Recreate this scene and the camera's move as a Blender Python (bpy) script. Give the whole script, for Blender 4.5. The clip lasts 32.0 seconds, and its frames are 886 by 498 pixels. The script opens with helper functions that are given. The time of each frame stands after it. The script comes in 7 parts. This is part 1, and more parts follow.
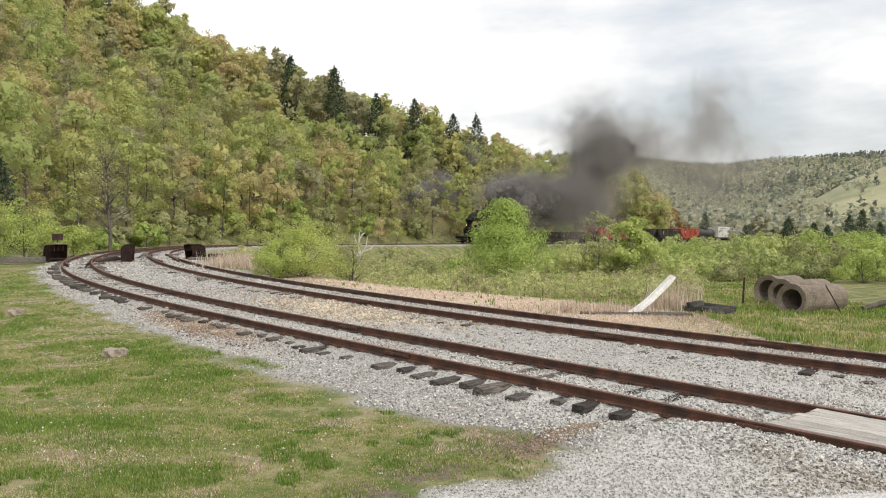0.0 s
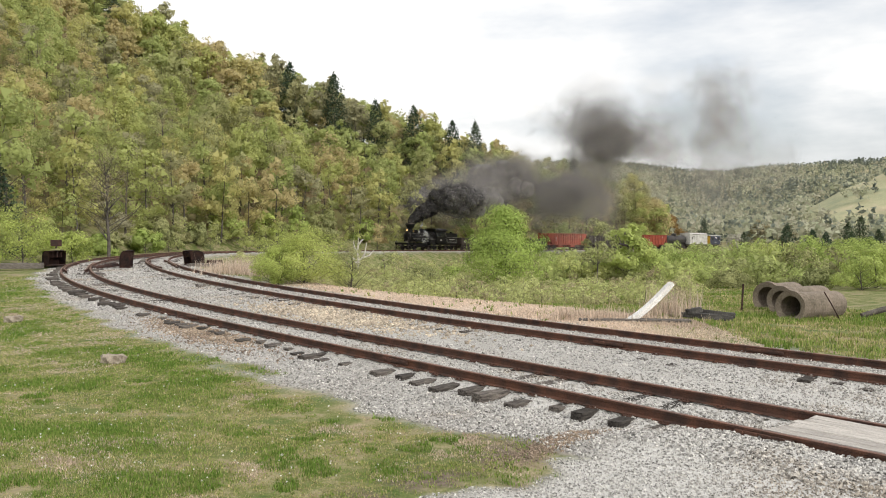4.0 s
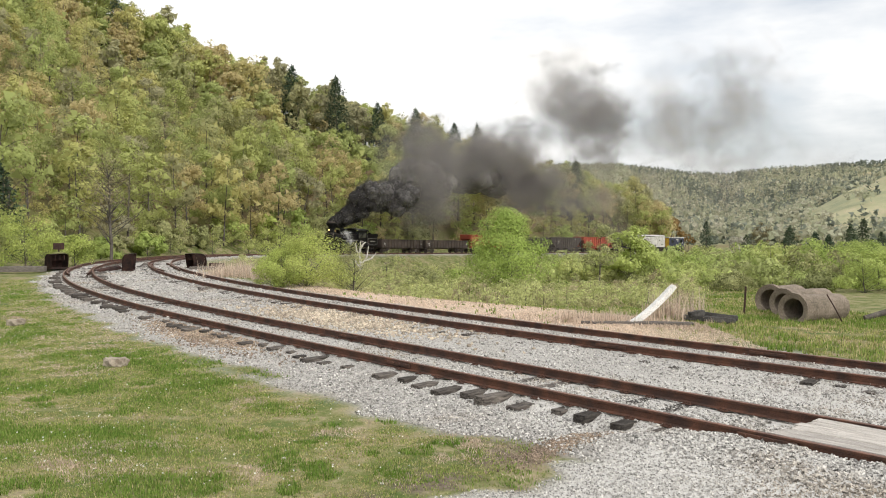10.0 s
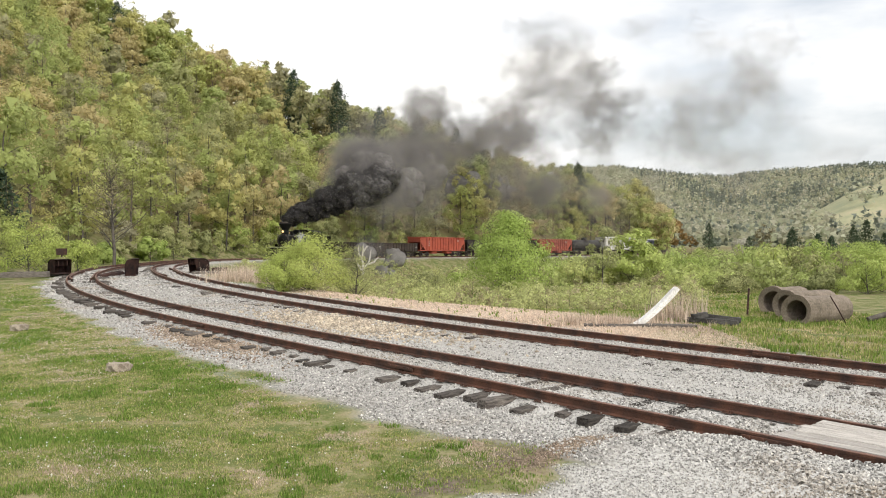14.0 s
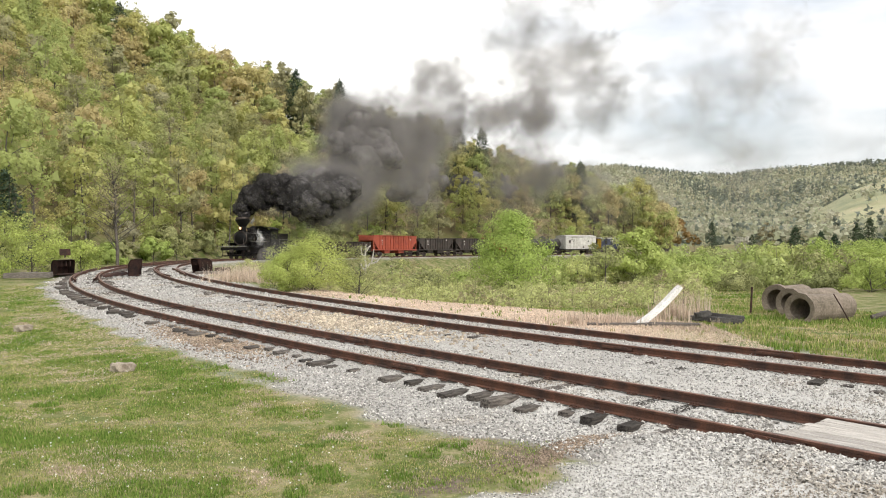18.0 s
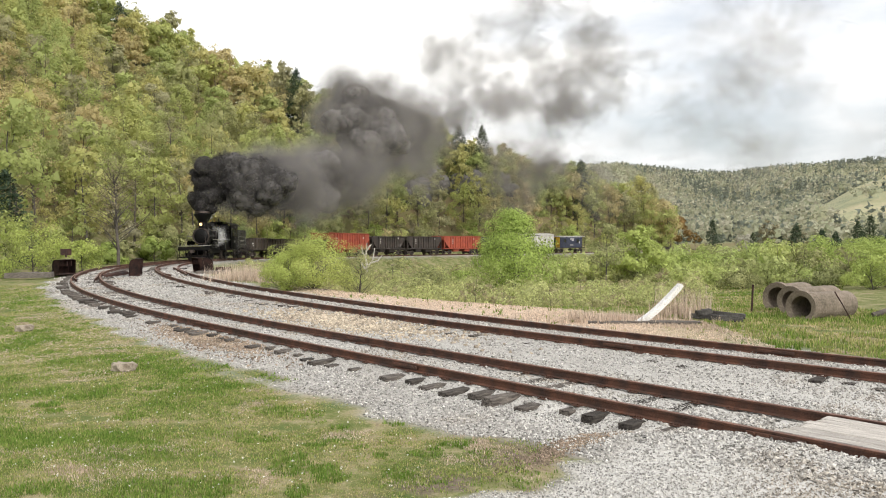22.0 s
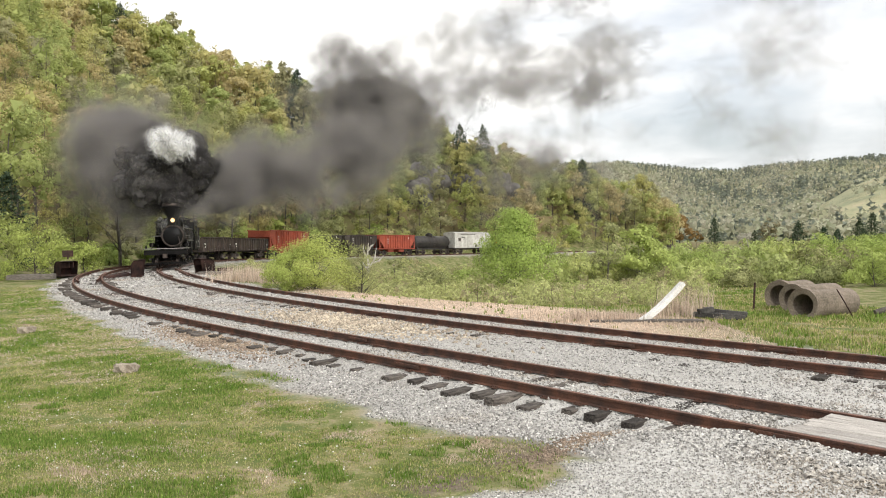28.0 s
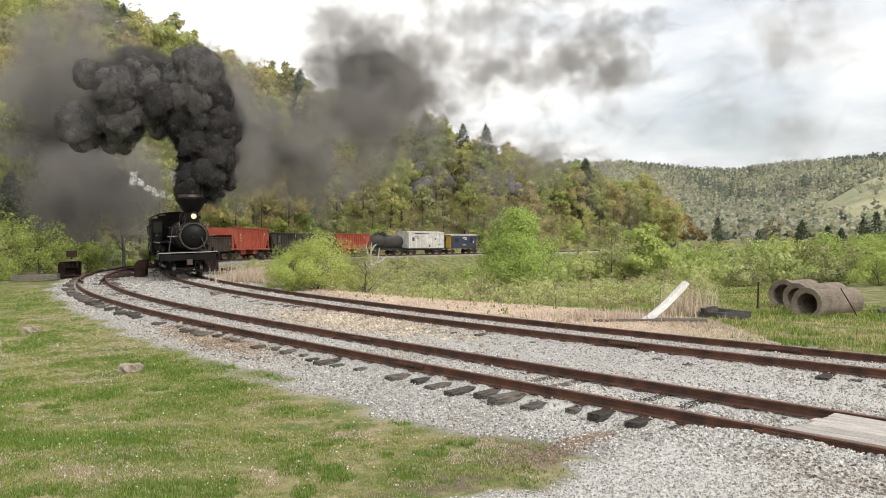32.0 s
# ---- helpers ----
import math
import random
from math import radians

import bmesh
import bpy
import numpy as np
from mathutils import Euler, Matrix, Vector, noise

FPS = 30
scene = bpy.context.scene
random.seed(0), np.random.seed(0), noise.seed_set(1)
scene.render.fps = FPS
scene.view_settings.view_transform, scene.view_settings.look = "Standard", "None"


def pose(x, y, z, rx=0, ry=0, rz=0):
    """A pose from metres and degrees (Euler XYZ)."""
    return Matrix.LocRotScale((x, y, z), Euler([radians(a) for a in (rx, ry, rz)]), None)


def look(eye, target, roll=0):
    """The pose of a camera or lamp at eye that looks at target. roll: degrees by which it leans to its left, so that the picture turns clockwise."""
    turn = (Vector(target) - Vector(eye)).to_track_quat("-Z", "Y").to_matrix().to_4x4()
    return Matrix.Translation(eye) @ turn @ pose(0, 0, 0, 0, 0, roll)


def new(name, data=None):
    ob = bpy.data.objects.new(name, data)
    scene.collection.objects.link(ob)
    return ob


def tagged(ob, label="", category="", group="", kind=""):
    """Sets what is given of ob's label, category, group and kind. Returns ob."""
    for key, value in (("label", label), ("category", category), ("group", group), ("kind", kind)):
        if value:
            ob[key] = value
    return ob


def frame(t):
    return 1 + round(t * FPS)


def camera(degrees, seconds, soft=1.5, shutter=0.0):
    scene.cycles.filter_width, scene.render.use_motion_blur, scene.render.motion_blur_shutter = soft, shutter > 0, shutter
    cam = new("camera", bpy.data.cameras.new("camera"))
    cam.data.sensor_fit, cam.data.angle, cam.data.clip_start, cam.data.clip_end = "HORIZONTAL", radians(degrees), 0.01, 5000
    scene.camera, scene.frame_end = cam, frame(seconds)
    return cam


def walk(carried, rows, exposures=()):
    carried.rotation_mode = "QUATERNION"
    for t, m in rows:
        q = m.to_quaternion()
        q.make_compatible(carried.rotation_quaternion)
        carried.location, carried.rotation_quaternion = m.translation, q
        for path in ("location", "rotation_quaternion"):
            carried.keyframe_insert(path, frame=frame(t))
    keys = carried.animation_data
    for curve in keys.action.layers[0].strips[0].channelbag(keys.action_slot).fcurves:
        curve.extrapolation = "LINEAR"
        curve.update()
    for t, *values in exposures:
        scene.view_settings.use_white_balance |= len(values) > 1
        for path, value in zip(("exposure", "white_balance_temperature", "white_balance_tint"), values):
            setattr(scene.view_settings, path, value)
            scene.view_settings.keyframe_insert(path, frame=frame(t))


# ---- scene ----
# The eye stands still beside the line and only turns a little, as a hand on a tripod head does.
EYE = (0.0, 0.0, 2.873)
cam = camera(55.18, 32.0, soft=1.0)
CAM_TURNS = (
    (0, 87.297, 0.359, -0.077), (0.5, 87.194, 0.307, -0.091), (1, 87.134, 0.271, -0.106), (1.5, 87.186, 0.276, -0.122),
    (2, 87.337, 0.287, -0.130), (2.5, 87.500, 0.291, -0.139), (3, 87.618, 0.293, -0.153), (3.5, 87.692, 0.298, -0.154),
    (5.5, 87.826, 0.293, -0.117), (6, 87.882, 0.294, -0.100), (6.5, 87.928, 0.286, -0.080), (7, 87.957, 0.274, -0.055),
    (7.5, 87.973, 0.305, -0.034), (8, 87.978, 0.363, -0.018), (8.5, 87.979, 0.390, -0.011), (9, 87.975, 0.394, -0.011),
    (9.5, 87.953, 0.367, -0.009), (10, 87.930, 0.354, -0.006), (10.5, 87.936, 0.378, 0.009), (11, 87.974, 0.386, 0.033),
    (11.5, 88.017, 0.389, 0.048), (12, 88.055, 0.410, 0.059), (12.5, 88.088, 0.428, 0.076), (13, 88.107, 0.455, 0.097),
    (13.5, 88.126, 0.543, 0.123), (14, 88.160, 0.655, 0.150), (14.5, 88.201, 0.702, 0.181), (16.5, 88.246, 0.715, 0.223),
    (17, 88.213, 0.811, 0.277), (17.5, 88.167, 0.844, 0.316), (18, 88.117, 0.845, 0.329), (18.5, 88.085, 0.834, 0.327),
    (19, 88.067, 0.833, 0.330), (19.5, 88.046, 0.873, 0.349), (20, 88.026, 0.944, 0.372), (20.5, 88.024, 1.008, 0.380),
    (21, 88.034, 1.023, 0.376), (21.5, 88.040, 1.010, 0.374), (22, 88.033, 1.014, 0.375), (22.5, 88.017, 1.044, 0.379),
    (23, 88.018, 1.077, 0.390), (23.5, 88.059, 1.106, 0.402), (24, 88.113, 1.137, 0.404), (24.5, 88.133, 1.162, 0.398),
    (25, 88.109, 1.175, 0.386), (25.5, 88.058, 1.176, 0.369), (27.5, 88.010, 1.319, 0.468), (28, 88.010, 1.319, 0.468),
    (28.5, 87.725, 1.341, 0.618), (29, 87.768, 1.351, 0.627), (29.5, 87.803, 1.368, 0.637), (30, 87.808, 1.361, 0.637),
    (30.5, 87.798, 1.362, 0.642), (31, 87.818, 1.393, 0.656), (31.5, 87.887, 1.412, 0.669), (32, 87.992, 1.412, 0.685),
)
walk(cam, [(t, pose(*EYE, rx, ry, rz)) for t, rx, ry, rz in CAM_TURNS],
     exposures=((0, 0.2), (8, 0.27), (13, 0.33), (19, 0.46), (21.5, 0.39), (25, 0.4), (28, 0.41), (30, 0.31), (32, 0.33)))

# ---- sky and sun: a bright overcast day in spring ----
world = bpy.data.worlds.new("overcast_sky")
scene.world = world
world.use_nodes = True
wt = world.node_tree
wt.nodes.clear()


def wnode(kind, **values):
    n = wt.nodes.new(kind)
    for k, v in values.items():
        n.inputs[k].default_value = v
    return n


sky = wt.nodes.new("ShaderNodeTexSky")
sky.sky_type, sky.sun_disc = "NISHITA", False
sky.sun_elevation, sky.sun_rotation = radians(31.0), radians(143.6)
sky.air_density, sky.dust_density = 1.0, 2.5
blue = wnode("ShaderNodeBackground", Strength=0.1)
wt.links.new(sky.outputs[0], blue.inputs[0])
coords = wt.nodes.new("ShaderNodeTexCoord")
squash = wt.nodes.new("ShaderNodeMapping")
squash.inputs["Scale"].default_value = (1.0, 1.0, 3.2)
squash.inputs["Location"].default_value = (0.35, 0.1, 0.2)
wt.links.new(coords.outputs["Generated"], squash.inputs[0])
cloud_noise = wnode("ShaderNodeTexNoise", Scale=2.1, Detail=6.0, Roughness=0.55)
wt.links.new(squash.outputs[0], cloud_noise.inputs[0])
cover = wt.nodes.new("ShaderNodeValToRGB")
cover.color_ramp.elements[0].position, cover.color_ramp.elements[0].color = 0.30, (0.45, 0.45, 0.45, 1)
cover.color_ramp.elements[1].position, cover.color_ramp.elements[1].color = 0.52, (1, 1, 1, 1)
wt.links.new(cloud_noise.outputs[0], cover.inputs[0])
tone = wt.nodes.new("ShaderNodeValToRGB")
tone.color_ramp.elements[0].position, tone.color_ramp.elements[0].color = 0.35, (0.89, 0.895, 0.905, 1)
tone.color_ramp.elements[1].position, tone.color_ramp.elements[1].color = 0.60, (1.0, 0.98, 0.945, 1)
wt.links.new(cloud_noise.outputs[0], tone.inputs[0])
height = wt.nodes.new("ShaderNodeSeparateXYZ")
wt.links.new(coords.outputs["Generated"], height.inputs[0])
lift = wt.nodes.new("ShaderNodeMath")
lift.operation = "MULTIPLY_ADD"
lift.inputs[1].default_value = .5
wt.links.new(cloud_noise.outputs[0], lift.inputs[0])
wt.links.new(height.outputs["Z"], lift.inputs[2])
base = wt.nodes.new("ShaderNodeValToRGB")
base.color_ramp.elements[0].position, base.color_ramp.elements[0].color = 0.22, (0.72, 0.75, 0.78, 1)
base.color_ramp.elements[1].position, base.color_ramp.elements[1].color = 0.38, (1, 1, 1, 1)
wt.links.new(lift.outputs[0], base.inputs[0])
deck = wt.nodes.new("ShaderNodeMix")
deck.data_type, deck.blend_type = "RGBA", "MULTIPLY"
deck.inputs[0].default_value = 1.0
wt.links.new(tone.outputs[0], deck.inputs[6])
wt.links.new(base.outputs[0], deck.inputs[7])
white = wnode("ShaderNodeBackground", Strength=1.0)
wt.links.new(deck.outputs[2], white.inputs[0])
mixed = wt.nodes.new("ShaderNodeMixShader")
wt.links.new(cover.outputs[0], mixed.inputs[0])
wt.links.new(blue.outputs[0], mixed.inputs[1])
wt.links.new(white.outputs[0], mixed.inputs[2])
wout = wt.nodes.new("ShaderNodeOutputWorld")
wt.links.new(mixed.outputs[0], wout.inputs[0])

sun = new("sun", bpy.data.lights.new("sun", "SUN"))
sun.data.energy, sun.data.angle, sun.data.color = 1.9, radians(16), (1.0, 0.96, 0.9)
# high, from behind the eye's right shoulder
sun.matrix_world = look((70, -95, 71), (0, 0, 0))


# ---- materials ----
def material(name, color, rough=0.8, metal=0.0, color2=None, scale=4.0, fine=None, bump=0.0, bump_scale=30.0,
             spread=0.0, island=0.0, spec=0.3, detail=5.0, ramp=(0.35, 0.65), coat=0.0, stretch=None):
    """A principled surface: two colours mixed by a large noise, a fine grain, bump, and a spread of brightness from piece to piece."""
    m = bpy.data.materials.new(name)
    m.use_nodes = True
    nt = m.node_tree
    nd, ln = nt.nodes, nt.links
    b = nd["Principled BSDF"]
    b.inputs["Roughness"].default_value, b.inputs["Metallic"].default_value = rough, metal
    b.inputs["Specular IOR Level"].default_value = spec
    if coat:
        b.inputs["Coat Weight"].default_value = coat
    tc = nd.new("ShaderNodeTexCoord")
    where = tc.outputs["Object"]
    if stretch:
        mp = nd.new("ShaderNodeMapping")
        mp.inputs["Scale"].default_value = stretch
        ln.new(where, mp.inputs[0])
        where = mp.outputs[0]

    def noise_at(s, d=detail):
        n = nd.new("ShaderNodeTexNoise")
        n.inputs["Scale"].default_value, n.inputs["Detail"].default_value = s, d
        ln.new(where, n.inputs["Vector"])
        return n.outputs[0]

    def mix(fac, a, c, mode="MIX"):
        n = nd.new("ShaderNodeMix")
        n.data_type, n.blend_type = "RGBA", mode
        for sock, val in ((n.inputs[0], fac), (n.inputs[6], a), (n.inputs[7], c)):
            if isinstance(val, (int, float)):
                sock.default_value = val
            elif isinstance(val, tuple):
                sock.default_value = (*val, 1)
            else:
                ln.new(val, sock)
        return n.outputs[2]

    def span(src, lo, hi, to0=0.0, to1=1.0):
        n = nd.new("ShaderNodeMapRange")
        n.inputs[1].default_value, n.inputs[2].default_value = lo, hi
        n.inputs[3].default_value, n.inputs[4].default_value = to0, to1
        ln.new(src, n.inputs[0])
        return n.outputs[0]

    out = color if isinstance(color, tuple) else color
    if color2:
        out = mix(span(noise_at(scale), *ramp), color, color2)
    if fine:
        g = span(noise_at(fine, 3.0), 0.3, 0.7, 0.7, 1.25)
        out = mix(1.0, out, g, "MULTIPLY")
    if spread:
        oi = nd.new("ShaderNodeObjectInfo")
        out = mix(1.0, out, span(oi.outputs["Random"], 0, 1, 1 - spread, 1 + spread), "MULTIPLY")
    if island:
        ge = nd.new("ShaderNodeNewGeometry")
        out = mix(1.0, out, span(ge.outputs["Random Per Island"], 0, 1, 1 - island, 1 + island), "MULTIPLY")
    if isinstance(out, tuple):
        b.inputs["Base Color"].default_value = (*out, 1)
    else:
        ln.new(out, b.inputs["Base Color"])
    if bump:
        bp = nd.new("ShaderNodeBump")
        bp.inputs["Strength"].default_value, bp.inputs["Distance"].default_value = bump, 0.02
        ln.new(noise_at(bump_scale), bp.inputs["Height"])
        ln.new(bp.outputs[0], b.inputs["Normal"])
    return m


def leaf_material(name, stops, island=0.35, attribute="", through_light=0.35):
    """Leaves: a ramp of colours over the tint of each tree (or each object), brightness from leaf to leaf, light shining through."""
    m = bpy.data.materials.new(name)
    m.use_nodes = True
    nt = m.node_tree
    nd, ln = nt.nodes, nt.links
    nd.clear()
    outn = nd.new("ShaderNodeOutputMaterial")
    ramp = nd.new("ShaderNodeValToRGB")
    els = ramp.color_ramp.elements
    els[0].position, els[0].color = stops[0][0], (*stops[0][1], 1)
    els[1].position, els[1].color = stops[-1][0], (*stops[-1][1], 1)
    for p, c in stops[1:-1]:
        e = els.new(p)
        e.color = (*c, 1)
    if attribute:
        at = nd.new("ShaderNodeAttribute")
        at.attribute_name = attribute
        ln.new(at.outputs["Fac"], ramp.inputs[0])
    else:
        oi = nd.new("ShaderNodeObjectInfo")
        ln.new(oi.outputs["Random"], ramp.inputs[0])
    ge = nd.new("ShaderNodeNewGeometry")
    rg = nd.new("ShaderNodeMapRange")
    rg.inputs[3].default_value, rg.inputs[4].default_value = 1 - island, 1 + island
    ln.new(ge.outputs["Random Per Island"], rg.inputs[0])
    mul = nd.new("ShaderNodeMix")
    mul.data_type, mul.blend_type = "RGBA", "MULTIPLY"
    mul.inputs[0].default_value = 1.0
    ln.new(ramp.outputs[0], mul.inputs[6])
    ln.new(rg.outputs[0], mul.inputs[7])
    d, tr, mx = nd.new("ShaderNodeBsdfDiffuse"), nd.new("ShaderNodeBsdfTranslucent"), nd.new("ShaderNodeMixShader")
    mx.inputs[0].default_value = through_light
    ln.new(mul.outputs[2], d.inputs[0])
    ln.new(mul.outputs[2], tr.inputs[0])
    ln.new(d.outputs[0], mx.inputs[1])
    ln.new(tr.outputs[0], mx.inputs[2])
    ln.new(mx.outputs[0], outn.inputs[0])
    return m


M_RAIL = material("rusty_rail_steel", (0.135, 0.062, 0.040), 0.75, 0.0, (0.058, 0.035, 0.028), 3, fine=60, bump=0.3)
M_RAIL_TOP = material("worn_rail_head", (0.22, 0.11, 0.075), 0.55, 0.1, (0.13, 0.075, 0.058), 3, fine=50)
M_TIE = material("weathered_tie_wood", (0.15, 0.132, 0.116), 0.9, 0, (0.035, 0.03, 0.027), 5, fine=40, bump=0.6, spread=0.45, stretch=(1, 6, 6))
M_STONE = material("ballast_stone", (0.455, 0.442, 0.418), 0.9, 0, (0.34, 0.29, 0.23), .35, island=0.52, ramp=(.52, .72), fine=25, bump=0.2)
M_IRON = material("rusted_iron_plate", (0.085, 0.045, 0.036), 0.8, 0.3, (0.035, 0.025, 0.024), 3, fine=30, bump=0.4)
M_TIMBER = material("grey_old_timber", (0.20, 0.18, 0.16), 0.9, 0, (0.1, 0.085, 0.075), 4, fine=30, bump=0.5, spread=0.25, stretch=(1, 7, 7))
M_DECK = material("pale_crossing_plank", (0.56, 0.525, 0.485), 0.85, 0, (0.38, 0.35, 0.32), 3, fine=45, bump=0.5, spread=0.15, stretch=(1, 9, 9))
M_BARK = material("grey_bark", (0.13, 0.115, 0.10), 0.9, 0, (0.06, 0.052, 0.045), 3, fine=20, bump=0.4, spread=0.25)
M_DEAD = material("bleached_dead_wood", (0.62, 0.59, 0.56), 0.85, 0, (0.42, 0.39, 0.36), 4, fine=30)
M_GRASS_BLADE = leaf_material("grass_blade", [(0, (0.15, 0.25, 0.05)), (0.35, (0.25, 0.32, 0.08)), (0.6, (0.37, 0.36, 0.15)), (1, (0.55, 0.46, 0.28))], 0.45, "tint", 0.45)
M_FOREST = leaf_material("spring_forest_leaf", [(0, (0.39, 0.37, 0.25)), (0.2, (0.41, 0.40, 0.21)), (0.36, (0.40, 0.45, 0.175)), (0.55, (0.47, 0.495, 0.19)), (0.72, (0.52, 0.495, 0.21)), (0.87, (0.54, 0.45, 0.25)), (1, (0.50, 0.41, 0.29))], 0.2, "tint", 0.45)
M_BUSH = leaf_material("fresh_bush_leaf", [(0, (0.34, 0.42, 0.13)), (0.5, (0.41, 0.49, 0.16)), (1, (0.48, 0.54, 0.19))], 0.3, through_light=.45)
M_OLIVE = leaf_material("olive_bush_leaf", [(0, (0.32, 0.34, 0.16)), (1, (0.41, 0.40, 0.2))], 0.4, through_light=.4)
M_SPRUCE = leaf_material("dark_spruce_needle", [(0, (0.06, 0.09, 0.058)), (1, (0.09, 0.115, 0.07))], 0.35, through_light=0.15)
# leaves of the far woods: aerial haze put into the colours, paler and greyer
M_FAR_HAZED = leaf_material("hazed_far_leaf", [(0, (0.20, 0.225, 0.19)), (0.35, (0.26, 0.285, 0.225)), (0.5, (0.38, 0.40, 0.28)), (1, (0.47, 0.45, 0.35))], 0.2, "tint", 0.4)


# ---- plan: the two tracks, as headings integrated from their curvature ----
def track_line(x0, y0, heading, step, bends, before=0):
    """Points every metre along a line whose curvature goes evenly from bend to bend, one bend each `step` metres."""
    s = np.arange(0, step * (len(bends) - 1) + 1, 1.0)
    k = np.interp(s, np.arange(len(bends)) * step, bends)
    th = heading + np.concatenate([[0], np.cumsum((k[1:] + k[:-1]) / 2)])
    dx, dy = np.cos(th), np.sin(th)
    x = x0 + np.concatenate([[0], np.cumsum((dx[1:] + dx[:-1]) / 2)])
    y = y0 + np.concatenate([[0], np.cumsum((dy[1:] + dy[:-1]) / 2)])
    back = np.arange(before, 0, -1.0)
    x = np.concatenate([x0 - back * math.cos(heading), x])
    y = np.concatenate([y0 - back * math.sin(heading), y])
    return np.c_[x, y]


LEAD = 30   # metres of straight line before the loop's first metre
LOOP = track_line(14.018, 9.676, 2.357, 20, (-.0038, -.0059, -.0088, -.0123, -.0122, -.0087, -.0086, -.0107, -.0087, -.0026,
                                             .0005, .001, .0026, .0043, .0055, .0066, .0066, .004), LEAD)
FALL_S = np.array((0, 40, 60, 90, 120, 150, 180, 210, 240, 270, 300, 345.0))
FALL_Z = np.array((0, 0, -.066, -.743, -1.9, -3.02, -3.99, -4.79, -5.55, -6.39, -7.24, -8.4))
LOOP_Z = np.interp(np.arange(len(LOOP)) - LEAD, FALL_S, FALL_Z)
LOOP_Z = np.convolve(np.pad(LOOP_Z, 10, "edge"), np.ones(21) / 21, "valid")
SIDING = track_line(5.508, 10.869, 2.278, 13, (.0016, -.0032, -.0083, -.0126, -.0142, -.0133, -.0109, -.0081, -.0062, -.0057, -.0061), 24)


def nearest(line, pts):
    """Distance of each point from a line, the index of the line's nearest point, and whether the point lies to its right."""
    d = np.empty(len(pts))
    ix = np.empty(len(pts), int)
    for a in range(0, len(pts), 20000):
        q = pts[a:a + 20000]
        dd = (q[:, None, 0] - line[None, :, 0]) ** 2 + (q[:, None, 1] - line[None, :, 1]) ** 2
        i = dd.argmin(1)
        ix[a:a + 20000], d[a:a + 20000] = i, np.sqrt(dd[np.arange(len(q)), i])
    tn = np.gradient(line, axis=0)[ix]
    v = pts - line[ix]
    return d, ix, tn[:, 0] * v[:, 1] - tn[:, 1] * v[:, 0] < 0


SIDING_Z = LOOP_Z[nearest(LOOP, SIDING)[1]]


def on_loop(s):
    """Place and heading on the loop line, s metres from its first metre."""
    i = np.arange(len(LOOP)) - LEAD
    p = np.array([np.interp(s, i, LOOP[:, 0]), np.interp(s, i, LOOP[:, 1]), np.interp(s, i, LOOP_Z)])
    return p


def smooth(x, a, b):
    t = np.clip((x - a) / (b - a), 0, 1)
    return t * t * (3 - 2 * t)


def wave(x, y, size, seed=0.0):
    """A cheap rolling noise of about that size, between -1 and 1."""
    a, b = x / size + seed, y / size - seed * 1.7
    return (np.sin(a * 1.3 + 1.7 * np.sin(b * 0.9 + seed)) + np.sin(b * 1.7 + 1.3 * np.sin(a * 1.1)) + np.sin((a + b) * 2.3 + seed)) / 3


def fleck(x, y, size, seed=0.0, octaves=3):
    """Uneven patches of about that size and smaller, between about -1 and 1, with no direction of their own."""
    total, weight = np.zeros(np.shape(x)), 0.0
    for o in range(octaves):
        k = 2.0 ** o
        a, b = x * k / size + seed * 3.7 + o * 17.3, y * k / size - seed * 5.1 + o * 9.1
        ia, ib = np.floor(a), np.floor(b)
        fa, fb = a - ia, b - ib
        fa, fb = fa * fa * (3 - 2 * fa), fb * fb * (3 - 2 * fb)

        def lattice(p, q):
            h = np.sin(p * 127.1 + q * 311.7 + seed * 74.7) * 43758.5453
            return 2 * (h - np.floor(h)) - 1

        v = (lattice(ia, ib) * (1 - fa) + lattice(ia + 1, ib) * fa) * (1 - fb) + (lattice(ia, ib + 1) * (1 - fa) + lattice(ia + 1, ib + 1) * fa) * fb
        total, weight = total + v / k ** .7, weight + 1 / k ** .7
    return total / weight * 1.5


# elevation of the wooded ridge and of the far ranges, over the sideways slope x / y of the sight line
RIDGE_U = np.array((-1.2, -.75, -.523, -.37, -.256, -.19, -.123, -.056, .044, .144, .197, .231, .25, .27))
RIDGE_E = np.array((.34, .33, .30, .252, .200, .178, .153, .134, .101, .070, .053, .040, .022, -.02))
FAR_U = np.array((-1.5, -.3, .2, .25, .285, .33, .38, .44, .52, .7, 1.5))
FAR_E = np.array((.05, .05, .058, .052, .047, .045, .051, .054, .060, .075, .06))
SPUR_U = np.array((-1, .38, .44, .477, .523, .62, 1.0, 2.0))
SPUR_E = np.array((-.03, -.02, .009, .029, .047, .07, .06, .02))


def hill_cap(u, y):
    return np.interp(u, RIDGE_U, RIDGE_E) * y + 2.9 - 6.9


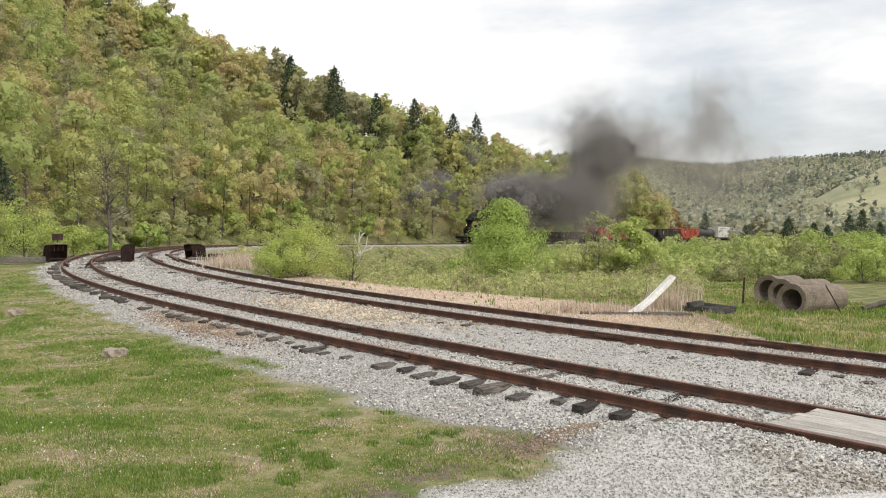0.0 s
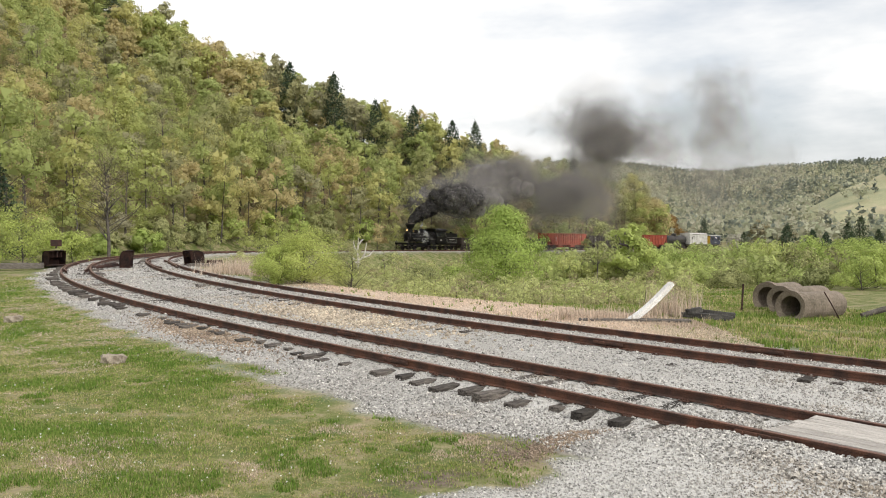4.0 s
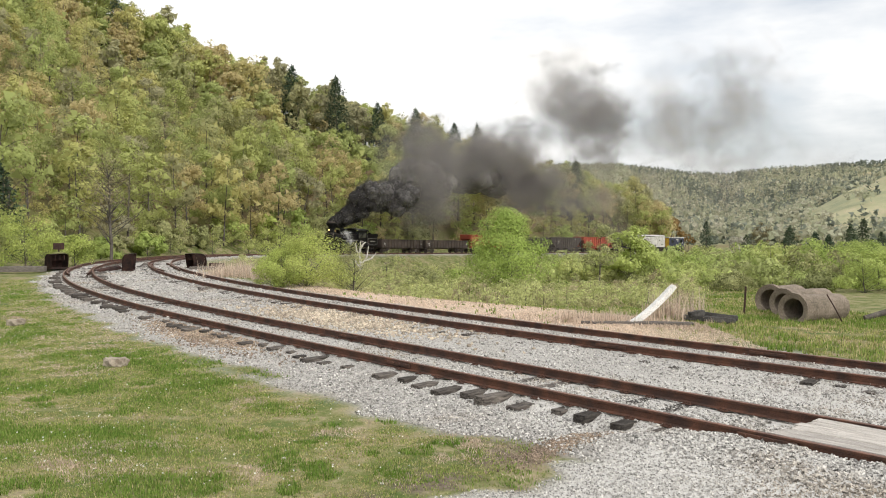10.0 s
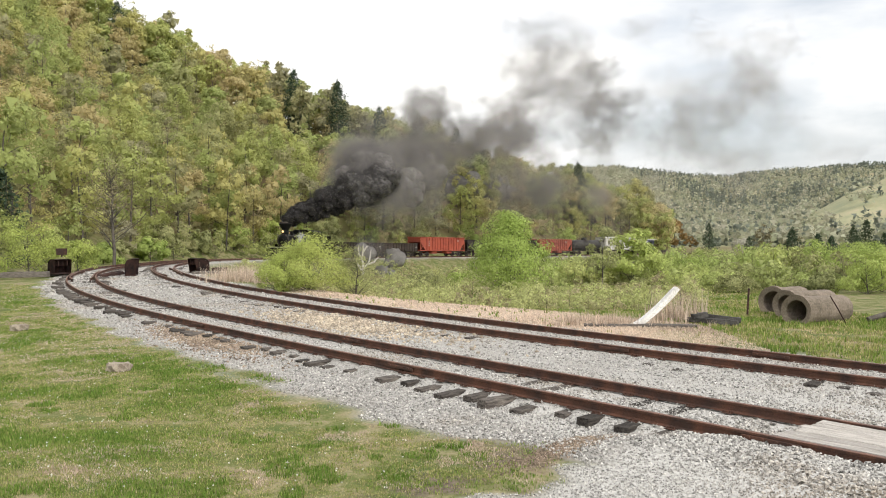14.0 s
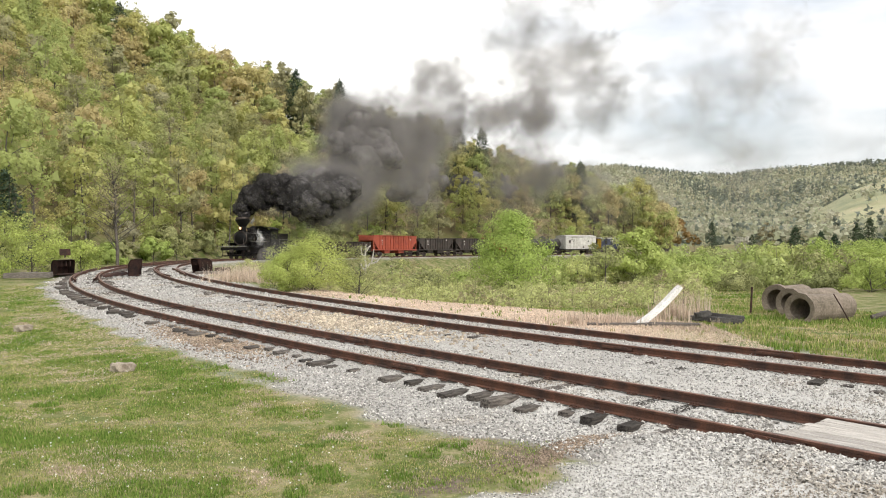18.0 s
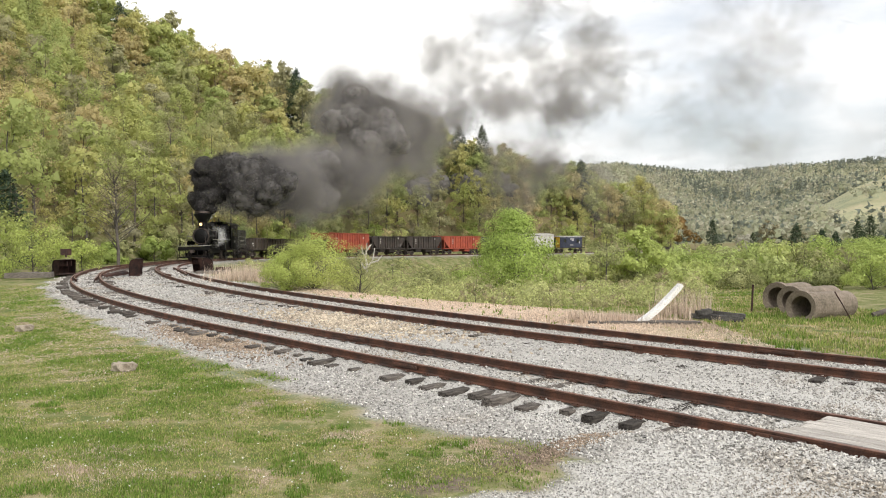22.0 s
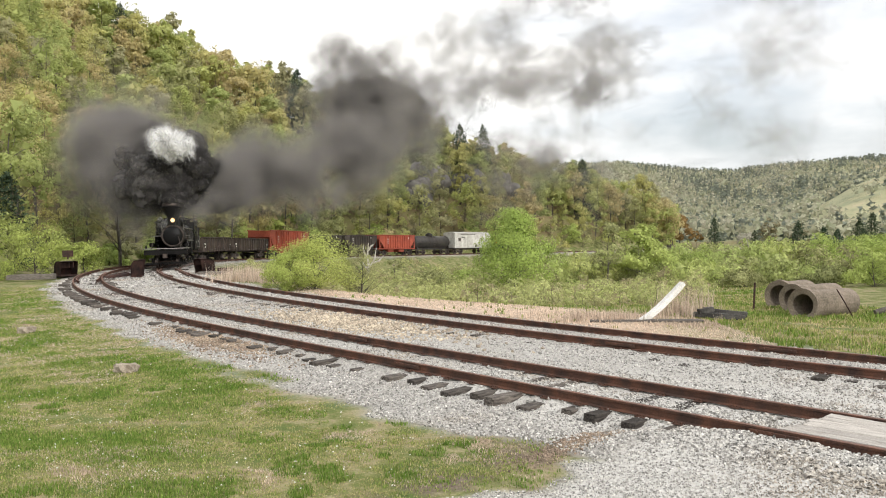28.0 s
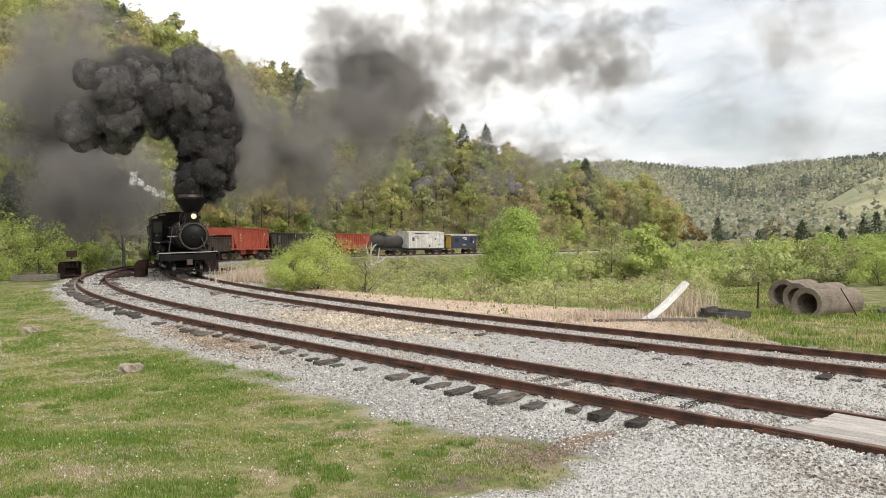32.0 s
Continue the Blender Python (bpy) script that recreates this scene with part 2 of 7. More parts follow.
def ground_z(pts):
    """Height of the ground, and the measures that its cover depends on."""
    x, y = pts[:, 0], pts[:, 1]
    d2, i2, right = nearest(LOOP, pts)
    d1, i1, right1 = nearest(SIDING, pts)
    r = np.hypot(x, y)
    # ballast: up to the tie tops between the rails, lower outside
    bed = LOOP_Z[i2] - 0.155 - 0.06 * smooth(d2, .8, 1.5)
    bed1 = SIDING_Z[i1] - 0.172 - 0.125 * smooth(d1, .8, 1.2) * smooth(y, 11.2, 12.6) + 0.105 * (1 - smooth(y, 11.0, 12.8)) * smooth(d1, .82, .98) * (1 - smooth(d1, 2.2, 4.5))
    valley = np.interp(y, (-60, 0, 24, 32, 45, 70, 120, 180, 300, 420), (-.4, -.4, -.45, -.8, -1.9, -3.3, -5.2, -7.2, -10, -11.5))
    valley = valley + 0.12 * wave(x, y, 5.0, 1.0) * smooth(y, 20, 40)
    # the meadow side
    inside = bed + (valley - bed) * smooth(d2, 2.4, 11.0)
    # the grass and hill side
    dm = np.minimum(d1, d2)
    outside = np.where(d1 < d2, bed1, bed) - 0.06 * smooth(dm, 1.9, 3.4) + 0.1 * smooth(dm, 4, 9) * wave(x, y, 3.1, 2.0) + 0.12 * smooth(dm, 4, 12)
    u = x / np.maximum(y, 1)
    away = np.maximum(0, dm - 9.5) * smooth(y, 30, 62) * ~right
    slope = 0.56 * away ** 1.02
    cap = hill_cap(np.where(y > 1, u, -1.2), np.maximum(y, 1)) + 1.6 * wave(x, y, 17.0, 4.0)
    over = np.maximum(0, slope - cap)
    hill = np.where(over > 0, np.maximum(cap, 0) - 0.35 * np.minimum(over, 60), slope)
    outside = outside + np.maximum(hill, 0)
    z = np.where(right, inside, outside)
    between = ~right & right1 & (d1 + d2 < 7.5)
    z = np.where(between, np.maximum(bed, bed1) - 0.02, z)
    # beyond the woods: the spur and the far ranges
    spur = (np.interp(u, SPUR_U, SPUR_E) * 520 + 14.4) * smooth(y, 330, 520) * (1 - 0.6 * smooth(y, 560, 800)) - 11.5
    far = np.interp(u, FAR_U, FAR_E) * 1150 * smooth(y, 480, 1150) + 12 * wave(x, y, 130, 3.0) * smooth(y, 480, 800) * (1 - smooth(y, 900, 1100)) - 11.5 + 11.5 * smooth(y, 900, 1150)
    beyond = np.maximum(spur, far) - 0.05 * np.maximum(0, r - 1200)
    k = smooth(y, 330, 430)
    z = z * (1 - k) + np.where(right | (u > .2), beyond, np.maximum(beyond, 0)) * k
    # behind the eye the ground runs level and then rises to woods
    z = np.where(y < 1, -0.3 + 30 * smooth(r, 60, 400), z)
    return z, d1, d2, right, between, away


def lot_side(x, y):
    """How far a point lies inside the gravel lot: its edge runs out from the eye's feet and turns back to the siding."""
    side = np.where(y < 11.3, x - (.95 + (y - 9.64) * 1.0), x - 2.61 + (y - 11.3) * .69)
    return np.where(y > 34, -99, side - 20 * smooth(y, 24, 34))


# ---- the ground: one sheet from the eye's feet to the horizon ----
def build_ground():
    az = np.concatenate([np.linspace(-180, -42, 24)[:-1], np.linspace(-42, 42, 330), np.linspace(42, 180, 24)[1:-1]])
    rad = np.concatenate([[0.01, 2, 4, 6], np.geomspace(7.5, 45, 165), np.geomspace(46, 420, 130), np.geomspace(430, 2600, 46)])
    A, Rr = np.meshgrid(np.radians(az), rad)
    pts = np.c_[(Rr * np.sin(A)).ravel() + .31, (Rr * np.cos(A)).ravel() - .23]
    z, d1, d2, right, between, away = ground_z(pts)
    n, m = len(az), len(rad)
    i = np.arange(m - 1)[:, None] * n + np.arange(n)[None]
    j = np.arange(m - 1)[:, None] * n + (np.arange(n)[None] + 1) % n
    quads = np.stack([i, j, j + n, i + n], -1).reshape(-1, 4)
    me = bpy.data.meshes.new("ground")
    fill_mesh(me, np.c_[pts, z], quads)
    x, y = pts[:, 0], pts[:, 1]
    dm = np.minimum(d1, d2)
    edge = 0.5 * wave(x, y, 0.9, 5.0) + 0.3 * wave(x, y, 0.35, 2.0)
    width = np.where(right, 1.9, 2.9 - 1.0 * smooth(y, 14, 40))
    stone = 1 - smooth(dm + edge * 0.8, width - 0.3, width + 0.5)
    stone = np.maximum(stone, between * 1.0)
    side = lot_side(x, y) + edge
    lot = smooth(side, -0.4, 0.4) * (y > -8) * ~right * (1 - .75 * smooth(y, 12.5, 19))
    soil = (1 - smooth(np.abs(side + .75), .5, 1.5)) * (1 - lot) * smooth(y, 5, 9) * ~right * smooth(wave(x, y, .6, 8.0) + wave(x, y, .23, 3.0) * .7, -.6, .2)
    stone = np.maximum(stone, smooth(side, -0.4, 0.4) * (y > -8) * ~right)
    bank = right & (d2 > 1.9)
    stone = np.maximum(stone, bank * smooth(y, 60, 80) * (1 - smooth(d2 + edge * 1.2, 2.6, 4.0)) * 0.9)
    straw = bank * (1 - smooth(d2 + edge * 1.8 + .45 * np.maximum(0, x), 7.5, 10.0)) * smooth(x, -9, -4) * (1 - smooth(x, 4.5, 7.5)) * smooth(-y, -60, -50)
    wood = smooth(away, 1, 8)
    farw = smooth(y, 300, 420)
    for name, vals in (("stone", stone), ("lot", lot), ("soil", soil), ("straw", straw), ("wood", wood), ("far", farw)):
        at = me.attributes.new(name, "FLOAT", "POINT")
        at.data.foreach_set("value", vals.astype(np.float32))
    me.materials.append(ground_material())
    ob = new("ground", me)
    return tagged(ob, "grass, ballast stone and woodland floor of a mountain valley", "ground", kind="structure")


def fill_mesh(me, verts, faces, tint=None, smooth_shade=True):
    """Fill a mesh from arrays of vertices and of faces with equally many corners."""
    verts, faces = np.asarray(verts, np.float32), np.asarray(faces, np.int32)
    k = faces.shape[1]
    me.vertices.add(len(verts))
    me.vertices.foreach_set("co", verts.ravel())
    me.loops.add(faces.size)
    me.loops.foreach_set("vertex_index", faces.ravel())
    me.polygons.add(len(faces))
    me.polygons.foreach_set("loop_start", np.arange(0, faces.size, k, dtype=np.int32))
    if not smooth_shade:
        me.polygons.foreach_set("use_smooth", np.zeros(len(faces), bool))
    else:
        me.polygons.foreach_set("use_smooth", np.ones(len(faces), bool))
    if tint is not None:
        at = me.attributes.new("tint", "FLOAT", "POINT")
        at.data.foreach_set("value", np.asarray(tint, np.float32))
    me.update(calc_edges=True)
    return me


def ground_material():
    m = bpy.data.materials.new("valley_ground")
    m.use_nodes = True
    nt = m.node_tree
    nd, ln = nt.nodes, nt.links
    b = nd["Principled BSDF"]
    b.inputs["Roughness"].default_value, b.inputs["Specular IOR Level"].default_value = 0.95, 0.15
    tc = nd.new("ShaderNodeTexCoord")

    def noise_at(s, d=6.0, rough=0.6):
        n = nd.new("ShaderNodeTexNoise")
        n.inputs["Scale"].default_value, n.inputs["Detail"].default_value, n.inputs["Roughness"].default_value = s, d, rough
        ln.new(tc.outputs["Object"], n.inputs["Vector"])
        return n.outputs[0]

    def ramp(src, *stops):
        n = nd.new("ShaderNodeValToRGB")
        els = n.color_ramp.elements
        els[0].position, els[0].color = stops[0][0], (*stops[0][1], 1)
        els[1].position, els[1].color = stops[-1][0], (*stops[-1][1], 1)
        for p, c in stops[1:-1]:
            els.new(p).color = (*c, 1)
        ln.new(src, n.inputs[0])
        return n.outputs[0]

    def mix(fac, a, c):
        n = nd.new("ShaderNodeMix")
        n.data_type = "RGBA"
        ln.new(fac, n.inputs[0])
        ln.new(a, n.inputs[6])
        ln.new(c, n.inputs[7])
        return n.outputs[2]

    def attr(name):
        n = nd.new("ShaderNodeAttribute")
        n.attribute_name = name
        return n.outputs["Fac"]

    grass = ramp(noise_at(1.1, 9.0, 0.72), (0.36, (0.10, 0.145, 0.04)), (0.48, (0.16, 0.18, 0.06)), (0.57, (0.31, 0.275, 0.155)), (0.64, (0.27, 0.215, 0.145)), (0.72, (0.15, 0.115, 0.085)))
    vor = nd.new("ShaderNodeTexVoronoi")
    vor.inputs["Scale"].default_value = 19.0
    ln.new(tc.outputs["Object"], vor.inputs["Vector"])
    gravel_c = ramp(vor.outputs["Color"], (0.0, (0.18, 0.175, 0.168)), (0.35, (0.40, 0.39, 0.37)), (1.0, (0.56, 0.54, 0.51)))
    dust = ramp(noise_at(0.8), (0.42, (0.34, 0.32, 0.29)), (0.62, (0.24, 0.19, 0.145)))
    dm = nd.new("ShaderNodeMix")
    dm.data_type = "RGBA"
    dm.inputs[0].default_value = 0.18
    ln.new(gravel_c, dm.inputs[6])
    ln.new(dust, dm.inputs[7])
    straw = ramp(noise_at(5.0, 8.0, 0.7), (0.33, (0.34, 0.26, 0.19)), (0.5, (0.58, 0.46, 0.36)), (0.68, (0.70, 0.59, 0.485)))
    litter = ramp(noise_at(0.25, 6.0), (0.35, (0.20, 0.145, 0.085)), (0.65, (0.19, 0.19, 0.075)))
    # ground of the far ranges, its colours lightened and greyed to stand for haze
    hazed_distant = ramp(noise_at(0.05, 9.0, 0.7), (0.36, (0.30, 0.32, 0.20)), (0.5, (0.39, 0.38, 0.235)), (0.64, (0.48, 0.41, 0.28)))
    c = mix(attr("straw"), grass, straw)
    soil = ramp(noise_at(9.0, 8.0, 0.7), (0.3, (0.09, 0.068, 0.05)), (0.7, (0.26, 0.21, 0.165)))
    c = mix(attr("soil"), c, soil)
    c = mix(attr("wood"), c, litter)
    c = mix(attr("stone"), c, dm.outputs[2])
    grit = ramp(noise_at(60.0, 4.0, 0.7), (0.3, (0.36, 0.35, 0.33)), (0.5, (0.57, 0.555, 0.53)), (0.7, (0.72, 0.70, 0.67)))
    c = mix(attr("lot"), c, grit)
    # the haze-paled ground takes over with distance
    c = mix(attr("far"), c, hazed_distant)
    ln.new(c, b.inputs["Base Color"])
    bp = nd.new("ShaderNodeBump")
    bp.inputs["Strength"].default_value, bp.inputs["Distance"].default_value = 0.7, 0.04
    ln.new(vor.outputs["Distance"], bp.inputs["Height"])
    ln.new(bp.outputs[0], b.inputs["Normal"])
    return m


def part(name, bm, mat, parent=None, label="", smooth_shade=False):
    """Link a bmesh (or a mesh) as one mesh object under a thing or under a part."""
    if isinstance(bm, bmesh.types.BMesh):
        me = bpy.data.meshes.new(name)
        bm.to_mesh(me)
        bm.free()
    else:
        me = bm
    if smooth_shade:
        me.polygons.foreach_set("use_smooth", np.ones(len(me.polygons), bool))
    if mat is not None and not len(me.materials):
        me.materials.append(mat)
    ob = new(name, me)
    if parent is not None:
        ob.parent = parent
    if label:
        tagged(ob, label)
    return ob


def box(bm, x0, x1, y0, y1, z0, z1, m=None):
    vs = [bm.verts.new((x, y, z)) for x in (x0, x1) for y in (y0, y1) for z in (z0, z1)]
    for f in ((0, 1, 3, 2), (4, 6, 7, 5), (0, 4, 5, 1), (2, 3, 7, 6), (0, 2, 6, 4), (1, 5, 7, 3)):
        bm.faces.new([vs[k] for k in f])
    if m is not None:
        bmesh.ops.transform(bm, matrix=m, verts=vs)
    return vs


def boxes(*dims, bevel=0.0):
    bm = bmesh.new()
    for d in dims:
        box(bm, *d)
    if bevel:
        bmesh.ops.bevel(bm, geom=bm.edges[:], offset=bevel, segments=1, affect="EDGES", profile=0.5)
    return bm


def tube(bm, points, radii, sides=8, caps=True):
    """A tapered tube along points."""
    rings = []
    pts = [Vector(p) for p in points]
    for k, p in enumerate(pts):
        d = (pts[min(k + 1, len(pts) - 1)] - pts[max(k - 1, 0)]).normalized()
        up = Vector((0, 0, 1)) if abs(d.z) < 0.9 else Vector((1, 0, 0))
        a = d.cross(up).normalized()
        b2 = d.cross(a)
        r = radii[k] if hasattr(radii, "__len__") else radii
        rings.append([bm.verts.new(p + (a * math.cos(t) + b2 * math.sin(t)) * r) for t in (2 * math.pi * q / sides for q in range(sides))])
    for u, v in zip(rings, rings[1:]):
        for q in range(sides):
            bm.faces.new((u[q], u[(q + 1) % sides], v[(q + 1) % sides], v[q]))
    if caps:
        bm.faces.new(rings[0])
        bm.faces.new(rings[-1][::-1])
    return bm


def ring(bm, x, r, z, y=0.0, sides=20):
    return [bm.verts.new((x, y + r * math.sin(2 * math.pi * k / sides), z + r * math.cos(2 * math.pi * k / sides))) for k in range(sides)]


def barrel(profile, z, y=0.0, sides=20):
    """A round body along x, from (x, radius) pairs."""
    bm = bmesh.new()
    rs = [ring(bm, x, r, z, y, sides) for x, r in profile]
    for a, b in zip(rs, rs[1:]):
        for k in range(sides):
            bm.faces.new((a[k], a[(k + 1) % sides], b[(k + 1) % sides], b[k]))
    bm.faces.new(rs[0])
    bm.faces.new(rs[-1][::-1])
    bmesh.ops.recalc_face_normals(bm, faces=bm.faces[:])
    return bm


def upright(profile, x, y=0.0, sides=18):
    """A round body standing up, from (z, radius) pairs."""
    bm = bmesh.new()
    rs = [[bm.verts.new((x + r * math.cos(2 * math.pi * k / sides), y + r * math.sin(2 * math.pi * k / sides), z)) for k in range(sides)] for z, r in profile]
    for a, b in zip(rs, rs[1:]):
        for k in range(sides):
            bm.faces.new((a[k], a[(k + 1) % sides], b[(k + 1) % sides], b[k]))
    bm.faces.new(rs[0][::-1])
    bm.faces.new(rs[-1])
    bmesh.ops.recalc_face_normals(bm, faces=bm.faces[:])
    return bm


def rods(*runs, r=0.02, sides=5):
    bm = bmesh.new()
    for run in runs:
        tube(bm, run, r, sides)
    return bm


ground = build_ground()


# ---- the tracks: rails swept along the lines, ties laid across ----
def offset_line(line, zs, side):
    tn = np.gradient(line, axis=0)
    tn /= np.linalg.norm(tn, axis=1)[:, None]
    return np.c_[line + side * np.c_[-tn[:, 1], tn[:, 0]], zs]


RAIL_FORM = [(-.07, -.165), (.07, -.165), (.07, -.152), (.012, -.134), (.010, -.05), (.036, -.038), (.038, -.006), (.03, 0), (-.03, 0), (-.038, -.006), (-.036, -.038), (-.010, -.05), (-.012, -.134), (-.07, -.152)]


def sweep(line3):
    """Sweep the rail's outline along a line."""
    tn = np.gradient(line3[:, :2], axis=0)
    tn /= np.linalg.norm(tn, axis=1)[:, None]
    nrm = np.c_[-tn[:, 1], tn[:, 0]]
    k = len(RAIL_FORM)
    v = np.concatenate([np.c_[line3[:, :2] + nrm * a, line3[:, 2] + b] for a, b in RAIL_FORM]).reshape(k, -1, 3).transpose(1, 0, 2).reshape(-1, 3)
    n = len(line3)
    i = np.arange(n - 1)[:, None] * k + np.arange(k)[None]
    j = np.arange(n - 1)[:, None] * k + (np.arange(k)[None] + 1) % k
    me = bpy.data.meshes.new("rail")
    fill_mesh(me, v, np.stack([i, i + k, j + k, j], -1).reshape(-1, 4), smooth_shade=False)
    top = np.tile(np.isin(np.arange(k), (6, 7, 8)), n - 1)
    me.materials.append(M_RAIL)
    me.materials.append(M_RAIL_TOP)
    me.polygons.foreach_set("material_index", top.astype(np.int32))
    return me


TIE_MESH = []
for q in range(5):
    rng = random.Random(q)
    tb = boxes((-1.29 + rng.uniform(-.05, .05), 1.29 + rng.uniform(-.05, .05), -.115, .115, -.17, 0), bevel=0.012)
    for v in tb.verts:
        v.co += Vector((rng.uniform(-.02, .02), rng.uniform(-.012, .012), rng.uniform(-.008, .008)))
    me = bpy.data.meshes.new("tie")
    tb.to_mesh(me)
    tb.free()
    me.materials.append(M_TIE)
    TIE_MESH.append(me)


def build_track(name, line, zs, label, first, last, rng, pitch=0.62):
    root = new(name)
    tagged(root, label, "railway track", kind="structure")
    for side in (-.7525, .7525):
        part("rail", sweep(offset_line(line, zs, side)), None, root)
    s = first
    while s < last:
        i = int(s)
        f = s - i
        p = line[i] * (1 - f) + line[i + 1] * f
        if p[1] < 12.4:          # under the crossing the ties lie buried
            s += pitch
            continue
        d = line[i + 1] - line[i]
        th = math.atan2(d[1], d[0])
        t = new("tie", rng.choice(TIE_MESH))
        t.parent = root
        t.matrix_basis = pose(p[0], p[1], zs[i] - .172 - rng.random() ** 1.5 * .055 - (.04 if 17 < p[1] < 30 else 0), 0, rng.uniform(-1, 1), math.degrees(th) + 90 + rng.uniform(-3, 3)) @ Matrix.Translation((rng.uniform(-.22, .22), 0, 0))
        s += pitch * rng.uniform(.85, 1.2) * (2 if rng.random() < .12 else 1)
    return root


siding = build_track("siding_track", SIDING, SIDING_Z, "rusty siding track on old grey ties in ballast", 20.3, 100, random.Random(3))
loop = build_track("loop_track", LOOP, LOOP_Z, "rusty main track curving round the valley on stone ballast", 22, 175, random.Random(4))


# ---- plants ----
def leaf_bits(centres, size, rng, squash=0.75, out=None):
    """One small triangle at each centre, turned at random or roughly facing outwards."""
    n = len(centres)
    a = rng.normal(size=(n, 3))
    if out is not None:
        f = out + rng.normal(size=(n, 3)) * .2
        f /= np.linalg.norm(f, axis=1)[:, None]
        a -= f * (a * f).sum(1)[:, None]
    a /= np.linalg.norm(a, axis=1)[:, None]
    b = rng.normal(size=(n, 3)) if out is None else np.cross(f, a)
    b -= a * (a * b).sum(1)[:, None]
    b /= np.linalg.norm(b, axis=1)[:, None]
    a[:, 2] *= squash
    s = size * rng.uniform(.6, 1.3, (n, 1))
    v = np.stack([centres + a * s, centres - a * s * .6 + b * s * .8, centres - a * s * .6 - b * s * .8], 1)
    return v.reshape(-1, 3), np.arange(3 * n).reshape(-1, 3)


def crown_points(rng, n, clumps, height, spread, base, taper=.3):
    """Places of leaves: rounded clumps of uneven size set over a domed crown, leaves thickest at the outside, with gaps between the clumps."""
    c = rng.normal(size=(clumps, 3))
    c[:, 2] += .35
    c /= np.linalg.norm(c, axis=1)[:, None]
    out = c.copy()
    c *= rng.uniform(.4, .95, (clumps, 1))
    k = 1 - taper * smooth(c[:, 2], -.2, 1.0)
    c[:, 0] *= spread * k
    c[:, 1] *= spread * k
    mid = base + .42 * (height - base)
    c[:, 2] = mid + np.where(c[:, 2] > 0, .62, .42) * (height - base) * c[:, 2]
    r = rng.uniform(.15, .37, clumps) * spread
    w = rng.choice(clumps, n, p=r ** 2 / (r ** 2).sum())
    p = rng.normal(size=(n, 3)) + out[w] * .7
    p *= (rng.uniform(0, 1, (n, 1)) ** .3) / np.linalg.norm(p, axis=1)[:, None]
    p[:, 2] *= .72
    face = p + .5 * out[w] + (0, 0, .25)
    return c[w] + p * r[w][:, None], c, face / np.linalg.norm(face, axis=1)[:, None]


def limb_mesh(rng, height, base, clumps, r0, sides=3):
    """Trunk and limbs reaching to the clumps."""
    V, F = [], []

    def stem(p, q, ra, rb, bend=.06, sides=sides):
        p, q = np.array(p, float), np.array(q, float)
        m = (p + q) / 2 + rng.normal(size=3) * np.linalg.norm(q - p) * bend
        o = len(V) * 0 + sum(len(x) for x in V)
        d = (q - p) / (np.linalg.norm(q - p) + 1e-9)
        a = np.cross(d, (0.3, 0.9, 0.2))
        a /= np.linalg.norm(a)
        b = np.cross(d, a)
        t = np.arange(sides) * 2 * np.pi / sides
        ring = np.cos(t)[:, None] * a + np.sin(t)[:, None] * b
        V.append(np.concatenate([p + ring * ra, m + ring * (ra + rb) / 2, q + ring * rb]))
        for k in (0, sides):
            for w in range(sides):
                F.append((o + k + w, o + k + (w + 1) % sides, o + k + sides + (w + 1) % sides, o + k + sides + w))

    lean = rng.normal(size=2) * .03 * height
    top = (lean[0], lean[1], height * .85)
    stem((0, 0, -.3), (lean[0] * .4, lean[1] * .4, base + .2 * (height - base)), r0, r0 * .7, .02, 6)
    stem((lean[0] * .4, lean[1] * .4, base + .2 * (height - base)), top, r0 * .7, r0 * .15, .03)
    for c in clumps:
        z = max(base * .6, min(height * .75, c[2] - rng.uniform(.4, 1.0) * np.hypot(c[0], c[1])))
        k = z / height
        stem((lean[0] * k, lean[1] * k, z), c, r0 * .35 * (1 - k * .5), r0 * .06, .08)
    return np.concatenate(V), np.array(F)


def tree_mesh(seed, height, spread, base, leaves, size, clumps=16, trunk=.13, limbs=99, taper=.3, core=0.0):
    rng = np.random.default_rng(seed)
    p, c, face = crown_points(rng, leaves, clumps, height, spread, base, taper)
    leaf, corners = leaf_bits(p, size, rng, 1.0, face)
    if core:
        # shaded sprays deep in the clumps
        q = np.repeat(c, 4, 0) * (.93, .93, 1) + rng.normal(size=(4 * len(c), 3)) * .1 * spread
        inner, more = leaf_bits(q, core, rng, 1.0)
        leaf, corners = np.concatenate([leaf, inner]), np.concatenate([corners, more + len(leaf)])
    return limb_mesh(rng, height, base, c[:limbs], trunk), (leaf, corners)


def spruce_mesh(seed, height, spread, leaves, size):
    rng = np.random.default_rng(seed)
    h = rng.uniform(.0, 1, leaves) ** 1.3
    ang = rng.uniform(0, 2 * np.pi, leaves)
    ph = h * 11 + .8 * np.sin(ang * 3) + .3 * np.sin(ang * 7)
    tiers = np.floor(ph)
    h = h - .45 * (ph - tiers) / 11
    h = np.clip(h, .03, .995)
    lobes = (1 + .3 * np.sin(ang * 5 + tiers * 31)) * (.75 + .5 * (ph - tiers))
    rr = spread * (1 - h) ** .68 * rng.uniform(0, 1, leaves) ** .45 * lobes + .05
    p = np.c_[rr * np.cos(ang), rr * np.sin(ang), h * height - .22 * rr + rng.normal(0, .02 * height, leaves)]
    v, f = leaf_bits(p, size, rng, .45)
    return limb_mesh(rng, height * 1.12, height * .2, [(.1, .1, height * .5)], .14), (v, f)


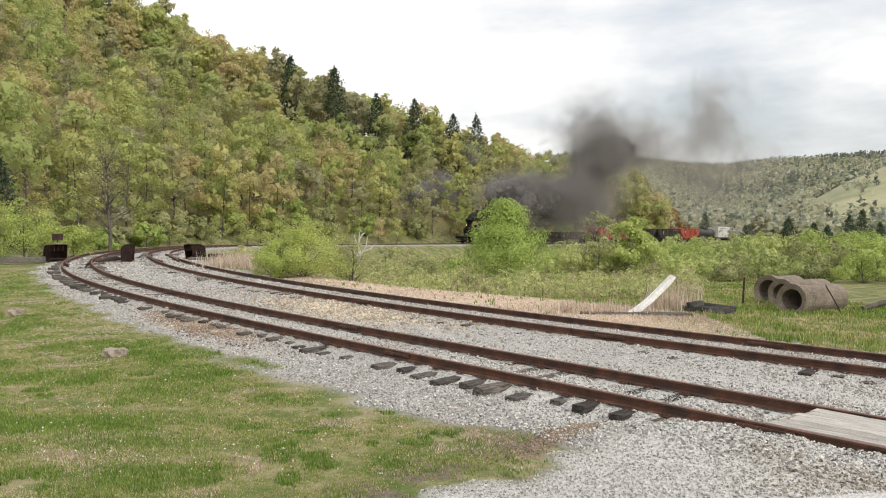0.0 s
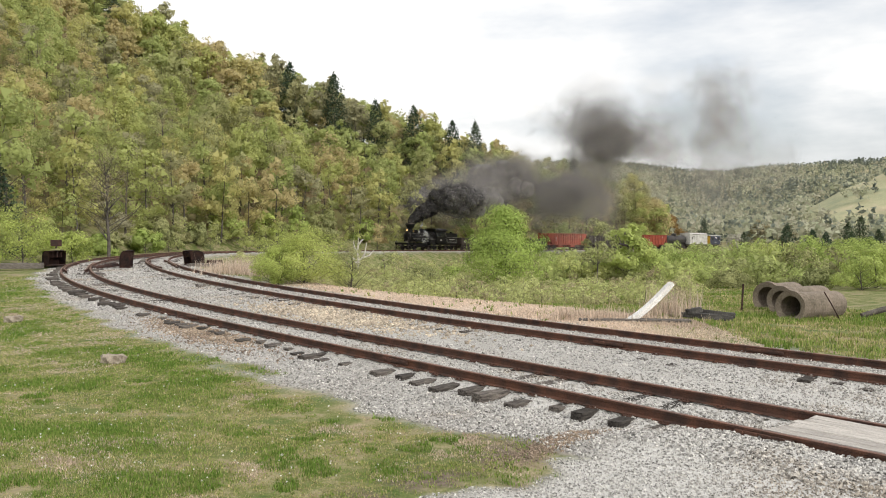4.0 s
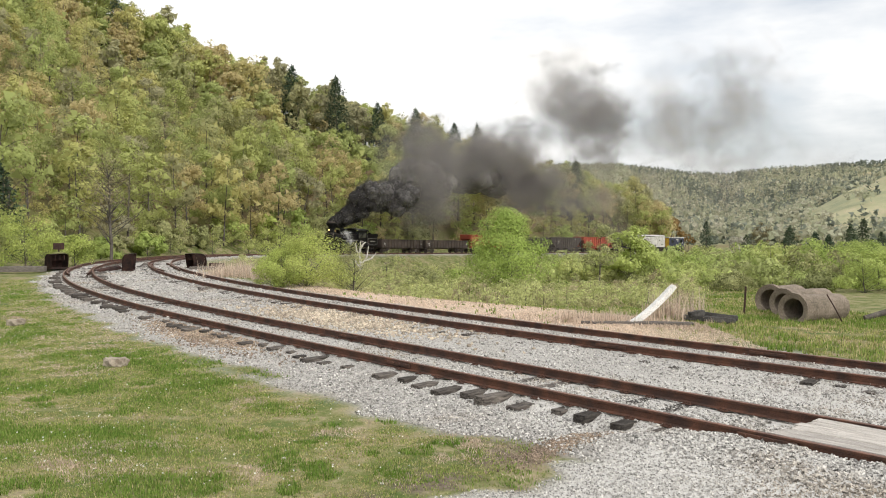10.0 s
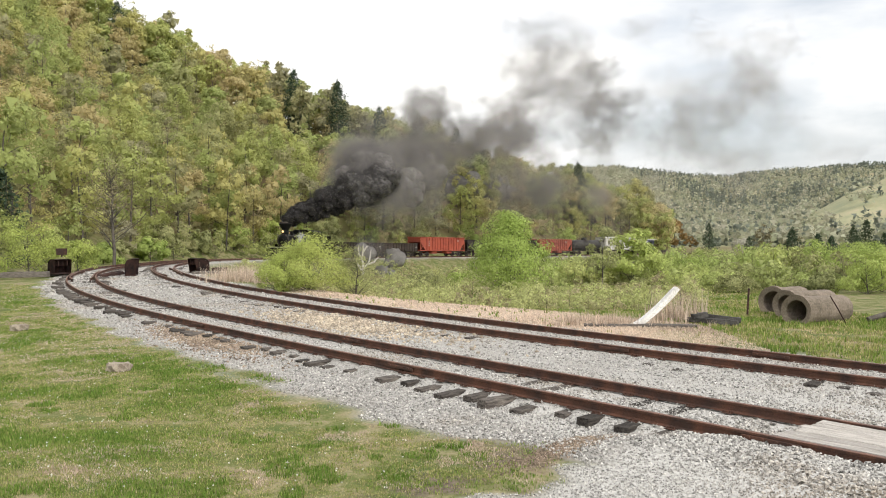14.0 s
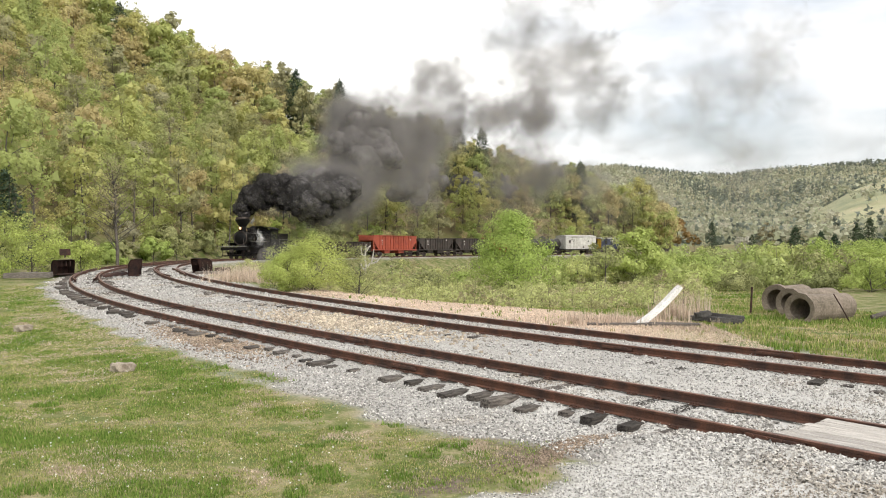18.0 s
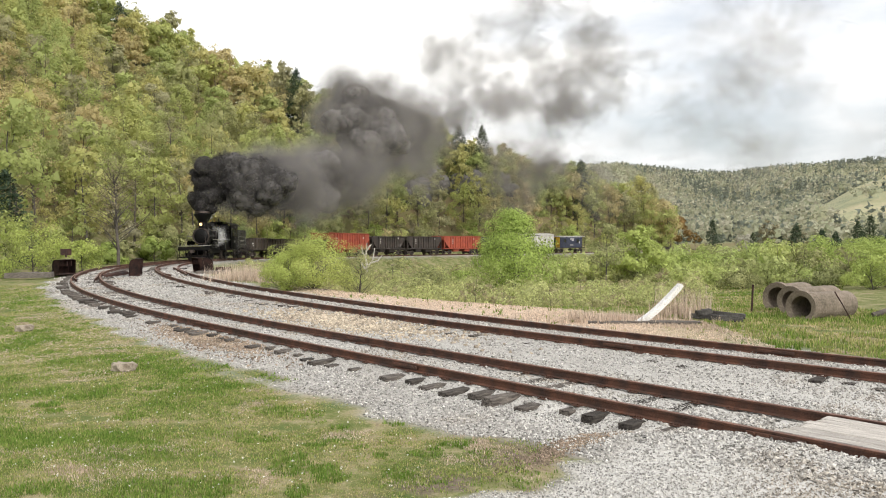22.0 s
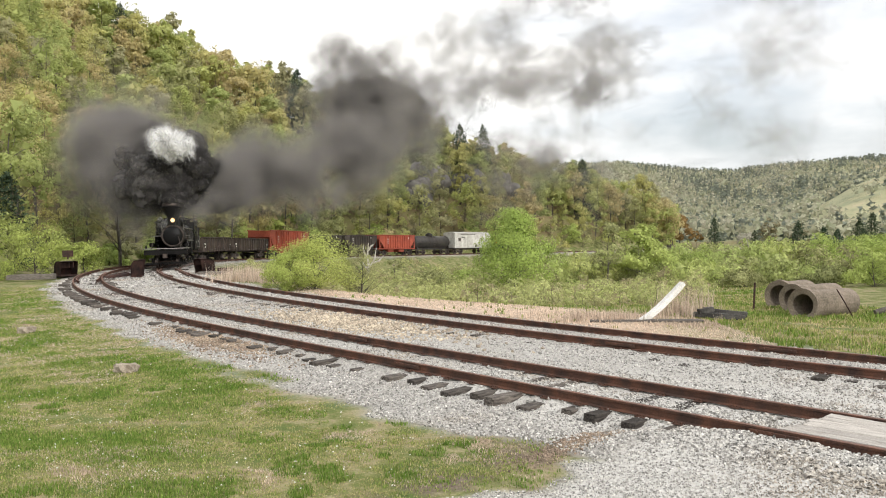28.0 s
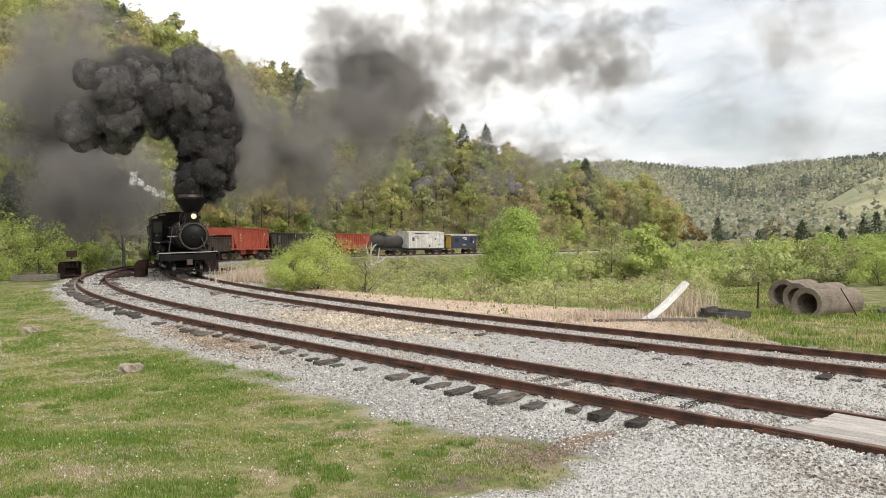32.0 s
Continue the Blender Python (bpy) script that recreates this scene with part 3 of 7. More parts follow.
def plant(name, made, place, wood, leaf, label, category, group="", turn=0.0, scale=1.0, root=None):
    """A tree or bush as a thing of trunk and crown; each thing with meshes of its own sort."""
    (tv, tf), (lv, lf) = made
    root = new(name)
    a = bpy.data.meshes.new("trunk")
    fill_mesh(a, tv, tf)
    part("trunk", a, wood, root)
    b = bpy.data.meshes.new("crown")
    fill_mesh(b, lv, lf, smooth_shade=False)
    part("crown", b, leaf, root)
    root.matrix_basis = pose(*place, 0, 0, turn)
    return tagged(root, label, category, group)


def z_at(x, y):
    return float(ground_z(np.array([[x, y], [x, y]], float))[0][0])


def forest(name, spots, kinds, leaf, label, seed, sizes):
    """Many trees as one mass: trunks and leaf bits, each tree with a tint of its own."""
    rng = np.random.default_rng(seed)
    LV, LF, LT, TV, TF, TT = [], [], [], [], [], []
    ol = ot = 0
    for x, y, z, tint, k in spots:
        (tv, tf), (lv, lf) = kinds[int(k)]
        a = rng.uniform(0, 2 * np.pi)
        s = rng.uniform(*sizes)
        ca, sa = np.cos(a) * s, np.sin(a) * s
        rot = np.array([[ca, sa, 0], [-sa, ca, 0], [0, 0, s * rng.uniform(.9, 1.15)]])
        LV.append(lv @ rot + (x, y, z))
        LF.append(lf + ol)
        LT.append(np.full(len(lv), tint))
        ol += len(lv)
        TV.append(tv @ rot + (x, y, z))
        TF.append(tf + ot)
        ot += len(tv)
    me = bpy.data.meshes.new(name)
    fill_mesh(me, np.concatenate(LV), np.concatenate(LF), np.concatenate(LT), smooth_shade=False)
    root = part(name, me, leaf)
    tagged(root, label, "forest", kind="stuff")
    tm = bpy.data.meshes.new("trunks")
    fill_mesh(tm, np.concatenate(TV), np.concatenate(TF))
    tr = part("trunks", tm, M_BARK, root)
    tr["kind"] = "stuff"
    return root


def hill_spots(rng, count, deep=999, apart=3.9, top=-999):
    """Spots on the wooded slope, from its foot to just past its crest, each some metres from the next."""
    out = np.zeros((0, 3))
    for turn in range(9):
        n = 5000
        u = rng.uniform(-.62, .262, n)
        y = 330 * rng.uniform(.02, 1, n) ** .6
        pts = np.c_[u * y, y]
        z, d1, d2, right, between, away = ground_z(pts)
        over = .56 * np.maximum(0, away) ** 1.02 - hill_cap(u, y)
        ok = ~right & (y > 45) & (away > (2.0 if deep > 99 else -.5)) & (dm_ok(d1, d2)) & (over < 14) & (over > top) & (away < deep)
        for q in np.nonzero(ok)[0]:
            gap = apart * (1 + .35 * (y[q] > 170))
            if len(out) and ((out[:, :2] - pts[q]) ** 2).sum(1).min() < gap * gap:
                continue
            out = np.concatenate([out, [(pts[q, 0], pts[q, 1], z[q] - .2)]])
            if len(out) >= count:
                return out
    return out


def dm_ok(d1, d2):
    return np.minimum(d1, d2) > 8.0


def build_forest():
    rng = np.random.default_rng(11)
    shapes = ((10, 3.6, 1.4, 1.0, 26), (11.5, 3.9, 1.8, 1.0, 30), (9, 3.5, 1.0, 1.0, 24), (12, 3.6, 2.2, .9, 28), (10.5, 3.9, 2.0, .6, 44), (11, 3.4, 2.4, .36, 50))
    kinds = [tree_mesh(100 + k, h, w, b, int(2200 * n), .148 if n > .6 else .11, c, .12, 6 if n > .6 else 30, core=.5 if n > .6 else 0) for k, (h, w, b, n, c) in enumerate(shapes)]
    kinds += [tree_mesh(110 + k, h, w, b, int(1000 * n), .26, c, .13, 3, core=.6 if n > .6 else 0) for k, (h, w, b, n, c) in enumerate(shapes)]
    kinds += [tree_mesh(120, 4.2, 2.3, .3, 700, .14, 18, .05), tree_mesh(121, 6.2, 3.2, .2, 520, .22, 20, .06, 6)]
    # taller at the edge of the wood, with bare trunks and deep shade below the crowns
    kinds += [tree_mesh(130 + k, h, w, b, 2100, .15, c, .15, 8, core=.5) for k, (h, w, b, c) in enumerate(((13, 3.7, 3.0, 28), (12, 3.5, 2.2, 26), (13.5, 3.9, 3.6, 28)))]
    spots = np.concatenate([hill_spots(rng, 780, 999, 4.9), hill_spots(rng, 340, 998, 3.0, -3.5)])
    tint = np.clip(.52 + .2 * wave(spots[:, 0], spots[:, 1], 16, 1.5) + rng.normal(0, .24, len(spots)), 0, 1)
    kind = rng.choice(6, len(spots), p=(.22, .22, .22, .16, .11, .07))
    tint = np.clip(tint, .08, .84)
    tint = np.where(kind >= 4, np.where(tint > .5, .68 + .2 * tint, .1 + .3 * tint), tint)
    kind = kind + 6 * (spots[:, 1] > 165)
    edge_away = ground_z(spots[:, :2])[5]
    kind = np.where((edge_away < 13) & (rng.uniform(0, 1, len(spots)) < .8), 14 + rng.integers(0, 3, len(spots)), kind)
    # shrubs along the foot of the slope and under the trees
    low = hill_spots(rng, 130, 14, 3.0)
    under = hill_spots(rng, 330, 998, 5.2)
    under = under[ground_z(under[:, :2])[5] > 15]
    tint = np.concatenate([tint, np.clip(rng.normal(.5, .2, len(low) + len(under)), 0, 1)])
    kind = np.concatenate([kind, np.full(len(low), 12), np.full(len(under), 13)])
    spots = np.concatenate([spots, low, under])
    return forest("hillside_forest", np.c_[spots, tint, kind], kinds, M_FOREST, "spring forest in fresh yellow-green and bronze leaf on a steep hillside", 12, (.85, 1.15))


hill_wood = build_forest()


# ---- spruces on the crest and in the valley, single trees and bushes ----
def crest(u):
    y = np.linspace(70, 320, 126)
    z = ground_z(np.c_[u * y, y])[0]
    k = ((z - EYE[2]) / y).argmax()
    return u * y[k], y[k], z[k]


def spruce(x, y, height, spread, seed, label):
    made = spruce_mesh(seed, height, spread, int(1400 + 160 * height), .05 + .02 * height ** .8)
    return plant("spruce_tree", made, (x, y, z_at(x, y) - .1), M_BARK, M_SPRUCE, label, "spruce tree", turn=seed * 40)


for k, (u, e, w) in enumerate(((-.386, .262, 2.6), (-.181, .180, 2.3), (-.129, .167, 2.6), (-.081, .135, 2.3), (-.036, .128, 2.2), (.009, .111, 1.9), (.036, .109, 2.7), (.152, .067, 2.0))):
    x, y, z = crest(u)
    y = y - 10
    x = (u + .005) * y
    tall = (e + .001) * y + EYE[2] - z_at(x, y)
    spruce(x, y, tall, min(4.6, tall * .19 * w), 200 + k, "dark green spruce standing above the hillside forest")
for k, (x, y, h, w) in enumerate(((45, 110, 6.3, 2.3), (54.9, 125, 6.0, 2.1), (54.6, 120, 5.5, 2.0), (67.3, 140, 7.4, 2.5), (71.9, 145, 8.5, 2.8), (50.5, 100, 4.4, 1.7), (73, 235, 8.5, 2.6), (76.9, 215, 6.4, 2.2), (58.7, 248, 9.0, 2.2), (77.6, 150, 6.4, 1.9), (-37.6, 72, 7.6, 2.6), (80, 165, 6, 1.8))):
    spruce(x, y, h, w, 230 + k, "dark green spruce among bushes on the valley floor" if x > 0 else "dark spruce at the foot of the wooded slope")

def bush(x, y, h, w, leaf, seed, label, name="bush", category="bush", leaves=1500, base=.0, size=None, clumps=26, trunk=.05, group="", taper=.3):
    made = tree_mesh(seed, h, w, h * base, leaves, size or .05 + .022 * max(h, w), clumps, trunk, 99, taper)
    return plant(name, made, (x, y, z_at(x, y) - .05), M_BARK, leaf, label, category, group)


M_BRIGHT = leaf_material("bright_young_leaf", [(0, (0.40, 0.47, 0.14)), (1, (0.47, 0.52, 0.17))], 0.35, through_light=.45)
M_TREE = leaf_material("green_tree_leaf", [(0, (0.38, 0.48, 0.14)), (1, (0.41, 0.50, 0.15))], 0.28, through_light=.45)
M_PALE = leaf_material("pale_blossom", [(0, (0.42, 0.40, 0.33)), (1, (0.5, 0.48, 0.4))], 0.3)
M_BRONZE = leaf_material("bronze_young_leaf", [(0, (0.27, 0.19, 0.07)), (1, (0.32, 0.20, 0.10))], 0.35)
M_TWIG = leaf_material("grey_twig_buds", [(0, (0.24, 0.21, 0.13)), (1, (0.28, 0.25, 0.15))], 0.4)
bush(5.7, 76.0, 7.6, 4.5, M_TREE, 300, "full bright green young tree standing in the meadow", "broadleaf_tree", "tree", 15000, .02, .10, 130, .09, taper=.8)
bush(-6.4, 39.5, 2.5, 2.5, M_BRIGHT, 301, "dense yellow-green bush beside the track", leaves=17000, clumps=60, size=.036)
bush(-7.4, 38.4, 1.9, 1.5, M_BRIGHT, 302, "round bright green bush beside the track", leaves=9000, size=.034, clumps=34)
bush(-4.3, 40.5, 2.3, 1.5, M_OLIVE, 303, "thin olive bush with bare stems beside the track", leaves=5000, size=.032, clumps=36)
bush(-6.7, 101, 3.6, 1.3, M_OLIVE, 304, "small sapling on the meadow slope", "sapling", "tree", 350, .35, .1, 14)
bush(14.2, 77, 6.0, 2.1, M_OLIVE, 305, "slender young tree with sparse olive leaves", "sapling", "tree", 900, .25, .13, 22, .08)
bush(20.0, 90, 5.8, 3.7, M_BUSH, 306, "broad green bush on the valley floor", leaves=4200, size=.17, clumps=40)
for k, (x, y, h, w, m) in enumerate(((24, 96, 3.0, 3.2, M_BUSH), (29.1, 100, 3.2, 3.4, M_BUSH), (34, 108, 3.6, 3.8, M_OLIVE), (26.5, 90, 2.0, 2.6, M_BUSH), (31, 90, 2.2, 2.8, M_BUSH), (37.8, 100, 4.3, 3.6, M_BUSH),
                                     (33.5, 80, 4.0, 3.2, M_OLIVE), (36, 84, 4.6, 3.2, M_BUSH), (41.6, 95, 3.8, 3.4, M_BUSH), (43, 88, 4.2, 3.2, M_BUSH), (31.4, 63, 3.3, 2.5, M_BUSH), (34, 66, 3.2, 2.6, M_BRIGHT), (38, 75, 4.0, 3.0, M_BUSH),
                                     (29, 66, 1.7, 2.2, M_OLIVE), (24, 70, 1.4, 2.0, M_OLIVE), (39, 104, 4.4, 3.4, M_OLIVE), (48, 98, 4.2, 3.4, M_BUSH), (46, 84, 4.0, 3.0, M_BUSH), (17.5, 97, 3.0, 2.6, M_OLIVE), (12, 100, 1.8, 2.4, M_BUSH),
                                     (1.5, 92, 1.4, 2.4, M_BUSH), (-2, 88, 1.3, 2.6, M_OLIVE), (9.5, 92, 2.4, 2.2, M_OLIVE), (-9, 74, 1.3, 2.2, M_BUSH), (-4, 66, .9, 1.8, M_OLIVE), (-13, 90, 1.8, 2.2, M_OLIVE), (45, 120, 4, 3.6, M_BUSH), (58, 132, 4, 4, M_OLIVE), (66, 128, 4.4, 4, M_BUSH), (52, 108, 4.2, 3.4, M_BUSH), (42, 70, 3.8, 2.8, M_BUSH), (37, 60, 2.6, 2.2, M_BUSH))):
    bush(x, y, h, w, m, 310 + k, "green bush in the thicket on the valley floor" if m is not M_OLIVE else "olive-grey bush in the thicket on the valley floor", leaves=2400, size=.05 + .022 * w, group="bushes on the valley floor")
# the bright thicket left of the switch, and bushes at the foot of the wooded slope
for k, (x, y, h, w, m) in enumerate(((-29.6, 60, 4.2, 3.1, M_BRIGHT), (-33, 61, 4.9, 3.3, M_BRIGHT), (-27.2, 62.5, 2.6, 2.2, M_BRIGHT), (-31, 56, 3.0, 2.5, M_BRIGHT), (-36, 63, 4.2, 2.9, M_BUSH), (-30, 51, 1.6, 1.8, M_BUSH), (-25.6, 56.5, 1.1, 1.2, M_OLIVE), (-34, 52, 2.6, 2.4, M_BRIGHT))):
    bush(x, y, h, w, m, 350 + k, "bright yellow-green thicket bush with layered leaves", leaves=4200, size=.075, clumps=34, group="thicket by the switch")
for k, (x, y, h, w, m) in enumerate(((-31, 122, 4.6, 2.8, M_BUSH), (-27, 131, 5.6, 2.8, M_BRIGHT), (-24, 138, 6.0, 3.0, M_BUSH), (-33, 112, 3.2, 2.4, M_OLIVE), (-33.5, 96, 2.6, 2.4, M_BUSH), (-34.5, 103, 4.4, 2.6, M_OLIVE), (-35.5, 90, 2.2, 2.2, M_OLIVE), (-20, 146, 5, 3, M_OLIVE), (-34, 84, 2, 2, M_BUSH),
                                     (-14, 154, 4.6, 3, M_BUSH), (-5, 164, 5, 3, M_OLIVE), (5, 176, 5, 3, M_BUSH), (16, 187, 5, 3.2, M_OLIVE), (28, 198, 5, 3.2, M_BUSH), (40, 210, 5, 3.2, M_OLIVE), (52, 222, 5.4, 3, M_BUSH))):
    bush(x, y, h, w, m, 370 + k, "fresh green bush at the foot of the wooded slope", leaves=1500, size=.19, clumps=26, group="bushes at the forest edge")
bush(67.8, 252, 10.5, 4.6, M_BRONZE, 392, "bronze young tree at the end of the wooded slope", "broadleaf_tree", "tree", 1600, .15, .34, 30, .15)
bush(71.1, 190, 10.2, 2.6, M_TWIG, 393, "tall bare tree with budding twigs in the valley", "broadleaf_tree", "tree", 700, .3, .2, 30, .13)
bush(77.4, 222, 6.0, 3.2, M_PALE, 394, "small tree in pale blossom in the valley", "blossom_tree", "tree", 1300, .2, .24, 24)
bush(69, 238, 5.0, 2.0, M_BRONZE, 395, "small bronze tree beside the far track", "broadleaf_tree", "tree", 500, .3, .24, 16)
bush(61.5, 150, 7.0, 2.4, M_TWIG, 396, "bare grey tree with budding twigs in the valley", "broadleaf_tree", "tree", 500, .3, .17, 26)
bush(-29.4, 75, 9.8, 4.2, M_TWIG, 397, "nearly bare grey tree with spreading limbs at the forest edge", "broadleaf_tree", "tree", 2400, .22, .085, 60, .17)


def dead_snag():
    rng = random.Random(5)
    bm = bmesh.new()
    tube(bm, ((0, 0, -.2), (.1, 0, 1.6), (-.05, .1, 2.8), (.15, 0, 4.6)), (.22, .19, .14, .06), 6)
    for a, b, c in (((.08, 0, 1.3), (.9, .2, 2.4), (1.15, .1, 3.9)), ((-.02, .05, 2.6), (-.5, 0, 3.4), (-.55, .1, 4.3)), ((.5, .1, 1.9), (1.5, 0, 2.2), (2.1, .2, 2.9)), ((0, 0, 1.0), (-.6, .1, 1.9), (-.8, 0, 2.7)), ((.1, 0, 3.6), (.5, 0, 4.2), (.8, .1, 4.4))):
        tube(bm, (a, b, c), (.14, .11, .05), 5)
    ob = part("dead_tree", bm, M_DEAD)
    ob.matrix_basis = pose(-11.0, 112, z_at(-11.0, 112))
    tagged(ob, "bleached dead tree with forked bare branches", "dead tree")


dead_snag()


# ---- the thicket that fills the valley floor between the single bushes ----
def build_thicket():
    g = np.random.default_rng(19)
    kinds = [tree_mesh(500 + k, h, w, 0, 560, .14, 16, .04, 4, core=.3) for k, (h, w) in enumerate(((2.0, 2.4), (2.7, 2.3), (1.5, 2.6), (3.4, 2.0)))]
    y = 74 + 150 * g.uniform(0, 1, 900) ** 1.3
    u = g.uniform(.12, .60, 900)
    x = u * y
    z, d1, d2, right, between, away = ground_z(np.c_[x, y])
    open_field = (y < 92) & (u < .27)
    ok = right & (d2 > 9) & ~open_field & (wave(x, y, 9.0, 6.0) > -.55)
    pts = np.c_[x, y, z - .1][ok][:360]
    tint = np.clip(g.normal(.5, .2, len(pts)), 0, 1)
    return forest("valley_thicket", np.c_[pts, tint, g.integers(0, 4, len(pts))], kinds, M_THICKET, "mixed fresh green and olive thicket on the valley floor", 20, (.7, 1.25))


M_THICKET = leaf_material("thicket_leaf", [(0, (0.38, 0.37, 0.20)), (.5, (0.45, 0.52, 0.20)), (1, (0.57, 0.59, 0.25))], 0.3, "tint", 0.45)
build_thicket()


# ---- low brush over the meadow slope below the loop ----
M_BRUSH = leaf_material("pale_brush_leaf", [(0, (0.46, 0.40, 0.26)), (.45, (0.48, 0.52, 0.22)), (1, (0.58, 0.58, 0.29))], 0.3, "tint", 0.45)


def build_brush():
    g = np.random.default_rng(23)
    kinds = [tree_mesh(520 + k, h, w, 0, 300, .062, 14, .02, 3) for k, (h, w) in enumerate(((.7, .9), (1.0, 1.0), (.5, 1.2), (1.4, .9)))]
    y = g.uniform(42, 150, 2600)
    u = g.uniform(-.27, .30, 2600)
    x = u * y
    z, d1, d2, right, between, away = ground_z(np.c_[x, y])
    ok = right & (d2 > 4.5) & (d2 > 12 - .25 * y) & (wave(x, y, 6.0, 2.0) + wave(x, y, 2.2, 5.0) > -.1)
    pts = np.c_[x, y, z - .08][ok][:560]
    return forest("meadow_brush", np.c_[pts, np.clip(g.normal(.45, .28, len(pts)), 0, 1), g.integers(0, 4, len(pts))], kinds, M_BRUSH, "low yellow-green and olive brush on the meadow slope", 24, (.7, 1.3))


build_brush()


# ---- far woods: small crowns and spires over the far ranges, haze in their colour ----
def build_far_woods():
    rng = np.random.default_rng(21)
    n = 8600
    u = rng.uniform(.13, .66, n)
    y = 330 + 880 * rng.uniform(0, 1, n) ** .75
    x = u * y
    z = ground_z(np.c_[x, y])[0]
    spur = (np.interp(u, SPUR_U, SPUR_E) > .004) & (y < 600) & (y > 400)
    keep = ~spur | (rng.uniform(0, 1, n) < .14)
    # dark conifers stand in stands, thickest towards the crest
    share = np.interp(u + .0004 * (y - 500), (.2, .45, .7), (.1, .3, .5)) + .55 * fleck(x, y * .6, 90, 4.0) + .35 * smooth(y, 980, 1150)
    LV, LF, LT, o = [], [], [], 0
    for k in np.nonzero(keep)[0]:
        conifer = rng.uniform() < share[k]
        h = rng.uniform(7, 12)
        m = 19
        if conifer:
            t = rng.uniform(0, 1, m) ** 1.2
            a = rng.uniform(0, 6.28, m)
            r = 2.3 * (1 - t) * rng.uniform(.4, 1, m)
            p = np.c_[r * np.cos(a), r * np.sin(a), t * h]
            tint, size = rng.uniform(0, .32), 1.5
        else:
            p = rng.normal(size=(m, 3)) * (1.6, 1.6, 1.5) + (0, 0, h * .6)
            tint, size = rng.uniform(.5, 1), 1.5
        v, f = leaf_bits(p + (x[k], y[k], z[k] - .3), size, rng)
        LV.append(v)
        LF.append(f + o)
        LT.append(np.full(len(v), tint))
        o += len(v)
    me = bpy.data.meshes.new("far_woods")
    fill_mesh(me, np.concatenate(LV), np.concatenate(LF), np.concatenate(LT), smooth_shade=False)
    return tagged(part("far_woods", me, M_FAR_HAZED), "mixed woods over the far mountain ranges, leaf colours paled to grey-green for haze", "forest", kind="stuff")


build_far_woods()


# ---- grass, weeds, flowers and ballast stones ----
M_DRY = leaf_material("dry_weed_stalk", [(0, (0.46, 0.365, 0.285)), (1, (0.72, 0.605, 0.50))], 0.35, "tint", 0.3)


def blades(centres, heights, tint, rng, width, lean=.5, per=5):
    """Tufts of narrow blades at the centres."""
    n = len(centres)
    c = np.repeat(centres, per, 0) + np.c_[rng.normal(0, .03, (n * per, 2)), np.zeros(n * per)]
    h = np.repeat(heights, per) * rng.uniform(.5, 1.2, n * per)
    a = rng.uniform(0, 2 * np.pi, n * per)
    d = np.c_[np.cos(a), np.sin(a), np.zeros(n * per)]
    s = np.c_[-np.sin(a), np.cos(a), np.zeros(n * per)] * (np.repeat(width, per) * .5)[:, None]
    tip = c + d * (h * rng.uniform(0, lean, n * per))[:, None] + np.c_[np.zeros((n * per, 2)), h]
    v = np.stack([c - s, c + s, tip], 1).reshape(-1, 3)
    t = np.clip(np.repeat(np.repeat(tint, per) + rng.normal(0, .22, n * per), 3), 0, 1)
    return v, np.arange(len(v)).reshape(-1, 3), t


def build_grass(name, label, n, box4, keep, height, seed, patch=.8, bias=0.0, mat=None):
    rng = np.random.default_rng(seed)
    u = rng.uniform(0, 1, n)
    y0, y1 = box4[2], box4[3]
    y = y0 * (y1 / y0) ** u
    x = rng.uniform(box4[0], box4[1], n) * np.maximum(.35, y / y1)
    pts = np.c_[x, y]
    z, d1, d2, right, between, away = ground_z(pts)
    edge = .5 * wave(x, y, .9, 5.0) + .3 * wave(x, y, .35, 2.0)
    ok = keep(x, y, d1, d2, right, between, edge, rng)
    green = fleck(x, y, patch * 2.2, seed, 4) * .75 + fleck(x, y, patch * 7, seed + 7.0, 3) * .55
    tint = np.clip(.46 - .6 * green + bias + rng.normal(0, .16, n), 0, 1)
    bare = (green < -.5) & (rng.uniform(0, 1, n) < .75)
    ok &= ~bare
    x, y, z, tint, green = x[ok], y[ok], z[ok], tint[ok], green[ok]
    h = height * (1 + .8 * np.clip(green, -.9, 1)) * rng.uniform(.6, 1.3, len(x))
    v, f, t = blades(np.c_[x, y, z - .01], h, tint, rng, .0011 * y * (1 + .3 * rng.uniform(size=len(y))) + .004)
    me = bpy.data.meshes.new(name)
    fill_mesh(me, v, f, t, smooth_shade=False)
    return tagged(part(name, me, mat or M_GRASS_BLADE), label, "grass", kind="stuff")


def lawn_keep(x, y, d1, d2, right, between, edge, rng):
    width = 2.9 - 1.0 * smooth(y, 14, 40)
    lot = (lot_side(x, y) + edge) > -.1
    fade = smooth(np.minimum(d1, d2) + edge * .8, width - .1, width + .9)
    near_lot = 1 - .88 * smooth(lot_side(x, y) + edge, -1.7, -.6)
    return ~right & ~between & ~lot & (rng.uniform(0, 1, len(x)) < fade * near_lot)


def weed_keep(x, y, d1, d2, right, between, edge, rng):
    spots = np.random.default_rng(35)
    sy = 9.0 * (34 / 9.0) ** spots.uniform(0, 1, 150)
    sx = spots.uniform(-.58, .1, 150) * sy
    reach = spots.uniform(.07, .22, 150) * (1 + .03 * sy)
    near = (np.hypot(x[:, None] - sx, (y[:, None] - sy) * .8) / reach).min(1)
    return lawn_keep(x, y, d1, d2, right, between, edge, rng) & (near + .5 * fleck(x, y, .25, 9.0) < .8)


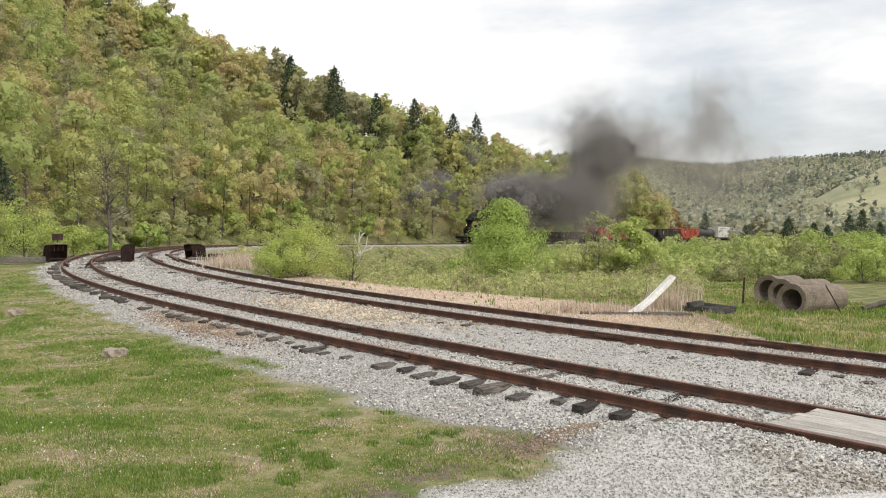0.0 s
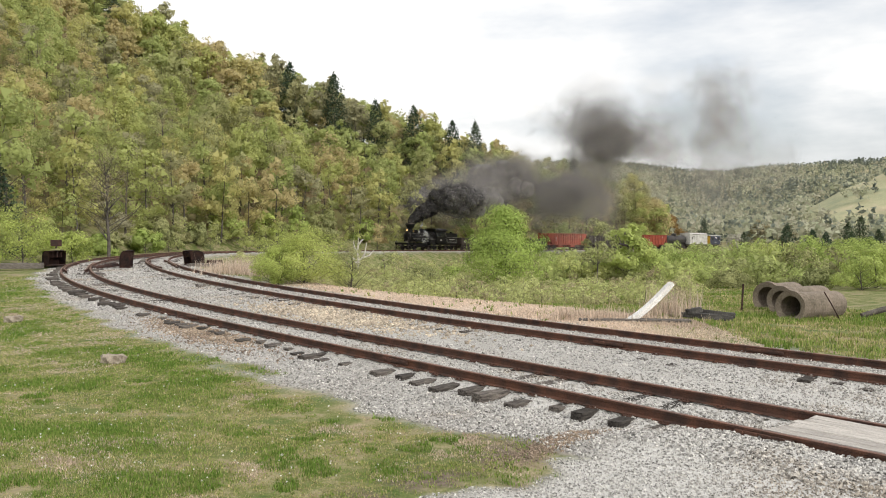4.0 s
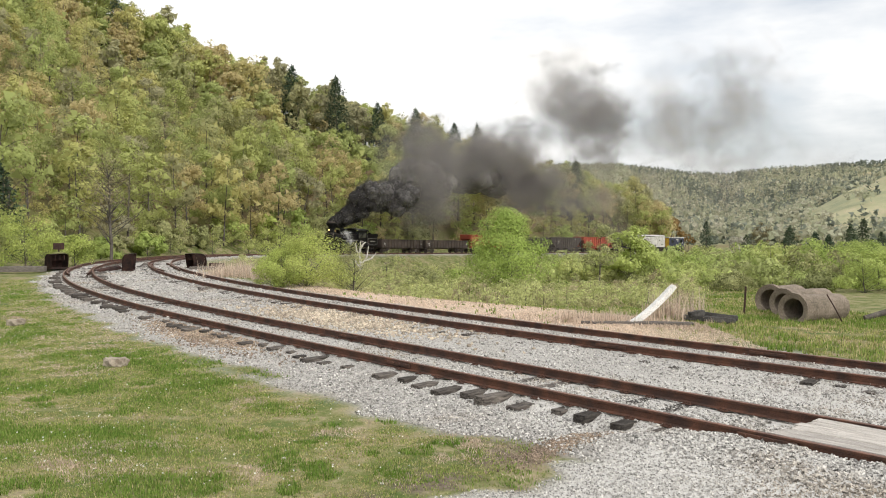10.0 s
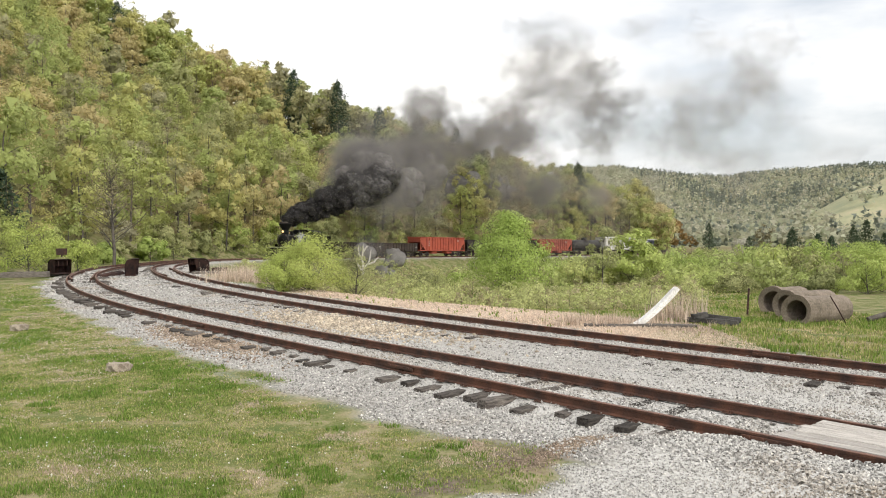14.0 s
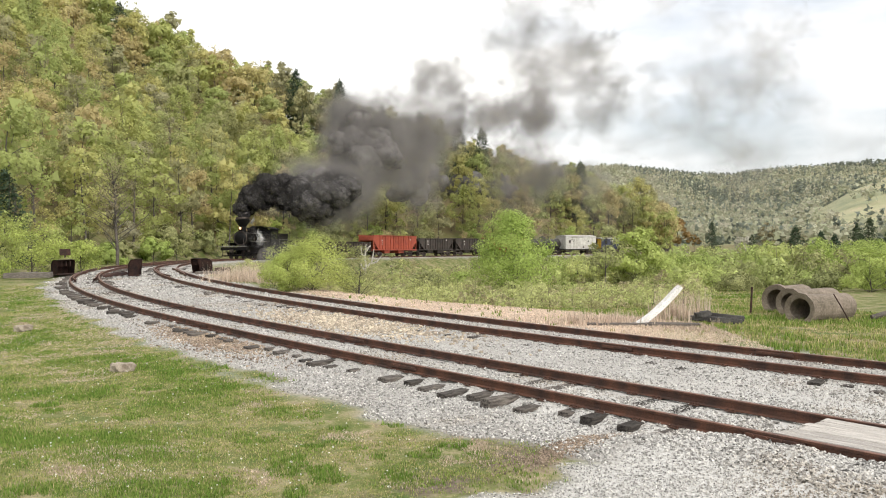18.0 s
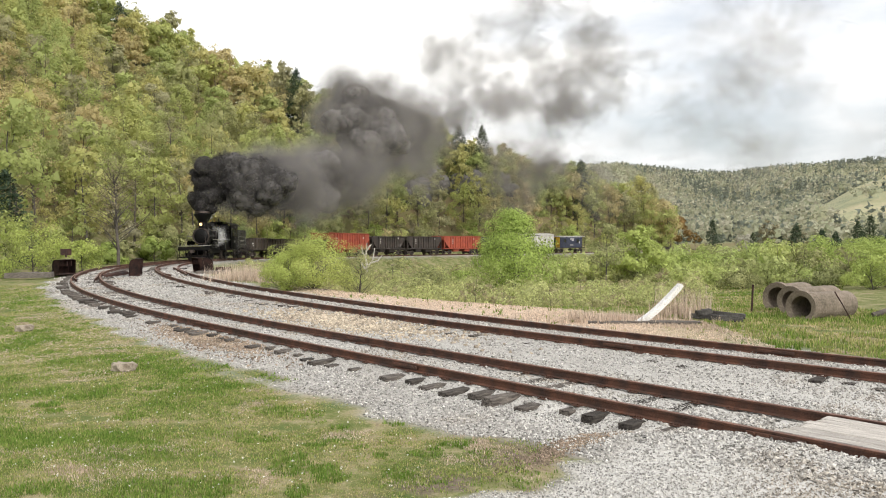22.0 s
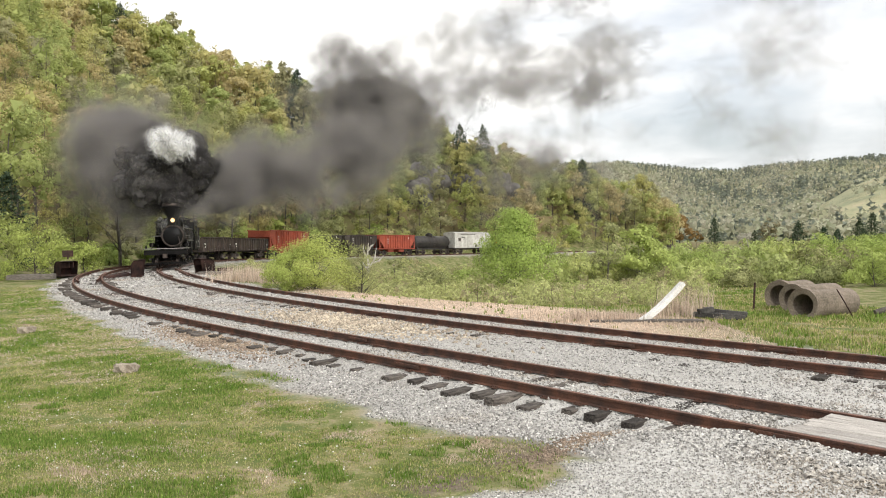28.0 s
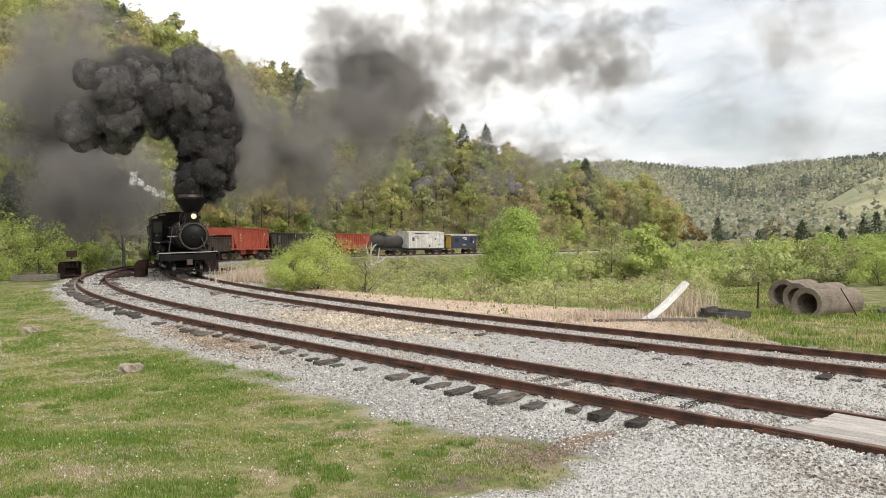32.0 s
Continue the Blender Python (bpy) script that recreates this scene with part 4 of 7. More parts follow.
def dry_keep(x, y, d1, d2, right, between, edge, rng):
    return lawn_keep(x, y, d1, d2, right, between, edge, rng) & (fleck(x, y, .9, 21.0, 4) + .5 * fleck(x, y, 4.0, 5.0, 2) > .12)


def meadow_keep(x, y, d1, d2, right, between, edge, rng):
    strawy = (d2 + edge * 1.8 < 9.5 - .45 * np.maximum(0, x)) & (x > -7) & (x < 7.5)
    return right & (d2 > 2.1 + edge * .4) & ~(strawy & (rng.uniform(0, 1, len(x)) < .96))


def straw_keep(x, y, d1, d2, right, between, edge, rng):
    return right & (d2 > 2.0) & (d2 + edge * 1.6 < 9.4 - .45 * np.maximum(0, x)) & (x > -8) & (x < 7.5)


build_grass("lawn_grass", "short patchy green and straw-coloured grass", 150000, (-26, 6, 8.6, 48), lawn_keep, .038, 31, .36, .0)
build_grass("dry_lawn_tufts", "dead straw-coloured tufts in the lawn", 90000, (-26, 6, 8.6, 40), dry_keep, .03, 36, .25, .1, M_DRY)
build_grass("lawn_weeds", "dark green weed clumps in the lawn", 90000, (-24, 6, 8.6, 40), weed_keep, .055, 34, .3, -.42)
build_grass("meadow_grass", "longer green meadow grass behind the track", 62000, (-16, 44, 15, 95), meadow_keep, .105, 32, .6, .06)
build_grass("straw_grass", "flattened dry straw-coloured grass beside the track", 70000, (-14, 20, 17, 50), straw_keep, .05, 33, 1.2, .3, M_DRY)


def reed_patch(x0, y0, rx, ry, n, h, seed, label):
    rng = np.random.default_rng(seed)
    p = np.c_[x0 + rng.normal(0, rx, n), y0 + rng.normal(0, ry, n)]
    z = ground_z(p)[0]
    v, f, t = blades(np.c_[p, z - .02], h * rng.uniform(.6, 1.2, n), rng.uniform(.0, 1.0, n), rng, np.full(n, .022), .45, 5)
    me = bpy.data.meshes.new("dry_reeds")
    fill_mesh(me, v, f, t, smooth_shade=False)
    tagged(part("dry_reeds", me, M_DRY), label, "dry weeds", kind="stuff")


reed_patch(7.4, 27.0, .5, .5, 130, .9, 41, "tall dry tan reeds leaning round the white plank")
reed_patch(-11.4, 47.5, .9, 1.2, 420, .85, 42, "tall dry brown weeds beside the track")
reed_patch(-9.6, 45.5, .6, .7, 160, .8, 43, "dry brown weeds beside the bush")
reed_patch(4.6, 25.2, 1.0, .4, 200, .4, 44, "low dry weeds at the ballast's edge")


def build_flowers():
    rng = np.random.default_rng(51)
    n = 420
    y = 9.5 * (24 / 9.5) ** rng.uniform(0, 1, n)
    x = rng.uniform(-9, 0, n) * y / 16 + .8 * wave(y, y * 2, 2.0)
    pts = np.c_[x, y]
    z, d1, d2, *_ = ground_z(pts)
    ok = (d1 > 3.4) & (lot_side(x, y) < -1.4)
    p = np.c_[pts, z + .07][ok]
    v, f = leaf_bits(np.repeat(p, 3, 0), .014, rng)
    me = bpy.data.meshes.new("lawn_flowers")
    fill_mesh(me, v, f, smooth_shade=False)
    tagged(part("lawn_flowers", me, M_FLOWER), "tiny white seed heads scattered over the grass", "flowers", kind="stuff")


M_FLOWER = material("white_seed_head", (0.75, 0.75, 0.7), 0.9, island=0.1)
build_flowers()


def build_stones():
    """Ballast stones: eight-faced, each of its own shape and turn, thickest where the eye is near."""
    rng = np.random.default_rng(61)
    n = 250000
    y = 8.6 * (58 / 8.6) ** rng.uniform(0, 1, n)
    x = rng.uniform(-.62, .60, n) * y
    pts = np.c_[x, y]
    z, d1, d2, right, between, away = ground_z(pts)
    edge = .5 * wave(x, y, .9, 5.0) + .3 * wave(x, y, .35, 2.0)
    width = np.where(right, 2.0, 3.0 - 1.0 * smooth(y, 14, 40))
    lot = ((lot_side(x, y) + edge) > -.2) & ~right & (np.minimum(d1, d2) > 2.3)
    ok = ((np.minimum(d1, d2) + edge * .8 < width) | between | lot)
    ok &= rng.uniform(0, 1, n) < np.where(lot, 1.0, .85)
    # keep the rail heads clear
    for d in (d1, d2):
        ok &= np.abs(d - .7525) > .075
    p = np.c_[pts, z][ok]
    m = len(p)
    s = rng.uniform(.010, .030, (m, 1)) * rng.uniform(.7, 1.3, (m, 1)) * np.maximum(1, p[:, 1:2] / 22) * np.where(lot[ok], .62, 1.0)[:, None]
    axes = rng.normal(size=(m, 3, 3))
    q, _ = np.linalg.qr(axes)
    r = s[:, :, None] * rng.uniform(.55, 1.25, (m, 3, 1))
    q = q * r
    q[:, 2] *= np.where(q[:, 2, 2:] < 0, -1, 1)
    v = np.stack([q[:, 0], -q[:, 0], q[:, 1], -q[:, 1], q[:, 2]], 1) + p[:, None, :] + np.array((0, 0, .006))
    tri = np.array(((0, 2, 4), (2, 1, 4), (1, 3, 4), (3, 0, 4)))
    f = (np.arange(m)[:, None, None] * 5 + tri[None]).reshape(-1, 3)
    me = bpy.data.meshes.new("ballast_stones")
    fill_mesh(me, v.reshape(-1, 3), f, smooth_shade=False)
    tagged(part("ballast_stones", me, M_STONE), "loose pale grey crushed ballast stones", "gravel", kind="stuff")
    return m


build_stones()


def build_rubble(name, label, centre, reach, n, size, seed, mat, keep):
    """Broken tan stones strewn between and beside the tracks."""
    rng = np.random.default_rng(seed)
    pts = np.array(centre) + rng.normal(size=(n, 2)) @ np.array(reach)
    z, d1, d2, right, between, away = ground_z(pts)
    ok = keep(d1, d2, right, between)
    p = np.c_[pts, z][ok]
    m = len(p)
    q, _ = np.linalg.qr(rng.normal(size=(m, 3, 3)))
    q = q * (size * rng.uniform(.5, 1.6, (m, 1, 1)) * rng.uniform(.5, 1.2, (m, 3, 1)))
    v = np.stack([q[:, 0], -q[:, 0], q[:, 1], -q[:, 1], q[:, 2], -q[:, 2]], 1) + p[:, None, :] + np.array((0, 0, .01))
    tri = np.array(((0, 2, 4), (2, 1, 4), (1, 3, 4), (3, 0, 4), (2, 0, 5), (1, 2, 5), (3, 1, 5), (0, 3, 5)))
    me = bpy.data.meshes.new(name)
    fill_mesh(me, v.reshape(-1, 3), (np.arange(m)[:, None, None] * 6 + tri[None]).reshape(-1, 3), smooth_shade=False)
    tagged(part(name, me, mat), label, "rubble", kind="stuff")


M_RUBBLE = material("tan_broken_stone", (0.52, 0.45, 0.35), 0.9, 0, (0.38, 0.32, 0.25), .9, island=0.4, fine=25, bump=0.3)
M_CHIPS = material("brown_bark_chips", (0.34, 0.27, 0.20), 0.9, 0, (0.22, 0.165, 0.125), .9, island=0.5, fine=25)
build_rubble("tan_rubble", "tan broken rock strewn between the two tracks", (-3.2, 26.2), ((1.6, -1.9), (.5, .6)), 2900, .05, 71, M_RUBBLE, lambda d1, d2, right, between: (d1 > .95) & (d2 > .95))
build_rubble("brown_chips", "brown stone and bark chips beside the siding", (-6.7, 23.6), ((1.2, -1.7), (.35, .4)), 5200, .03, 72, M_CHIPS, lambda d1, d2, right, between: (d1 > 1.0) & ~between)
build_rubble("dark_litter", "dark soil crumbs at the edge of the grass", (1.6, 11.2), ((.35, .2), (.25, .35)), 2600, .013, 73, M_CHIPS, lambda d1, d2, right, between: (d1 > 1.6))


# ---- things beside the line ----
def hood(x, y, z, turn, label, w=1.15, h=.95, d=1.0):
    """A rusted switch-weight hood: a plate bent round, with end walls, standing open on one side."""
    root = new("iron_hood")
    bm = bmesh.new()
    arc = [(-d / 2 + d * .5 * (1 - math.cos(math.pi * k / 14)) * .9, h * min(1.0, math.sin(math.pi * k / 14) ** .45)) for k in range(8)]
    arc = [(-d / 2, 0)] + arc[1:] + [(d / 2, h * .98)]
    rows = [[bm.verts.new((px, py, pz)) for px, pz in arc] for py in (-w / 2, w / 2)]
    for k in range(len(arc) - 1):
        bm.faces.new((rows[0][k], rows[0][k + 1], rows[1][k + 1], rows[1][k]))
    bmesh.ops.solidify(bm, geom=bm.faces[:], thickness=.035)
    part("bent_plate", bm, M_IRON, root)
    for py in (-w / 2 + .03, w / 2 - .03):
        bm = bmesh.new()
        vs = [bm.verts.new((px * .96, py, pz * .97)) for px, pz in arc] + [bm.verts.new((d / 2 * .7, py, 0))]
        bm.faces.new(vs)
        bmesh.ops.solidify(bm, geom=bm.faces[:], thickness=.025)
        part("end_plate", bm, M_IRON, root)
    for q in range(3):
        yy = -w / 2 + w * (q + 1) / 4
        part("inner_rib", boxes((-d / 2 + .1, d / 2 - .1, yy - .015, yy + .015, h * .55, h * .9)), M_IRON, root)
    part("sill_plate", boxes((-d / 2, d / 2 * .75, -w / 2, w / 2, 0, .05), bevel=.01), M_IRON, root)
    root.matrix_basis = pose(x, y, z, 0, 0, turn)
    return tagged(root, label, "iron hood", "iron hoods by the switch")


def timber(x, y, z, L, w, h, turn, label, tilt=0.0, mat=None, name="timber", roll=0.0):
    rng = random.Random(int(x * 31 + y * 17))
    bm = boxes((-L / 2, L / 2, -w / 2, w / 2, 0, h), bevel=.015)
    bmesh.ops.subdivide_edges(bm, edges=[e for e in bm.edges if abs((e.verts[0].co - e.verts[1].co).x) > L * .5], cuts=4)
    for v in bm.verts:
        v.co += Vector((rng.uniform(-.02, .02), rng.uniform(-.012, .012), rng.uniform(-.012, .012)))
    ob = part(name, bm, mat or M_TIMBER)
    ob.matrix_basis = pose(x, y, z, roll, tilt, turn)
    return tagged(ob, label, "timber")


hood(-24.9, 54.6, -.20, -38, "rusted iron hood standing open on timbers beside a switch")
hood(-19.5, 52.6, -.24, 12, "rusted iron hood with an arched end between the two tracks", w=1.1, h=1.05, d=.75)
hood(-15.9, 54.4, -.22, 222, "rust-red iron hood standing on timbers inside the curve")
timber(-26.6, 53.4, -.33, 2.9, .5, .34, 4, "grey squared timber lying beside the switch")
timber(-25.4, 55.0, -.34, 2.2, .6, .16, 10, "grey timber pad under an iron hood")
timber(-14.9, 53.4, -.40, 2.2, .55, .32, -14, "grey squared timber beside the iron hood")
timber(-14.6, 54.6, -.36, .9, .5, .45, -10, "short rusty-brown timber block beside the iron hood", mat=M_IRON)
for k, (x, y, a) in enumerate(((-20.6, 52.0, 30), (-21.0, 52.9, 48), (-20.2, 53.2, 12))):
    timber(x, y, -.2, 1.5, .16, .14, a, "dark scrap timber beside the middle iron hood", mat=M_IRON, tilt=-8)


def switch_stand(x, y):
    root = new("switch_stand")
    z = z_at(x, y)
    part("post", boxes((-.05, .05, -.05, .05, 0, 1.75), bevel=.01), M_IRON, root)
    part("target", boxes((-.36, .36, -.02, .02, 1.35, 1.80), bevel=.01), M_IRON, root, "dark rusty square target plate")
    part("base", boxes((-.3, .3, -.25, .25, 0, .25), bevel=.03), M_IRON, root)
    part("lever", rods(((0, .1, .3), (.35, .2, .5), (.7, .25, .9)), r=.03), M_IRON, root)
    root.matrix_basis = pose(x, y, z - .02, 0, 0, 12)
    tagged(root, "rusty switch stand with a dark square target", "switch stand")


switch_stand(-26.4, 58.2)


def guard_rail(line, zs, a, b, side, label):
    seg = offset_line(line, zs, side)[a:b].copy()
    # ends flare towards the track's middle
    tn = np.gradient(line, axis=0)
    tn /= np.linalg.norm(tn, axis=1)[:, None]
    n = np.c_[-tn[:, 1], tn[:, 0]][a:b]
    k = np.linspace(-1, 1, len(seg))
    seg[:, :2] -= n * (math.copysign(.18, side) * np.maximum(0, np.abs(k) - .6) / .4)[:, None]
    ob = part("guard_rail", sweep(seg), None)
    tagged(ob, label, "rail", kind="structure")


for line, zs, a, b in ((SIDING, SIDING_Z, 24 + 44, 24 + 56), (LOOP, LOOP_Z, LEAD + 50, LEAD + 62)):
    for side in (-.62, .62):
        guard_rail(line, zs, a, b, side, "short rusty guard rail inside the running rail")


def joint_bar(line, zs, s, side, parent):
    i = int(s)
    p3 = offset_line(line, zs, side)
    d = line[i + 1] - line[i]
    bm = boxes((-.42, .42, -.052, -.018, -.12, -.045), (-.42, .42, .018, .052, -.12, -.045), bevel=.008)
    for q in range(4):
        for y in (-.06, .06):
            tube(bm, ((-.3 + .2 * q, y - .012, -.072), (-.3 + .2 * q, y + .012, -.072)), .022, 6)
    ob = part("joint_bar", bm, M_RAIL, parent)
    ob.matrix_basis = pose(*p3[i], 0, 0, math.degrees(math.atan2(d[1], d[0])))


for s, side in ((24 + 9, .7525), (24 + 13, -.7525), (24 + 19, .7525), (24 + 25, -.7525), (24 + 1, .7525)):
    joint_bar(SIDING, SIDING_Z, s, side, siding)
for s, side in ((LEAD + 14, .7525), (LEAD + 11, -.7525), (LEAD + 24, .7525), (LEAD + 27, -.7525), (LEAD + 6, .7525)):
    joint_bar(LOOP, LOOP_Z, s, side, loop)

TIE_PLATE = bpy.data.meshes.new("tie_plate")
tp = boxes((-.14, .14, -.085, .085, -.172, -.160))
for xx in (-.09, .09):
    for yy in (-.05, .05):
        box(tp, xx - .018, xx + .018, yy - .012, yy + .012, -.160, -.132)
tp.to_mesh(TIE_PLATE)
tp.free()
TIE_PLATE.materials.append(M_RAIL)
for t in [o for o in siding.children if o.name.startswith("tie")] + [o for o in loop.children if o.name.startswith("tie")]:
    if t.location.y < 30:
        line = SIDING if t.parent is siding else LOOP
        q = np.array([[t.location.x, t.location.y]])
        i = int(nearest(line, np.repeat(q, 2, 0))[1][0])
        d = line[min(i + 1, len(line) - 1)] - line[i]
        d = d / np.linalg.norm(d)
        c = line[i] + d * float(np.dot(q[0] - line[i], d))
        for side in (-.7525, .7525):
            o = new("tie_plate", TIE_PLATE)
            o.parent = t.parent
            o.matrix_basis = pose(c[0] - d[1] * side, c[1] + d[0] * side, 0, 0, 0, math.degrees(math.atan2(d[1], d[0])) + 90)


# crossing deck of pale planks between the siding's rails
def crossing():
    root = new("crossing_deck")
    tagged(root, "weathered pale plank road crossing between the siding's rails", "plank deck")
    i0 = 24 + 1
    d = SIDING[i0 + 1] - SIDING[i0 - 3]
    th = math.degrees(math.atan2(d[1], d[0]))
    rng = random.Random(9)
    for k in range(6):
        y = -.555 + k * .222
        L = 5.2 + rng.uniform(-.12, .12)
        bm = boxes((-L, rng.uniform(-.05, .05), y - .104, y + .104, -.14, -.012 + rng.uniform(-.006, .006)), bevel=.01)
        bmesh.ops.subdivide_edges(bm, edges=[e for e in bm.edges if abs((e.verts[0].co - e.verts[1].co).x) > 2], cuts=6)
        for v in bm.verts:
            v.co += Vector((0, rng.uniform(-.006, .006), rng.uniform(-.006, .006)))
        part("plank", bm, M_DECK, root)
    root.matrix_basis = pose(SIDING[i0][0], SIDING[i0][1], 0, 0, 0, th)


crossing()

# the three old culvert pipes in the grass
M_PIPE = material("mossy_concrete_pipe", (0.25, 0.205, 0.165), 0.95, 0, (0.15, 0.125, 0.095), 2.2, fine=16, bump=0.9, bump_scale=14)


def culvert(x, y, z, turn, L, ro, ri, label, seed, tilt=0.0):
    rng = random.Random(seed)
    bm = bmesh.new()
    sides = 32
    prof = [(0, ri), (-.04, ro + .07), (.12, ro + .085), (.2, ro + .02), (.26, ro)] + [(L * k / 8, ro) for k in range(1, 8)] + [(L, ro - .01), (L, ri), (L * .5, ri)]
    rs = [[bm.verts.new((px, (r + rng.uniform(-.008, .008)) * math.cos(2 * math.pi * k / sides), (r + rng.uniform(-.008, .008)) * math.sin(2 * math.pi * k / sides))) for k in range(sides)] for px, r in prof]
    for a, b in zip(rs, rs[1:] + rs[:1]):
        for k in range(sides):
            bm.faces.new((a[k], b[k], b[(k + 1) % sides], a[(k + 1) % sides]))
    bmesh.ops.recalc_face_normals(bm, faces=bm.faces[:])
    ob = part("culvert_pipe", bm, M_PIPE)
    ob.matrix_basis = pose(x, y, z, 0, tilt, turn)
    return tagged(ob, label, "concrete pipe", "culvert pipes in the meadow")


culvert(11.55, 27.9, -.20, 36, 2.7, .47, .36, "mossy brown concrete culvert pipe lying in the grass", 1, 2)
culvert(12.15, 30.2, -.24, 36, 2.6, .47, .36, "mossy brown concrete culvert pipe behind another one", 2, 1)
culvert(12.6, 32.6, -.36, 40, 2.0, .54, .42, "broken brown concrete culvert pipe with a ragged mouth", 3, 1)
leaning = part("iron_rod", rods(((0, 0, 0), (-.28, .05, .55), (-.5, .1, .95)), r=.022), M_IRON)
leaning.matrix_basis = pose(12.95, 27.35, -.62)
tagged(leaning, "rusty iron rod leaning against a culvert pipe", "iron rod")
log = part("log", tube(bmesh.new(), ((0, 0, .1), (.8, .1, .3), (2.2, .2, .55)), (.09, .10, .09), 9), M_BARK)
log.matrix_basis = pose(14.1, 28.3, -.66)
tagged(log, "brown fallen log lying in the meadow", "log")
post = part("fence_post", boxes((-.03, .03, -.03, .03, -.2, 1.05), bevel=.006), M_IRON)
post.matrix_basis = pose(11.1, 31.2, -.75, 3, 2, 0)
tagged(post, "thin dark fence post standing in the meadow", "fence post")


# a curved white plank leaning out of the weeds, with the dark timber at its foot
def white_plank():
    bm = bmesh.new()
    n = 12
    prof = []
    for k in range(n + 1):
        t = k / n
        prof.append((1.42 * t, 0, 1.12 * (t ** 1.35) + .02))
    rows = []
    for k, (px, py, pz) in enumerate(prof):
        a = prof[min(k + 1, n)]
        b = prof[max(k - 1, 0)]
        d = Vector((a[0] - b[0], 0, a[2] - b[2])).normalized()
        nrm = Vector((-d.z, 0, d.x))
        h = .075 if k < n else .055
        rows.append([bm.verts.new(Vector((px, py, pz)) + nrm * s * h + Vector((0, w * .13, 0))) for s, w in ((-1, -1), (1, -1), (1, 1), (-1, 1))])
    for a, b in zip(rows, rows[1:]):
        for k in range(4):
            bm.faces.new((a[k], a[(k + 1) % 4], b[(k + 1) % 4], b[k]))
    bm.faces.new(rows[0])
    bm.faces.new(rows[-1][::-1])
    bmesh.ops.recalc_face_normals(bm, faces=bm.faces[:])
    bmesh.ops.bevel(bm, geom=[e for e in bm.edges], offset=.012, segments=1, affect="EDGES")
    ob = part("white_plank", bm, M_WHITE)
    ob.matrix_basis = pose(5.36, 24.6, -.28, 0, 0, 8)
    tagged(ob, "curved white-painted timber leaning out of dry weeds", "plank")


M_WHITE = material("flaking_white_paint", (0.85, 0.84, 0.82), 0.7, 0, (0.66, 0.64, 0.61), 3, fine=30, bump=0.3)
white_plank()
timber(5.6, 24.5, -.42, 3.2, .3, .26, -8, "dark low timber edging beside the track")
timber(3.9, 26.0, -.42, 1.1, .3, .22, 20, "short dark rotten timber beside the track", mat=M_IRON)
M_CHAR = material("charred_wood", (0.03, 0.028, 0.027), 0.8, 0, (0.10, 0.095, 0.09), 4, fine=25, bump=0.8)
for k, (dx, dy, L, a, tl) in enumerate(((0, 0, 1.5, -14, 4), (.25, .18, 1.3, -6, 7), (-.35, .1, .5, 20, -6))):
    timber(8.05 + dx, 25.6 + dy, -.30 + .08 * k, L, .17, .15, a, "charred black timber lying in the grass", mat=M_CHAR, tilt=tl)
for k, (x, y, a, L) in enumerate(((-17.0, 72.5, 20, 2.5), (-16.2, 70.5, 30, 2.4), (-15.4, 69, 12, 2.3), (-17.6, 75.5, -10, 1.2))):
    timber(x, y, z_at(x, y) - .02, L, .22, .16, a, "old cast-off tie lying on the bank", tilt=3)
M_FIELD = material("pale_tan_field_stone", (0.40, 0.35, 0.28), 0.95, 0, (0.22, 0.18, 0.14), 5, fine=30, bump=0.8, bump_scale=18)
stone = part("field_stone", bmesh.new(), M_FIELD)
bm = bmesh.new()
bmesh.ops.create_icosphere(bm, subdivisions=3, radius=.28)
for v in bm.verts:
    v.co = Vector((v.co.x * .95, v.co.y * .6, max(-.4, min(.5, v.co.z / .28)) * .2)) * (1 + .35 * noise.noise(v.co * 7))
bm.to_mesh(stone.data)
bm.free()
stone.matrix_basis = pose(-7.25, 18.66, -.27, 0, 4, 12)
tagged(stone, "flat tan field stone half sunk in the grass", "stone")
flat = part("field_stone", stone.data.copy(), None)
flat.matrix_basis = pose(-13.2, 26.1, -.26, 0, 0, 30)
tagged(flat, "flat pale field stone half sunk in the grass", "stone")


# ---- the train ----
M_BLACK = material("sooty_black_paint", (0.0045, 0.0043, 0.0043), 0.5, 0.0, (0.010, 0.009, 0.0088), 2.5, fine=25, bump=0.15, spec=0.12)
M_SMOKEBOX = material("smokebox_graphite", (0.007, 0.007, 0.0073), 0.45, 0.0, (0.0045, 0.0045, 0.0045), 3, fine=20, spec=0.15)
M_STEEL = material("bare_worn_steel", (0.30, 0.29, 0.27), 0.4, 0.8, (0.15, 0.14, 0.13), 6)
M_BRASS = material("dull_brass", (0.35, 0.25, 0.1), 0.4, 0.9)
M_GLASS = material("dark_cab_glass", (0.02, 0.022, 0.025), 0.08, 0.0, spec=0.6)
M_TRIM = material("pale_stripe_paint", (0.36, 0.345, 0.32), 0.6, fine=30)
M_MARK = material("white_stencil_paint", (0.62, 0.60, 0.57), 0.7, fine=30)
M_RED = material("faded_red_hopper_paint", (0.37, 0.085, 0.05), 0.65, 0, (0.27, 0.06, 0.04), 1.2, fine=14, bump=0.1)
M_DARKCAR = material("grimy_black_car_paint", (0.040, 0.035, 0.033), 0.7, 0, (0.07, 0.055, 0.048), 1.4, fine=14, bump=0.1)
M_BROWNCAR = material("brown_black_gondola_steel", (0.036, 0.028, 0.025), 0.75, 0, (0.07, 0.052, 0.042), 1.6, fine=14, bump=0.15)
M_TANK = material("black_tank_paint", (0.032, 0.031, 0.032), 0.5, 0.1, (0.07, 0.062, 0.056), 1.3, fine=12)
